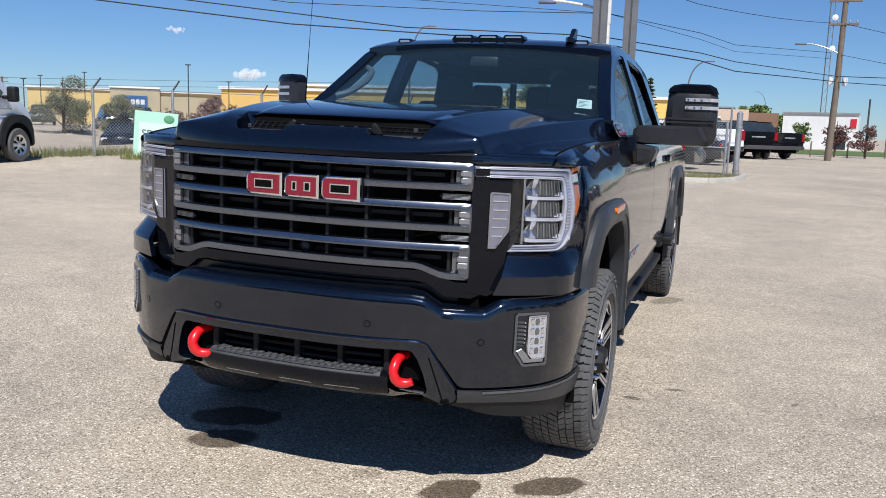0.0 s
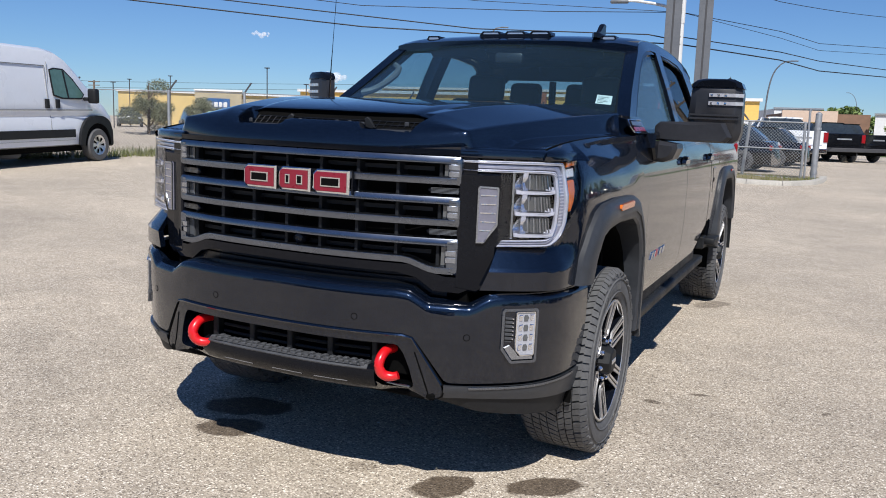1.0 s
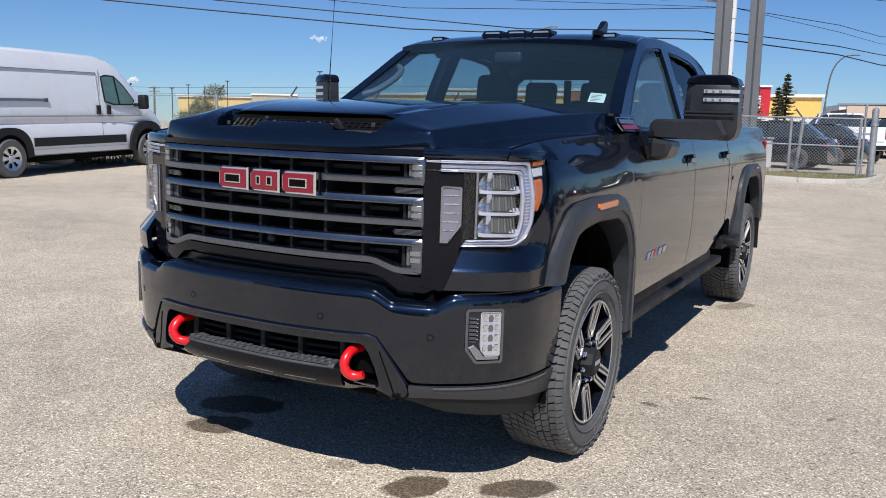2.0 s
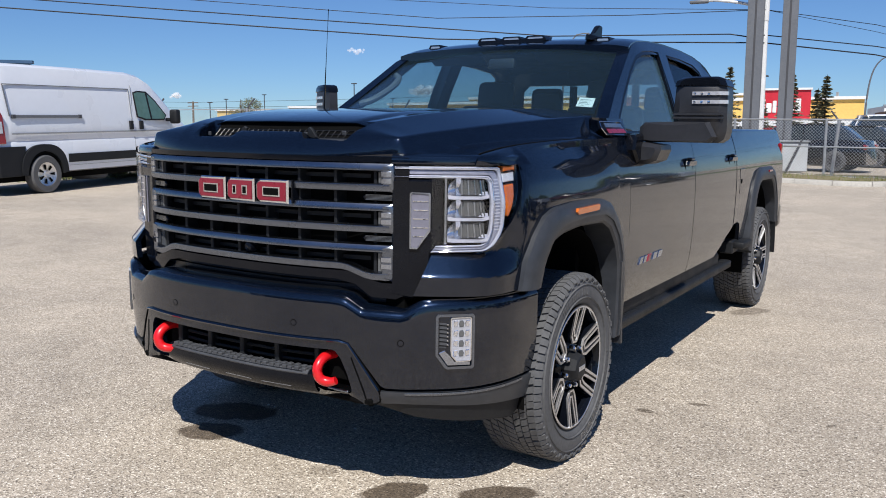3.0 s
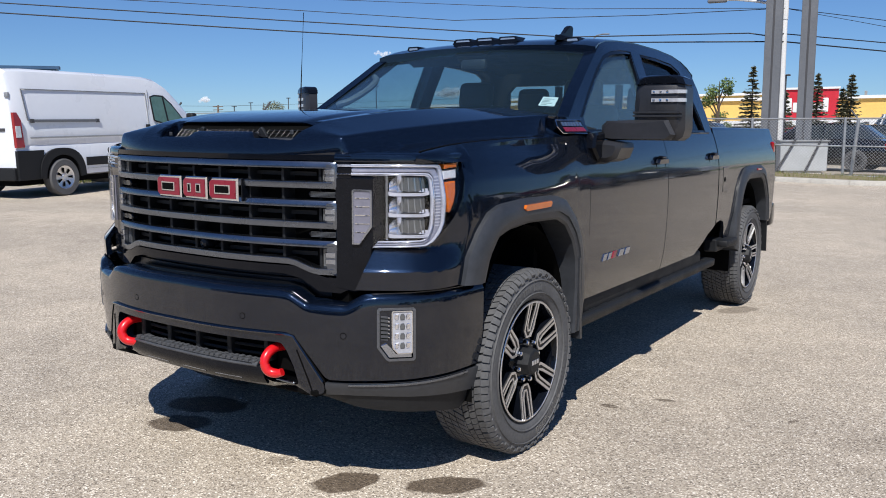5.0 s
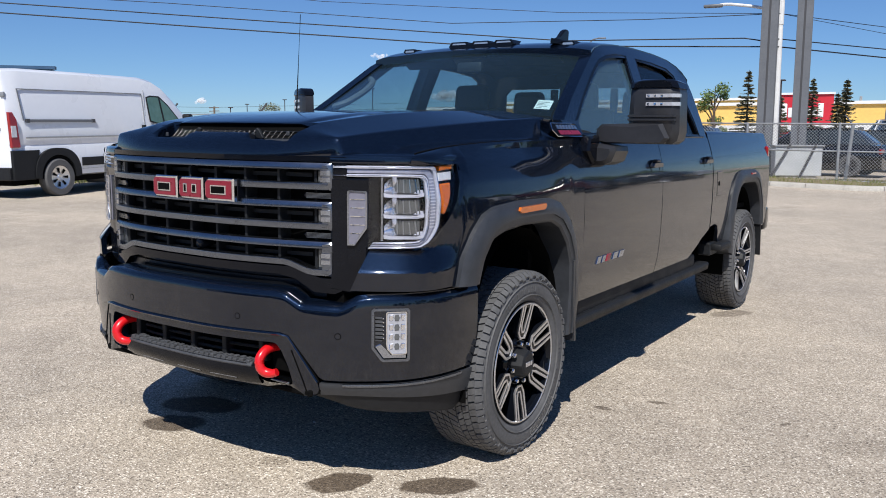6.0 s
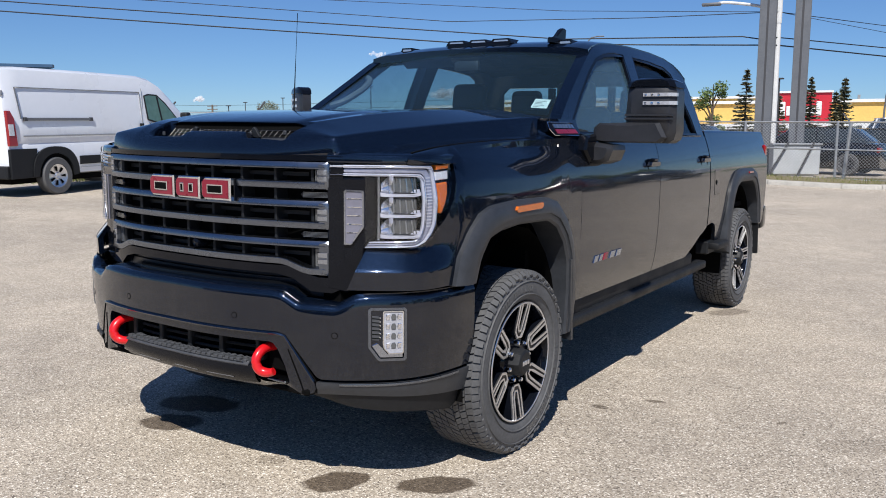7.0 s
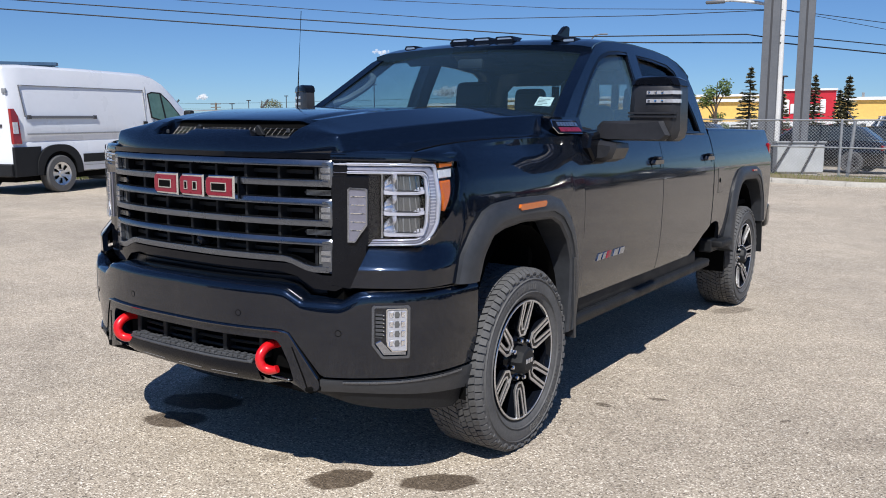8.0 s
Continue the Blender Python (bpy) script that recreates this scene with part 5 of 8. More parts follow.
    part("side_lens", prism(dense([(0.457, 1.294), (0.459, 1.326), (0.545, 1.332), (0.538, 1.298)], 0.03), off(0.008), 0.03, 0.003), LENS_WHITE, root)
    cover = [[f(a, z, -0.006 + 0.004 * math.sin(u * math.pi)) for u in spread(0, 1, 8) for z in [lerp(lo, 1.360, u)]] for a, lo in [(0.155, 1.033), (0.19, 1.034), (0.24, 1.034), (0.29, 1.034), (0.34, 1.034), (0.38, 1.040), (0.42, 1.068), (0.46, 1.115), (0.50, 1.185), (0.53, 1.26), (0.55, 1.33)]]
    part("lamp_cover", skin(cover, lambda v: Vector((s * -0.002, 0.002, 0))), CLEAR, root, angle=60)


headlamp(1)
headlamp(-1)
# strip of fender over the lamp, up to the hood's edge
cap_rows = []
for k in range(17):
    u = k / 16
    a = lerp(0.315, 0.600, u)
    p = lamp_point(min(a, LAMP_LEN[-1] - 0.001), 1.362, 0.0)
    y = lerp(-0.715, -0.44, u)
    if a > LAMP_LEN[-1]:
        p = Vector((1.012 + 0.006 * u, -0.515 + (a - LAMP_LEN[-1]), 1.362))
    h = Vector((hood_edge_x(y) + 0.008, y, hood_height(hood_edge_x(y), y) - 0.001))
    w = 0.25 + 0.75 * (1 - ss(0.35, 1.0, u))
    m1 = p.lerp(h, 0.35) + Vector((0.012, -0.006, 0.012)) * w
    m2 = p.lerp(h, 0.70) + Vector((0.008, -0.003, 0.009)) * w
    cap_rows.append([p + Vector((0.002, -0.002, -0.002)), p.lerp(h, 0.12) + Vector((0.008, -0.006, 0.008)) * w, m1, m2, h, h + Vector((-0.01, 0, -0.03))])
for fd, shape in zip(fenders, (sheet(cap_rows), mirrored(sheet(cap_rows)))):
    part("fender_cap", shape, PAINT, fd, angle=60)

# --- front bumper ---
BUMP_PLAN = [(0.0, -1.115), (0.15, -1.109), (0.305, -1.089), (0.45, -1.055), (0.60, -1.006), (0.724, -0.952), (0.80, -0.902), (0.87, -0.845), (0.93, -0.78), (0.975, -0.70), (1.005, -0.61), (1.02, -0.51), (1.027, -0.405)]
BUMP = spline([(*p, 0) for p in BUMP_PLAN], 80)
BUMP_LEN = [0.0]
for a, b in zip(BUMP, BUMP[1:]):
    BUMP_LEN.append(BUMP_LEN[-1] + (b - a).length)


def bump_point(a, z, d):
    """a: way along the bumper from its middle (negative on the other side); d: depth."""
    s, a = (1 if a >= 0 else -1), abs(a)
    j = 0
    while j < 79 and BUMP_LEN[j + 1] < a:
        j += 1
    u = (a - BUMP_LEN[j]) / (BUMP_LEN[j + 1] - BUMP_LEN[j])
    p = BUMP[j].lerp(BUMP[j + 1], u)
    t = (BUMP[min(j + 2, 80)] - BUMP[max(j - 1, 0)]).normalized()
    if a < 1e-6:
        t = Vector((1, 0, 0))
    return Vector((s * (p.x - t.y * d), p.y + t.x * d, z))


def bump_a(x):
    """The way along the bumper at which its face stands at x."""
    j = 0
    while j < 79 and BUMP[j + 1].x < abs(x):
        j += 1
    u = (abs(x) - BUMP[j].x) / (BUMP[j + 1].x - BUMP[j].x)
    return math.copysign(lerp(BUMP_LEN[j], BUMP_LEN[j + 1], u), x)


END = BUMP_LEN[-1]
bump_top = lambda a: interp([(0.0, 0.872), (0.48, 0.868), (0.53, 0.862), (0.60, 0.822), (0.76, 0.818), (0.83, 0.855), (0.88, 0.862), (2, 0.858)], abs(a))
bump_low = lambda a: interp([(0.0, 0.683), (bump_a(0.515), 0.683), (bump_a(0.55), 0.665), (bump_a(0.652), 0.515), (bump_a(0.67), 0.504), (2, 0.506)], abs(a))


def bump_rows(lo, hi, off):
    rows = []
    for a in sorted({*[END * k / 120 for k in range(-120, 121)]}):
        z0, z1 = lo(a), hi(a)
        shelf = 0.075 * (1 - ss(0.6, 0.9, abs(a))) + 0.03
        pts = [(z1, shelf), (z1 + 0.001, shelf * 0.55), (z1 - 0.004, 0.018), (z1 - 0.012, 0.006), (z1 - 0.026, 0.0)]
        for k in range(1, 9):
            z = lerp(z1 - 0.026, z0 + 0.01, k / 8)
            pts.append((z, 0.018 * ss(0.72, 0.45, z)))
        pts.append((z0, 0.030))
        pts.append((z0, 0.06))
        rows.append([bump_point(a, z, d + off) for z, d in pts])
    return rows


bumper = part("front_bumper", sheet(bump_rows(bump_low, bump_top, 0.0)), PAINT, truck, "black painted front bumper with fog lamps and red hooks", 50)
# lower valance in textured plastic
for sgn in (-1, 1):
    rows = []
    for k in range(25):
        a = sgn * lerp(bump_a(0.655), END, k / 24)
        drop = glide([(bump_a(0.655), 0.450), (bump_a(0.74), 0.452), (1.0, 0.440), (END, 0.400)], abs(a))
        rows.append([bump_point(a, z, d) for z, d in ((0.501, 0.05), (0.502, 0.010), (0.490, 0.010), (lerp(0.490, drop, 0.5), 0.018), (drop, 0.028), (drop, 0.09))])
    part("bumper_valance", sheet(rows), FLARE_GREY, bumper, "dark grey textured lower valance", 30)
    # satin metal strip stands for the sun's highlight on the valance's top edge
    rows = []
    for k in range(25):
        a = sgn * lerp(bump_a(0.74), END - 0.10, k / 24)
        rows.append([bump_point(a, z, d) for z, d in ((0.503, 0.012), (0.5025, 0.006), (0.495, 0.0045), (0.491, 0.007), (0.491, 0.012))])
    part("valance_highlight", sheet(rows), GRILLE, bumper, "", 60)
# air dam; its middle stretch is added to smooth the bumper's shadow edge
rows = []
for k in range(61):
    a = lerp(-END + 0.04, END - 0.04, k / 60)
    lo = glide([(0.0, 0.437), (bump_a(0.50), 0.432), (bump_a(0.70), 0.412), (bump_a(0.80), 0.386), (END - 0.25, 0.350), (END - 0.08, 0.325), (END - 0.04, 0.345)], abs(a))
    deep = 0.045 * (1 - ss(bump_a(0.55), bump_a(0.75), abs(a)))
    rows.append([bump_point(a, z, d + deep) for z, d in ((0.47, 0.034), (lerp(0.45, lo, 0.5), 0.046), (lo, 0.060), (lo, 0.12))])
part("air_dam", sheet(rows), MATTE_BLACK, bumper, "", 30)

# skid frame: a gloss black surround with an opening, hooks, step bar and mesh
def bface(a, b, d):
    return bump_point(bump_a(a), b, d)


half_o = [(0.50, 0.690), (0.520, 0.687), (0.536, 0.676), (0.638, 0.512), (0.648, 0.492), (0.650, 0.472), (0.644, 0.455), (0.630, 0.446), (0.60, 0.442), (0.45, 0.448), (0.36, 0.450)]
frame_o = half_o + [(-x, z) for x, z in reversed(half_o)]
half_i = [(0.470, 0.655), (0.486, 0.650), (0.506, 0.622), (0.530, 0.560), (0.545, 0.500), (0.543, 0.486), (0.530, 0.479), (0.43, 0.482), (0.40, 0.500), (0.352, 0.548), (0.34, 0.555)]
frame_i = half_i + [(-x, z) for x, z in reversed(half_i)]
skid = part("skid_frame", holed(dense(frame_o, 0.04), [dense(frame_i, 0.04)], lambda a, b, d: bface(a, b, d + 0.001 + 0.018 * ss(0.72, 0.45, b) + 0.06 * ss(0.50, 0.435, b) * (1 - ss(0.50, 0.60, abs(a)))), 0.07), PAINT, bumper, "gloss black frame round the lower opening", 30)
lip = [bface(x, 0.692, -0.004) for x in spread(-0.50, 0.50, 30)]
part("skid_lip", tube([bface(-0.535, 0.684, 0.0)] + lip + [bface(0.535, 0.684, 0.0), bface(0.645, 0.505, 0.012)], 0.006, 6), PAINT, skid)
gap = [bface(x, z, 0.002 + 0.018 * ss(0.72, 0.45, z)) for x, z in dense([(x + 0.007, z + 0.004) for x, z in half_o[1:9]], 0.03)]
for sg in (-1, 1):
    part("skid_gap", tube([Vector((sg * p.x, p.y, p.z)) for p in gap[:-1]], 0.0035, 6), DARK, skid)
part("opening_back", skin([[bface(x, z, 0.14) for x in spread(-0.6, 0.6, 20)] for z in (0.43, 0.55, 0.69)], (0, 0.02, 0)), DARK, skid)
for z in (0.575, 0.605, 0.635):
    part("opening_slat", tube([bface(x, z, 0.085) for x in spread(-0.36, 0.36, 16)], 0.007, 6), MATTE_BLACK, skid)
for x in (-0.37, -0.185, 0.0, 0.185, 0.37):
    part("opening_post", box(x - 0.012, x + 0.012, grille_y(x) - 0.055, grille_y(x) - 0.0, 0.55, 0.66, 0.004), MATTE_BLACK, skid)
stepbar = []
for x in spread(-0.40, 0.40, 24):
    stepbar.append([bface(x, z, d) for z, d in ((0.552, 0.10), (0.556, 0.030), (0.545, 0.012), (0.520, 0.008), (0.495, 0.018), (0.468, 0.04), (0.46, 0.10))])
step_ob = part("step_bar", sheet(stepbar), GLOSS_BLACK, skid, "", 40)
rng = random.Random(5)
for k in range(24):
    x = -0.352 + 0.704 * k / 23
    for d in (0.026, 0.054):
        p = bface(x + rng.uniform(-0.004, 0.004) + (0.012 if d > 0.04 else 0.0), 0.556, d)
        h = 0.5675 + rng.uniform(-0.002, 0.002)
        part("grip_stud", prism([(-0.011, -0.010), (-0.006, -0.012), (0.009, -0.009), (0.011, 0.008), (-0.008, 0.011)], lambda a, b, e: Vector((p.x + a, p.y + b, h + e)), -0.016, 0.003), GRIP, step_ob)
part("grip_pad", skin([[bface(x, z, d) for x in spread(-0.37, 0.37, 16)] for z, d in ((0.546, 0.008), (0.5585, 0.022), (0.5595, 0.075))], (0, 0.004, -0.006)), GRIP, step_ob)
for x0 in (-0.30, -0.06, 0.14):
    part("step_sliver", prism([(x0 + 0.004, 0.4815), (x0, 0.4845), (x0 + 0.15, 0.4845), (x0 + 0.146, 0.4815)], lambda a, b, d: bface(a, b, d + 0.0255), 0.008), CAP_CHROME, step_ob)
    part("step_slot", prism([(x0, 0.480), (x0, 0.492), (x0 + 0.15, 0.492), (x0 + 0.15, 0.480)], lambda a, b, d: bface(a, b, d + 0.0225 + 0.7 * (0.490 - b)), 0.01), DARK, step_ob)


def hook(s):
    c = Vector((0.452 if s > 0 else -0.404, -1.045, 0.575))
    pts = [(-0.02, 0.085, 0.052), (-0.03, 0.03, 0.055), (-0.034, -0.005, 0.045), (-0.036, -0.030, 0.020), (-0.034, -0.036, -0.012), (-0.022, -0.030, -0.038), (0.0, -0.020, -0.050), (0.03, -0.012, -0.050), (0.055, -0.006, -0.042)]
    path = spline([c + Vector((x * 0.74 + 0.004, y, z * 0.86)) for x, y, z in pts], 22)
    part("tow_hook", tube(path, [0.0195 - 0.004 * ss(18, 22, k) for k in range(23)], 12), RED, bumper, "bright red steel tow hook", 60)
    part("hook_bracket", box(c.x - 0.05, c.x + 0.05, c.y + 0.06, c.y + 0.12, 0.52, 0.65, 0.006), DARK, bumper)
    part("hook_shelf", box(c.x - 0.02, c.x + 0.080, c.y + 0.02, c.y + 0.08, 0.487, 0.497, 0.003), GRILLE, bumper)


hook(1)
hook(-1)
for a0, z in ((0.318, 0.748), (0.726, 0.697)):
    for s in (-1, 1):
        a = s * bump_a(a0)
        p = bump_point(a, z, -0.001)
        q = bump_point(a, z, 0.01)
        part("parking_sensor", tube([q, p], 0.0105, 14), PAINT, bumper)
        part("sensor_ring", tube([bump_point(a, z, 0.004), bump_point(a, z, -0.0004)], 0.0135, 14), DARK, bumper)


def fog(s):
    a0 = bump_a(0.80) + 0.042

    def m(k):
        return lambda a, b, d: bump_point(s * (a0 + a), b + 0.007, d + k)

    root = part("fog_lamp", prism(dense([(0.0, 0.645), (0.0, 0.792), (0.008, 0.802), (0.142, 0.800), (0.150, 0.792), (0.150, 0.596), (0.142, 0.588), (0.045, 0.590), (0.035, 0.596)], 0.04), m(0.004), 0.05, 0.004), GLOSS_BLACK, bumper, "clear fog lamp in a black bezel")
    outline = [(0.0, 0.645), (0.0, 0.792), (0.008, 0.802), (0.142, 0.800), (0.150, 0.792), (0.150, 0.596), (0.142, 0.588), (0.045, 0.590), (0.035, 0.596)]
    hole = [(0.010, 0.648), (0.010, 0.788), (0.014, 0.792), (0.136, 0.790), (0.140, 0.786), (0.140, 0.603), (0.135, 0.599), (0.048, 0.600), (0.042, 0.604)]
    part("fog_bezel", holed(outline, [hole], m(-0.006), 0.014), GRILLE, root)
    lens = [(0.060, 0.640), (0.056, 0.662), (0.056, 0.784), (0.060, 0.789), (0.134, 0.788), (0.138, 0.783), (0.138, 0.622), (0.133, 0.617), (0.080, 0.617)]
    ln = part("fog_lens", prism(lens, m(-0.003), 0.012, 0.004), MIRROR_LENS, root)
    part("fog_lens_rim", holed(lens, [[(lerp(a, 0.098, 0.09), lerp(b, 0.705, 0.045)) for a, b in lens]], m(-0.0065), 0.006), CHROME, ln)
    for k in range(4):
        z = 0.632 + k * 0.038
        part("fog_cell", prism([(0.090, z + 0.006), (0.088, z + 0.018), (0.092, z + 0.030), (0.104, z + 0.031), (0.109, z + 0.019), (0.106, z + 0.006)], m(-0.0055), 0.006, 0.002), SMOKE_LENS, ln)
        for a in (0.066, 0.112):
            part("fog_facet", prism([(a + 0.002, z + 0.004), (a, z + 0.018), (a + 0.003, z + 0.032), (a + 0.020, z + 0.033), (a + 0.019, z + 0.018), (a + 0.018, z + 0.005)], m(-0.0055), 0.006, 0.004), BOWL, ln)
    block = part("fog_louvre", prism([(0.014, 0.672), (0.014, 0.772), (0.040, 0.770), (0.044, 0.766), (0.044, 0.676), (0.040, 0.668)], m(-0.001), 0.012, 0.003), GRIP, root)
    for k in range(6):
        z = 0.680 + k * 0.0155
        part("louvre_gap", prism([(0.014, z), (0.014, z + 0.004), (0.046, z + 0.001), (0.046, z - 0.003)], m(-0.0016), 0.006), DARK, block)
        part("louvre_tick", prism([(0.043, z + 0.002), (0.043, z + 0.008), (0.049, z + 0.007), (0.049, z + 0.001)], m(-0.003), 0.008, 0.001), CHROME, block)
    part("fog_trim", prism([(0.012, 0.652), (0.044, 0.602), (0.138, 0.601), (0.138, 0.613), (0.074, 0.614), (0.052, 0.644), (0.034, 0.662)], m(-0.002), 0.012, 0.003), CAP_CHROME, root)


fog(1)
fog(-1)

# --- wheels ---
R_TYRE, R_RIM = 0.432, 0.283


def build_wheel(name, label):
    """At the origin, outer face towards +x."""
    w = thing(name, label, "wheel")
    half = 0.138
    prof = [(R_RIM - 0.012, -0.120), (R_RIM + 0.02, -0.142), (0.34, -0.152), (0.39, -0.147), (0.415, -0.134), (0.417, -0.12), (0.418, -0.05), (0.418, 0.05), (0.417, 0.12), (0.415, 0.134), (0.398, 0.145), (0.37, 0.151), (0.33, 0.150), (0.305, 0.143), (R_RIM + 0.010, 0.134), (R_RIM - 0.004, 0.120), (R_RIM - 0.012, 0.10)]
    tyre = part("tyre", lathe(prof, 96), RUBBER, w, "black all-terrain tyre", 60)
    # tread: staggered blocks in five rows and side lugs
    blocks = []
    rng = random.Random(3)
    n = 78

    def block(a0, a1, x0, x1, r0, r1, skew):
        V = []
        for r in (r0, r1):
            for x, sk in ((x0, -skew), (x1, skew)):
                for a in ((a0, a1) if x == x0 else (a1, a0)):
                    ang = a + sk
                    V.append(Vector((x, r * math.cos(ang), r * math.sin(ang))))
        F = [(4, 5, 6, 7), (0, 1, 5, 4), (1, 2, 6, 5), (2, 3, 7, 6), (3, 0, 4, 7)]
        return V, F

    step_a = 2 * math.pi / n
    for k in range(n):
        a = k * step_a
        for x0, x1, sh, wd, sk in ((-0.021, 0.021, 0.0, 0.80, 0.022), (-0.054, -0.026, 0.45, 0.82, 0.020), (0.026, 0.054, 0.45, 0.82, -0.020), (-0.090, -0.059, 0.15, 0.82, 0.016), (0.059, 0.090, 0.15, 0.82, -0.016), (-0.128, -0.095, 0.5, 0.78, 0.012), (0.095, 0.128, 0.5, 0.78, -0.012)):
            b0 = a + sh * step_a
            j = rng.uniform(-0.006, 0.006)
            blocks.append(block(b0 + j, b0 + j + wd * step_a, x0, x1, 0.414, R_TYRE - rng.uniform(0, 0.0015), sk))
        for s in (-1, 1):
            b0 = a + 0.5 * step_a
            dp = 0.008 if k % 2 else 0.020
            V = []
            for (r, x) in ((R_TYRE - 0.001, 0.126), (R_TYRE - 0.012, 0.142), (R_TYRE - 0.012 - dp, 0.1525), (0.408 - dp, 0.146), (0.41, 0.126)):
                for aa in (b0, b0 + 0.80 * step_a):
                    V.append(Vector((s * x, r * math.cos(aa), r * math.sin(aa))))
            F = [(0, 1, 3, 2), (2, 3, 5, 4), (4, 5, 7, 6), (0, 2, 4, 6, 8), (1, 9, 7, 5, 3)]
            blocks.append((V, F))
    part("tread", join(*blocks), RUBBER, tyre, angle=30)
    # raised sidewall writing as plain bars, and two ribs
    bars = []
    for k in list(range(-9, 10)) + list(range(30, 44)):
        a = k * 0.062 - 0.5
        r0, r1 = 0.335, 0.362
        if k % 5 == 4:
            continue
        V = [Vector((x, r * math.cos(aa), r * math.sin(aa))) for x in (0.1495, 0.1525) for r, aa in ((r0, a), (r1, a), (r1, a + 0.036), (r0, a + 0.036))]
        bars.append((V, [(4, 5, 6, 7), (0, 1, 5, 4), (1, 2, 6, 5), (2, 3, 7, 6), (3, 0, 4, 7)]))
    tagged(part("sidewall_bars", join(*bars), RUBBER, tyre), kind="stuff")
    # pale worn edges on the raised bars low on the sidewall
    strokes = []
    for k in range(9):
        a = -1.42 + k * 0.085
        for da0, da1, r0, r1 in ((0.0, 0.007, 0.336, 0.366), (0.045, 0.051, 0.338, 0.364), (0.006, 0.046, 0.362, 0.3645) if k % 3 else (0.006, 0.046, 0.337, 0.3395), (0.010, 0.040, 0.349, 0.351) if k % 2 else (0.02, 0.05, 0.374, 0.376)):
            j = rng.uniform(-0.004, 0.004)
            V = [Vector((x, r * math.cos(aa), r * math.sin(aa))) for x in (0.1490, 0.1528) for r, aa in ((r0, a + da0 + j), (r1, a + da0 - j), (r1, a + da1 - j), (r0, a + da1 + j))]
            strokes.append((V, [(4, 5, 6, 7), (0, 1, 5, 4), (1, 2, 6, 5), (2, 3, 7, 6), (3, 0, 4, 7)]))
    tagged(part("sidewall_scuff", join(*strokes), WORN_RUBBER, tyre), kind="stuff")
    for r in (0.322, 0.381):
        part("sidewall_rib", moved(lathe([(r - 0.003, 0.148), (r, 0.1545), (r + 0.003, 0.148)], 72), Matrix()), RUBBER, tyre)
    rim_prof = [(R_RIM - 0.004, 0.118), (R_RIM + 0.006, 0.132), (R_RIM + 0.004, 0.139), (R_RIM - 0.006, 0.138), (R_RIM - 0.012, 0.128), (R_RIM - 0.020, 0.10), (R_RIM - 0.024, 0.0), (R_RIM - 0.02, -0.13)]
    rim = part("rim", lathe(rim_prof, 72), GLOSS_BLACK, w, "black alloy rim with machined silver edges", 40)
    part("rim_lip", lathe([(R_RIM - 0.010, 0.1385), (R_RIM - 0.008, 0.141), (R_RIM - 0.002, 0.141), (R_RIM + 0.000, 0.1385)], 72), SILVER, rim)
    part("wheel_disc", lathe([(0.0, 0.02), (0.12, 0.025), (R_RIM - 0.022, -0.02)], 48), DARK, rim)
    part("brake_disc", lathe([(0.0, 0.045), (0.09, 0.045), (0.09, 0.03), (0.19, 0.03), (0.19, 0.01), (0.0, 0.01)], 48), GRILLE, w)
    for k in range(6):
        turn = Matrix.Rotation(k * math.pi / 3 + radians(-4), 4, "X")
        out_x = lambda r: 0.118 + 0.022 * ss(0.15, 0.28, r)
        spoke = holed([(-0.052, 0.272), (-0.046, 0.145), (-0.022, 0.112), (0.022, 0.112), (0.046, 0.145), (0.052, 0.272)], [[(-0.020, 0.262), (-0.018, 0.158), (-0.008, 0.146), (0.008, 0.146), (0.018, 0.158), (0.020, 0.262)]], lambda a, b, d: Vector((out_x(b) - d, a, b)), 0.055)
        sp = part("spoke", moved(spoke, turn), GLOSS_BLACK, rim)
        for w0, w1, r0 in ((0.041, 0.0535, 0.110), (0.019, 0.031, 0.138)):
            outer = [(-w1, 0.274), (-w1 + 0.006, r0 + 0.033), (-w1 * 0.42, r0), (w1 * 0.42, r0), (w1 - 0.006, r0 + 0.033), (w1, 0.274)]
            inner = [(w0, 0.274), (w0 - 0.006, r0 + 0.037), (w0 * 0.40, r0 + 0.009), (-w0 * 0.40, r0 + 0.009), (-w0 + 0.006, r0 + 0.037), (-w0, 0.274)]
            pts = outer + inner
            V, F = [], []
            for dx in (0.003, -0.004):
                V += [Vector((out_x(b) + dx, a, b)) for a, b in pts]
            m = len(outer)
            for i in range(m - 1):
                j0, j1 = 2 * m - 1 - i, 2 * m - 2 - i
                F.append((i, i + 1, j1, j0))
                F.append((i, i + 12, i + 13, i + 1))
                F.append((j0, j1, j1 + 12, j0 + 12))
            part("machined_edge", moved((V, F), turn), SILVER, sp)
    hub = part("hub", lathe([(0.0, 0.105), (0.105, 0.105), (0.118, 0.09), (0.125, 0.03)], 32), GLOSS_BLACK, rim)
    part("hub_cap", lathe([(0.0, 0.162), (0.050, 0.162), (0.060, 0.156), (0.068, 0.140), (0.074, 0.10)], 8), MATTE_BLACK, hub, "", 30)
    for k in range(3):
        part("cap_bar", box(0.161, 0.1645, -0.032 + k * 0.023, -0.014 + k * 0.023, -0.011, 0.011, 0.002), SILVER, hub)
    for k in range(8):
        a = k * math.pi / 4 + 0.2
        part("lug_nut", moved(lathe([(0.0, 0.136), (0.008, 0.135), (0.012, 0.128), (0.012, 0.10)], 6), Matrix.Translation((0, 0.092 * math.cos(a), 0.092 * math.sin(a)))), CHROME, hub)
    return w


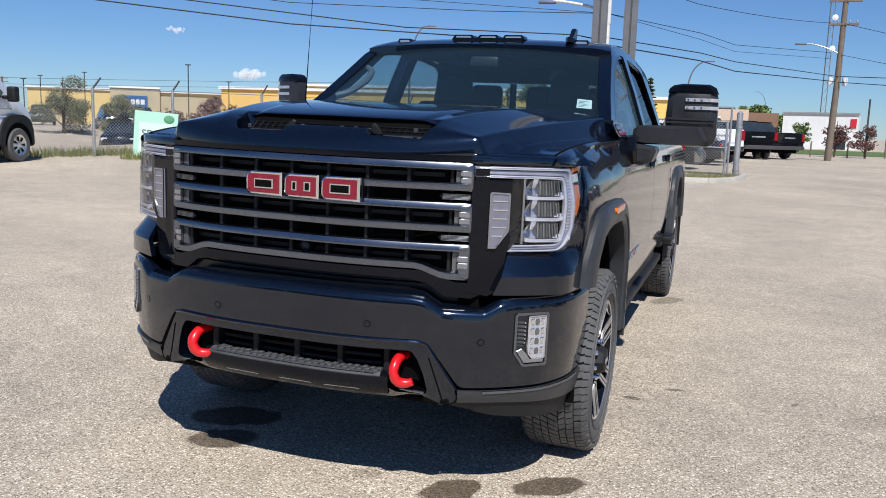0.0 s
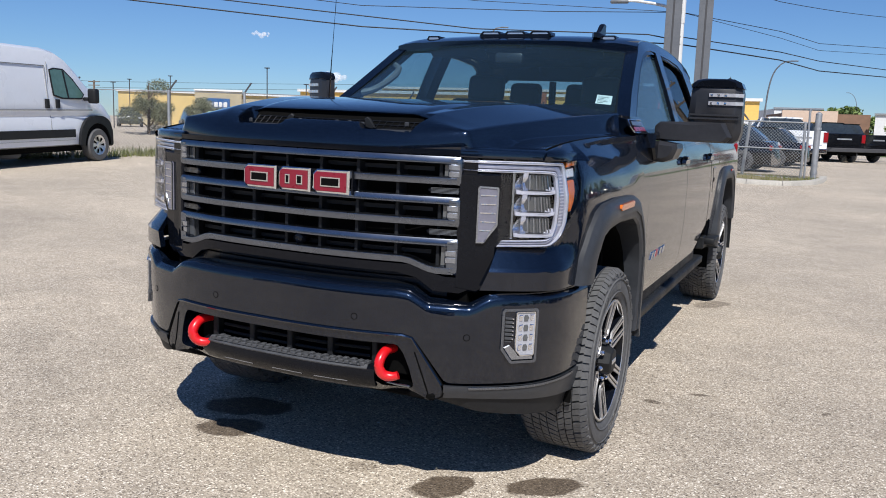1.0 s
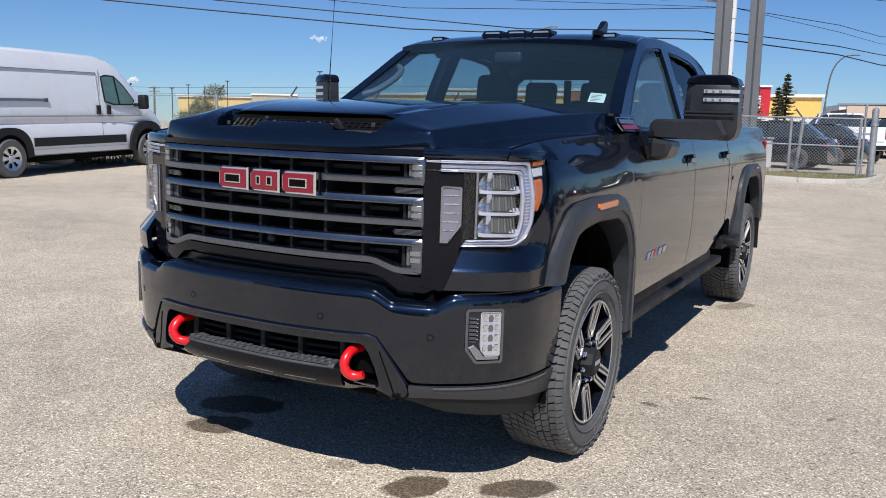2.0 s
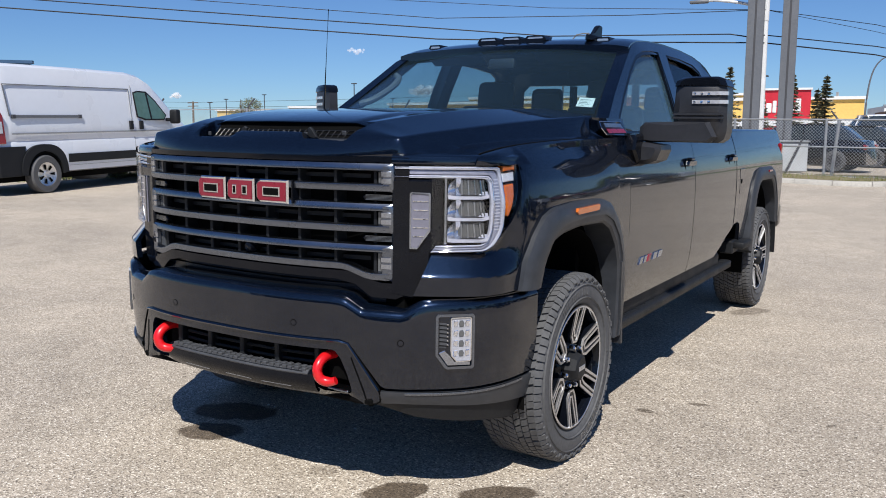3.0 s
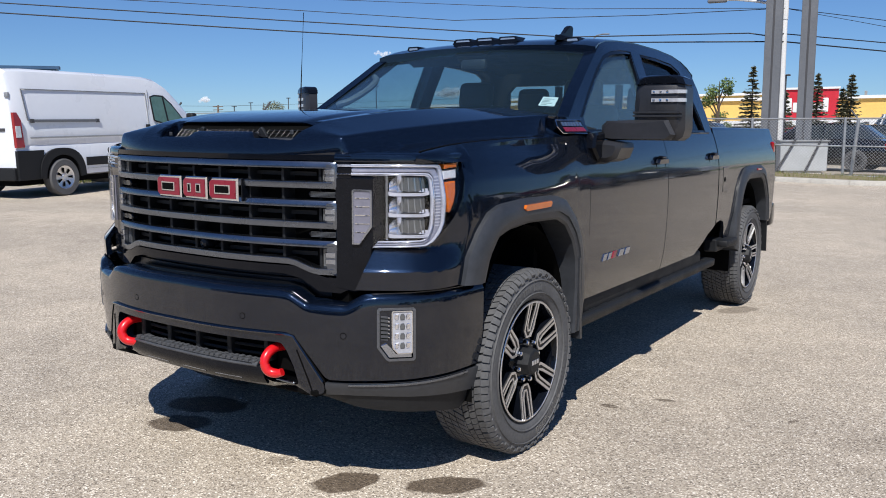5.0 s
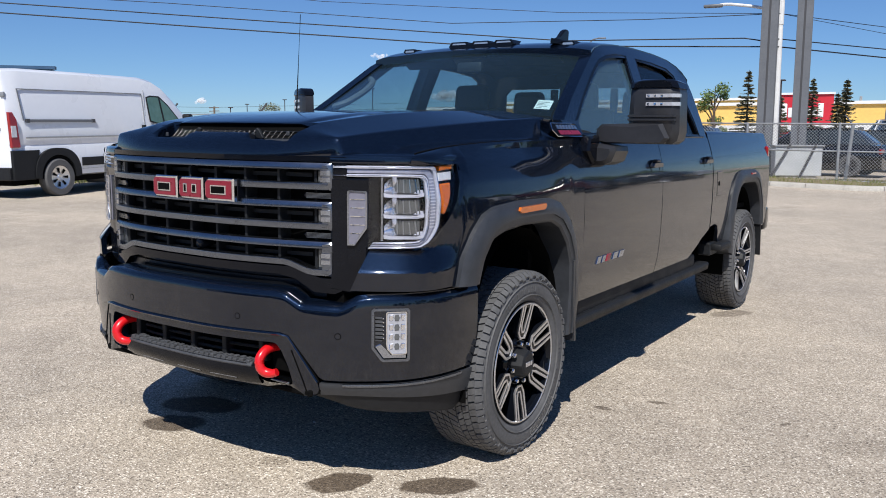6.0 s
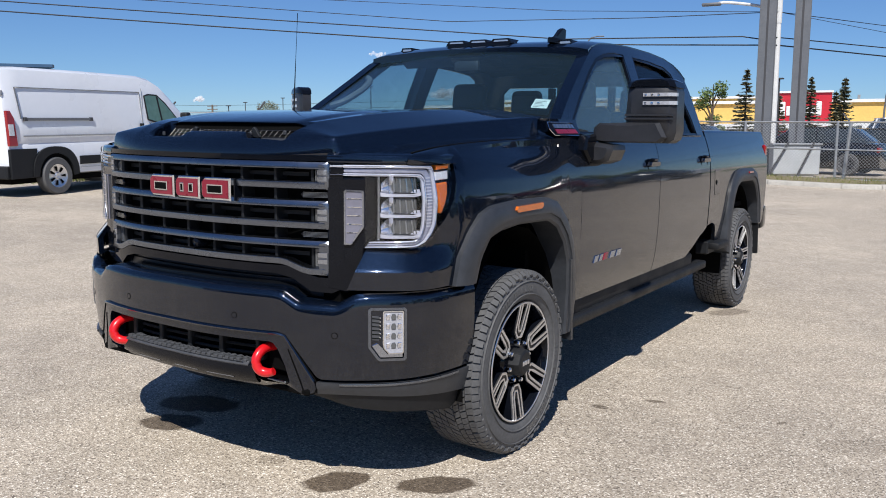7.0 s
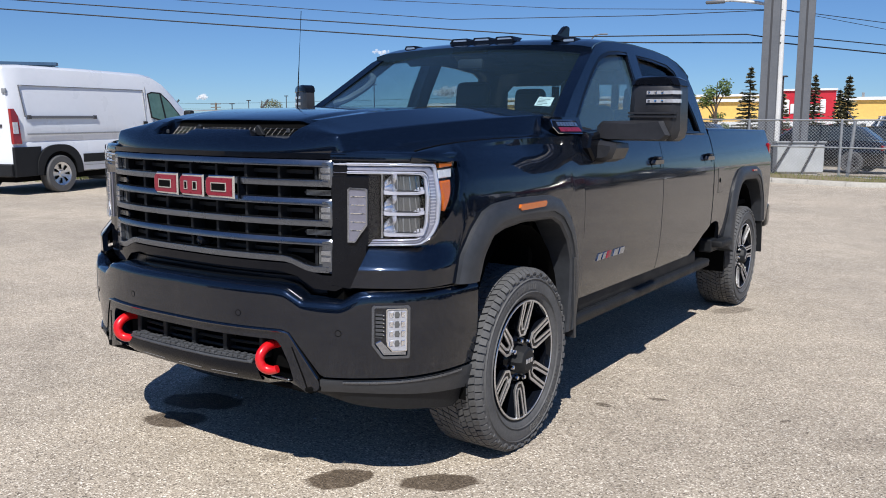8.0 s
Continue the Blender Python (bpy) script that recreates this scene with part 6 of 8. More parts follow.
proto = build_wheel("wheel", "")
places = [(1, 0.0, 0.0), (-1, 0.0, 20.0), (1, 4.037, 37.0), (-1, 4.037, 11.0)]
wheels = [proto] + [copy_thing(proto, Matrix()) for _ in range(3)]
for w, (s, y, turn) in zip(wheels, places):
    w.parent = truck
    w.matrix_basis = Matrix.Translation((s * 0.905, y, R_TYRE - 0.006)) @ (Matrix() if s > 0 else Matrix.Rotation(math.pi, 4, "Z")) @ Matrix.Rotation(radians(turn), 4, "X")
for w in wheels:
    for key in ("category",):
        if key in w:
            del w[key]

# --- underbody ---
for y in (0.0, 4.037):
    for s in (-1, 1):
        rows = []
        for k in range(15):
            a = math.pi * (k / 14) * 1.1 - 0.05 * math.pi
            rows.append([(s * x, y + 0.47 * math.cos(a) * (1 if y else 0.96), 0.44 + 0.62 * math.sin(a)) for x in (0.55, 1.0)])
        part("wheel_well", sheet(rows), DARK, truck)
        part("wheel_well_wall", box(min(s * 0.53, s * 0.56), max(s * 0.53, s * 0.56), y - 0.52, y + 0.52, 0.40, 1.12), DARK, truck)
part("chassis", join(box(-0.52, 0.52, -0.80, 4.82, 0.50, 0.62, 0.01), box(-0.55, -0.42, -0.8, 4.85, 0.42, 0.60, 0.01), box(0.42, 0.55, -0.8, 4.85, 0.42, 0.60, 0.01)), DARK, truck)
# unseen boxes added to stop sun leaking through the nose
for s in (-1, 1):
    part("nose_light_block", box(min(s * 0.58, s * 0.86), max(s * 0.58, s * 0.86), -0.66, -0.50, 0.42, 1.32), DARK, truck)
# unseen panel added to keep sun off the ground behind the bumper
part("underbody_light_block", box(-0.62, 0.62, -0.99, -0.30, 0.44, 0.47, 0.008), DARK, truck)
part("engine_bay", box(-0.60, 0.60, -0.80, 0.30, 0.60, 1.34), DARK, truck)
part("radiator_shroud", box(-0.68, 0.68, -0.86, -0.80, 0.48, 1.34), DARK, truck)
for y in (0.0, 4.037):
    part("axle", tube([(-0.8, y, 0.42), (0.8, y, 0.42)], 0.055, 12), DARK, truck)
part("differential", moved(lathe([(0.0, -0.14), (0.10, -0.12), (0.15, 0.0), (0.10, 0.12), (0.0, 0.14)], 16), Matrix.Translation((0, 4.037, 0.42))), DARK, truck)

# ---- surroundings ----
def on_ground(x, y, turn=0.0, sink=0.0):
    return pose(x, y, ground_height(x, y) - sink, 0, 0, turn)


def blades(seed, pieces, n_each, height, width):
    """Tufts of grass over stretches of ground (x0, y0, x1, y1, half-width)."""
    rng = random.Random(seed)
    V, F = [], []
    for x0, y0, x1, y1, hw in pieces:
        L = math.hypot(x1 - x0, y1 - y0)
        nx, ny = -(y1 - y0) / L, (x1 - x0) / L
        for _ in range(int(n_each * L)):
            u, w = rng.random(), rng.triangular(-1, 1, 0)
            x, y = lerp(x0, x1, u) + nx * w * hw, lerp(y0, y1, u) + ny * w * hw
            z = ground_height(x, y)
            a, h = rng.uniform(0, math.pi), height * rng.uniform(0.4, 1.3) * (1 - 0.5 * abs(w))
            dx, dy = math.cos(a) * width, math.sin(a) * width
            k = len(V)
            lx, ly = rng.uniform(-0.5, 0.5) * h, rng.uniform(-0.5, 0.5) * h
            V += [Vector((x - dx, y - dy, z - 0.01)), Vector((x + dx, y + dy, z - 0.01)), Vector((x + lx, y + ly, z + h))]
            F.append((k, k + 1, k + 2))
    return V, F


def leaf_cloud(rng, blobs, n, size):
    """Small leaf faces thrown into ellipsoids (x, y, z, rx, ry, rz), denser towards their skins."""
    V, F = [], []
    for _ in range(n):
        bx, by, bz, rx, ry, rz = rng.choice(blobs)
        d = Vector((rng.gauss(0, 1), rng.gauss(0, 1), rng.gauss(0, 1))).normalized() * rng.uniform(0.45, 1.05)
        c = Vector((bx + d.x * rx, by + d.y * ry, bz + d.z * rz))
        a = Vector((rng.gauss(0, 1), rng.gauss(0, 1), rng.gauss(0, 0.6))).normalized() * size * rng.uniform(0.5, 1.2)
        b = a.cross(Vector((rng.gauss(0, 1), rng.gauss(0, 1), rng.gauss(0, 1)))).normalized() * size * 0.5
        k = len(V)
        V += [c - a, c + b, c + a, c - b]
        F.append((k, k + 1, k + 2, k + 3))
    return V, F


def tree(label, x, y, height, width, mat, seed, leaves=1800, size=0.12, bare=0.3, name="tree"):
    rng = random.Random(seed)
    root = thing(name, label, "tree", on_ground(x, y))
    t = 0.02 + height * 0.012
    limbs = [tube([(0, 0, -0.1), (0.03 * height * 0.3, 0, height * 0.35), (0, 0.02 * height, height * 0.7), (0.02, 0, height * 0.95)], [t * 1.6, t * 1.2, t * 0.7, t * 0.25], 7)]
    blobs = []
    for k in range(11):
        a, z = rng.uniform(0, 2 * math.pi), height * rng.uniform(bare, 0.92)
        r = width * 0.5 * rng.uniform(0.3, 0.85) * (1 - 0.5 * ss(0.6, 1.0, z / height))
        tip = (r * math.cos(a), r * math.sin(a), z)
        limbs.append(tube([(0, 0, z - 0.22 * height), (tip[0] * 0.5, tip[1] * 0.5, z - 0.08 * height), tip], [t * 0.7, t * 0.45, t * 0.15], 5))
        s = width * rng.uniform(0.13, 0.24)
        blobs.append((*tip, s, s, s * 0.75))
    part("trunk", join(*limbs), BARK, root)
    part("crown", leaf_cloud(rng, blobs, leaves, size), mat, root, angle=180)
    return root


def spruce(x, y, height, width, seed):
    rng = random.Random(seed)
    root = thing("spruce_tree", "narrow dark green spruce tree on a grass verge", "tree", on_ground(x, y), "spruces before the yellow building")
    part("trunk", tube([(0, 0, -0.1), (0, 0, height * 0.5), (0.02, 0, height)], [0.09, 0.05, 0.01], 7), BARK, root)
    V, F = [], []
    layers = int(height / 0.21)
    for k in range(int(height * 88)):
        f = (rng.randrange(layers) + rng.gauss(0.5, 0.13)) / layers
        f = min(max(f * rng.uniform(0.97, 1.0), 0.0), 0.99)
        z = height * (0.06 + 0.94 * f)
        r = width * 0.5 * (1 - f) ** 0.9 * rng.uniform(0.6, 1.35) + 0.05
        a = rng.uniform(0, 2 * math.pi)
        for q in range(6):
            u = (q + 1) / 6
            c = Vector((math.cos(a) * r * u, math.sin(a) * r * u, z - 0.30 * r * u + 0.22 * r * u * u + rng.uniform(-0.02, 0.02)))
            d = Vector((math.cos(a), math.sin(a), rng.uniform(-0.3, 0.3))) * rng.uniform(0.06, 0.11)
            w = Vector((-math.sin(a), math.cos(a), rng.uniform(-0.9, 0.9))) * rng.uniform(0.03, 0.075)
            i = len(V)
            V += [c - d, c + w, c + d, c - w]
            F.append((i, i + 1, i + 2, i + 3))
    part("crown", (V, F), SPRUCE, root, angle=180)


# --- fences ---
def chain_link(name, label, a, b, height, posts, rails, barbed=False, cell=0.10, wire=0.006, group=""):
    """From a to b, with posts at the given ways along it and rails at the given heights."""
    A, B = Vector((*a, 0)), Vector((*b, 0))
    L = (B - A).length
    d = (B - A) / L
    root = thing(name, label, "fence")

    def at(s, h):
        p = A + d * s
        return Vector((p.x, p.y, ground_height(p.x, p.y) + h))

    for s in posts:
        part("post", tube([at(s, -0.1), at(s, height + 0.03)], 0.035, 10), GALV, root)
        if barbed:
            side = Vector((d.y, -d.x, 0))
            part("barb_arm", tube([at(s, height), at(s, height + 0.28) + d * 0.24 - side * 0.1], 0.022, 6), DARK_STEEL, root)
    for h in rails:
        part("rail", tube([at(L * k / 12, h) for k in range(13)], 0.012 if barbed else 0.022, 8), GALV, root)
    V, F = [], []
    n = int(L / cell)

    def strand(p, q):
        k = len(V)
        up = Vector((0, 0, wire))
        V.extend([p - up, p + up, q + up, q - up])
        F.append((k, k + 1, k + 2, k + 3))
        dd = Vector((d.y, -d.x, 0)) * wire
        V.extend([p - dd, p + dd, q + dd, q - dd])
        F.append((k + 4, k + 5, k + 6, k + 7))

    for k in range(-int(height / cell), n):
        s0 = k * cell
        for sgn in (1, -1):
            u0, u1 = max(0.0, -s0 / height), min(1.0, (L - s0) / height)
            if u1 - u0 < 0.02:
                continue
            steps = 1
            for j in range(steps):
                p, q = lerp(u0, u1, j / steps), lerp(u0, u1, (j + 1) / steps)
                h0, h1 = (p, q) if sgn > 0 else (1 - p, 1 - q)
                strand(at(s0 + p * height, 0.05 + h0 * (height - 0.07)), at(s0 + q * height, 0.05 + h1 * (height - 0.07)))
    ob = part("wire_mesh", (V, F), GALV, root, "diamond wire mesh", 180)
    tagged(ob, kind="stuff")
    return root


DARK_STEEL = material("dark_steel", (0.05, 0.05, 0.055), rough=0.6, noise_scale=6, noise_amount=0.2)
chain_link("chain_link_fence", "galvanised chain-link fence along the lot's kerb", (-11.0, 21.9), (1.20, 20.35), 1.56, [0.9, 3.3, 5.7, 8.1, 10.54, 12.25], [0.06, 0.84, 1.56], cell=0.09, wire=0.005)
leaning = thing("leaning_post", "leaning galvanised post with a dark barb arm behind the fence", "post")
part("pipe", tube([(-0.45, 21.35, 0.15), (-0.33, 21.35, 1.86)], 0.045, 10), GALV, leaning)
part("barb_arm", tube([(-0.33, 21.35, 1.84), (-0.55, 21.38, 2.12)], 0.025, 6), DARK_STEEL, leaning)
chain_link("wire_fence", "tall chain-link fence with barb arms behind dry grass", (-15.6, 7.43), (-6.6, 24.9), 1.62, [0.6, 2.9, 5.19, 7.2, 9.8, 12.5, 15.2, 18.0], [1.62], barbed=True, cell=0.08, wire=0.003)
gate = thing("gate_post", "thick galvanised gate post with a thin side post", "post")
part("pipe", tube([(1.46, 20.45, 0.1), (1.46, 20.45, 2.08)], 0.082, 16), GALV, gate)
part("cap", moved(lathe([(0.0, 0.06), (0.05, 0.04), (0.086, 0.0)], 16, "z"), Matrix.Translation((1.46, 20.45, 2.08))), GALV, gate)
part("side_post", tube([(1.24, 20.40, 0.1), (1.24, 20.40, 2.22)], 0.028, 8), GALV, gate)
for z in (0.52, 1.70):
    part("clamp", moved(lathe([(0.084, -0.03), (0.097, -0.03), (0.097, 0.03), (0.084, 0.03)], 16, "z"), Matrix.Translation((1.46, 20.45, z))), GALV, gate)

# --- kerb and verge along the fence ---
kerb_line = spline([(-12, 19.2, 0), (-6.5, 18.7, 0), (-3.4, 18.3, 0), (-1.5, 17.95, 0), (-0.1, 17.7, 0), (0.7, 17.8, 0), (1.25, 18.4, 0), (1.65, 19.6, 0), (1.8, 22.0, 0)], 60)
for i in range(0, 60, 3):
    rows = []
    for j in range(4):
        p = kerb_line[i + j]
        t = (kerb_line[min(i + j + 1, 60)] - kerb_line[max(i + j - 1, 0)]).normalized()
        nrm = Vector((-t.y, t.x, 0))
        g = ground_height(p.x, p.y)
        e = 0.006 * (1 if j == 0 else -1 if j == 3 else 0)
        q = p + t * e
        rows.append([q + nrm * o + Vector((0, 0, g + z)) for o, z in ((0.0, -0.05), (0.0, 0.08), (0.02, 0.11), (0.16, 0.115), (0.18, 0.0))])
    solid("kerb", sheet(rows), CONCRETE, "weathered concrete kerb stone beside the fence verge", "kerb", group="kerb along the fence", kind="structure")
verge_rows = []
for i in range(0, 61, 2):
    p = kerb_line[i]
    t = (kerb_line[min(i + 1, 60)] - kerb_line[max(i - 1, 0)]).normalized()
    nrm = Vector((-t.y, t.x, 0))
    verge_rows.append([(p + nrm * o) + Vector((0, 0, ground_height(p.x, p.y) + 0.085)) for o in (0.15, 1.2, 2.7)])
SOIL = material("dry_soil", (0.20, 0.165, 0.09), rough=0.95, noise_scale=3, noise_amount=0.35, bump=0.5, bump_scale=60)
solid("verge", sheet(verge_rows), SOIL, "dry soil verge under the fence", "verge", kind="structure", angle=180)
solid("grass", blades(1, [(-11.5, 21.5, -2, 20.4, 0.7), (-3, 20.5, 1.2, 19.95, 0.6), (-3, 19.2, 0.6, 18.7, 0.8), (0.3, 18.4, 1.3, 19.2, 0.25), (1.0, 18.8, 1.5, 20.0, 0.2), (1.1, 19.9, 1.6, 20.5, 0.2)], 190, 0.16, 0.012), GRASS, "dry yellow-green grass along the fence", "grass", kind="stuff", angle=180)
solid("tall_grass", blades(2, [(-16.5, 7.2, -6.9, 25.8, 0.9), (-12.2, 11.8, -9.4, 15.6, 0.5)], 300, 0.26, 0.012), GRASS, "dry tufted grass along the wire fence", "grass", kind="stuff", angle=180)


# --- poles and cables ---
def column(name, label, x, y, w, height, group):
    """Rolled steel column: two flanges and a web."""
    root = thing(name, label, "column", on_ground(x, y, 8), group)
    part("flange", box(-w / 2, w / 2, -w / 2, -w / 2 + 0.05, -0.1, height, 0.006), STEEL_PAINT, root)
    part("flange", box(-w / 2, w / 2, w / 2 - 0.05, w / 2, -0.1, height, 0.006), STEEL_PAINT, root)
    part("web", box(-0.04, 0.04, -w / 2 + 0.05, w / 2 - 0.05, -0.1, height), STEEL_PAINT, root)
    part("side_plate", box(w / 2 - 0.07, w / 2 - 0.02, -w / 2 + 0.05, w / 2 - 0.05, -0.1, height), STEEL_PAINT, root)
    # raised dark strip stands for the shade in a groove
    part("groove_shade", box(-0.03, 0.03, -w / 2 - 0.004, -w / 2 + 0.01, 0.0, height), DARK_STEEL, root)
    part("base_plate", box(-w / 2 - 0.12, w / 2 + 0.12, -w / 2 - 0.12, w / 2 + 0.12, -0.05, 0.05, 0.01), STEEL_PAINT, root)


column("sign_column", "tall grey steel column of a roadside sign", -3.10, 23.6, 0.47, 13.0, "sign columns")
column("sign_column", "tall grey steel column of a roadside sign", -2.15, 23.85, 0.43, 13.0, "sign columns")


def lamp_post(x, y, height, reach, label, turn, mat=None, r=0.08):
    root = thing("street_lamp", label, "street lamp", on_ground(x, y, turn))
    part("pole", tube([(0, 0, -0.1), (0, 0, height)], [r, r * 0.7], 12), mat or GALV, root)
    arm = spline([(0, 0, height - 0.05), (reach * 0.25, 0, height + 0.30), (reach * 0.8, 0, height + 0.5), (reach, 0, height + 0.5)], 12)
    part("arm", tube(arm, r * 0.4, 8), mat or GALV, root)
    part("lamp_head", moved(box(-0.30, 0.30, -0.10, 0.10, -0.05, 0.05, 0.04, 2), Matrix.Translation((reach + 0.2, 0, height + 0.48))), STEEL_PAINT, root)


lamp_post(-3.01, 24.6, 4.92, 1.85, "white steel street lamp beside the sign columns", 190, WHITE_STEEL, 0.12)
part_pole = thing("pole_top", "upper white lamp pole carrying cables", "pole", on_ground(-3.01, 24.6))
part("pipe", tube([(0, 0, 4.7), (0, 0, 10.5)], 0.10, 10), WHITE_STEEL, part_pole)


def curved_lamp(x, y, height, reach, label, turn):
    root = thing("street_lamp", label, "street lamp", on_ground(x, y, turn))
    pth = spline([(0, 0, -0.1), (0.02 * reach, 0, height * 0.55), (0.2 * reach, 0, height * 0.85), (0.6 * reach, 0, height * 0.98), (reach, 0, height)], 20)
    part("pole", tube(pth, [0.06 - 0.032 * k / 20 for k in range(21)], 8), STEEL_PAINT, root)
    part("lamp_head", moved(box(-0.19, 0.19, -0.07, 0.07, -0.03, 0.025, 0.022, 2), Matrix.Translation((reach + 0.12, 0, height))), STEEL_PAINT, root)


curved_lamp(-13.75, 33.2, 5.55, 0.9, "slim grey street lamp far behind the lot", 20)
curved_lamp(-1.45, 41.1, 4.86, 1.05, "grey curved street lamp by the road", 0)
curved_lamp(4.2, 118, 7.2, -1.5, "grey curved street lamp in the distance", 0)
for x, y, h in ((-31.69, 39.98, 4.80), (-46.62, 46.94, 4.09), (-48.8, 44.77, 3.69), (-32.53, 45.55, 3.9), (-42.28, 37.12, 3.04), (-4.4, 32.05, 3.45)):
    root = thing("parking_lamp", "dark square-headed parking lot lamp", "street lamp", on_ground(x, y), "parking lot lamps")
    part("pole", tube([(0, 0, -0.1), (0, 0, h)], 0.034, 8), DARK_STEEL, root)
    part("lamp_head", box(-0.16, 0.16, -0.12, 0.12, h - 0.03, h + 0.03, 0.02), DARK_STEEL, root)

utility = thing("utility_pole", "leaning weathered wooden utility pole with cross arms", "utility pole")
part("pole", tube([(6.04, 46.05, 0.0), (6.14, 46.05, 4.5), (6.17, 46.06, 9.0), (6.18, 46.06, 10.4)], [0.19, 0.16, 0.135, 0.12], 12), WOOD_POLE, utility)
for z, w in ((7.55, 0.75), (8.78, 0.80), (9.8, 0.8)):
    arm = part("cross_arm", box(6.17 - w, 6.17 + w, 45.90, 46.02, z - 0.06, z + 0.06, 0.01), WOOD_POLE, utility)
    for x in (-0.65, -0.3, 0.3, 0.65):
        part("insulator", moved(lathe([(0.0, 0.16), (0.04, 0.15), (0.055, 0.08), (0.03, 0.0)], 10, "z"), Matrix.Translation((6.17 + x, 45.96, z + 0.06))), GALV, arm)
part("lamp_arm", tube(spline([(6.12, 46.0, 6.0), (5.5, 46.05, 6.3), (4.8, 46.1, 6.52), (4.4, 46.15, 6.56)], 10), 0.035, 8), GALV, utility)
part("lamp_head", moved(box(-0.30, 0.30, -0.11, 0.11, -0.05, 0.05, 0.04, 2), Matrix.Translation((4.15, 46.19, 6.55))), STEEL_PAINT, utility)
for x in (5.78, 6.50):
    part("junction_can", moved(lathe([(0.0, 0.3), (0.13, 0.28), (0.15, 0.0), (0.12, -0.15)], 12, "z"), Matrix.Translation((x, 45.95, 4.45))), WHITE_STEEL, utility)


def cable(points, r=0.018, sag=0.0):
    path = []
    for a, b in zip(points, points[1:]):
        for k in range(10):
            u = k / 10
            p = Vector(a).lerp(Vector(b), u)
            p.z -= sag * 4 * u * (1 - u)
            path.append(p)
    path.append(Vector(points[-1]))
    solid("overhead_cable", tube(path, r, 5), CABLE, "black overhead cable strung between poles", "cable", group="overhead cables")


P1, P2, P3 = (-3.02, 24.5, 4.36), (-3.02, 24.5, 4.60), (-3.02, 24.5, 5.38)
cable([(-38, 2.5, 6.65), (-19.7, 16.65, 5.25), (-13.1, 21.05, 4.74), (-7.3, 24.0, 4.58), P1], 0.022)
cable([(-36, 5.0, 6.85), (-18.4, 18.1, 5.54), (-9.7, 22.97, 4.82), (-4.04, 24.39, 4.68), (-3.5, 24.45, 4.57), P2], 0.020)
cable([(-34, 8.5, 7.05), (-22.5, 16.5, 6.34), (-13.65, 21.9, 5.58), (-7.3, 24.1, 5.48), P3], 0.013)
cable([(-34, 10.0, 8.25), (-18.0, 19.9, 6.46), (-9.8, 23.2, 5.80), P3], 0.010)
cable([P1, (-0.17, 28.6, 4.18), (1.02, 34.2, 4.20), (6.0, 46.0, 4.53)], 0.022)
cable([P2, (-0.17, 28.6, 4.46), (0.99, 34.2, 4.60), (6.2, 46.0, 4.79)], 0.018)
cable([P3, (-0.2, 28.6, 5.18), (0.94, 34.2, 5.31), (5.65, 46.0, 6.07)], 0.012)
cable([P3, (-0.2, 28.6, 4.95), (0.96, 34.2, 5.03), (5.65, 46.0, 5.75)], 0.009)
cable([(-14.0, 26.0, 11.0), (-0.5, 31.2, 6.60), (5.5, 46.0, 7.64)], 0.013, 0.12)
cable([(6.17, 45.96, 7.6), (14.5, 36.0, 4.3)], 0.014, 0.1)
cable([(6.17, 45.96, 5.95), (16.5, 34.0, 2.8)], 0.012, 0.1)
cable([(6.1, 45.96, 4.5), (16.0, 36.0, 3.4)], 0.02, 0.05)
cable([(6.2, 45.96, 4.8), (16.0, 36.0, 4.0)], 0.02, 0.05)

far_pole = thing("distant_pole", "weathered utility pole with a cross arm beyond the fence", "utility pole")
part("pole", tube([(-47.4, 40.0, -0.6), (-47.3, 40.0, 3.95)], [0.09, 0.07], 8), WOOD_POLE, far_pole)
for z in (3.6, 3.85):
    part("cross_arm", box(-47.85, -46.75, 39.95, 40.02, z - 0.03, z + 0.03), WOOD_POLE, far_pole)
for z in (3.45, 3.88):
    cable([(-72.0, 20.0, z + 0.6), (-47.3, 40.0, z), (-20.0, 62.0, z + 1.2)], 0.012, 0.1)

tower = thing("lattice_tower", "slender lattice radio tower in the distance", "tower", pose(13.4, 145.8, 0))
for k in range(3):
    a = k * 2 * math.pi / 3
    part("leg", tube([(0.52 * math.cos(a), 0.52 * math.sin(a), 0), (0.40 * math.cos(a), 0.40 * math.sin(a), 34)], 0.055, 5), STEEL_PAINT, tower)
brace = []
for j in range(24):
    for k in range(3):
        a, b = k * 2 * math.pi / 3, (k + 1) * 2 * math.pi / 3
        brace.append(tube([(0.47 * math.cos(a), 0.47 * math.sin(a), j * 1.4), (0.46 * math.cos(b), 0.46 * math.sin(b), (j + 1) * 1.4)], 0.022, 4))
tagged(part("bracing", join(*brace), STEEL_PAINT, tower), kind="stuff")
for z in (20.7, 15.8):
    part("dish", moved(lathe([(0.0, 0.1), (0.45, 0.0), (0.47, 0.08), (0.0, 0.22)], 14), Matrix.Translation((0.5, -0.9, z)) @ Matrix.Rotation(-1.4, 4, "Z")), WHITE_STEEL, tower)


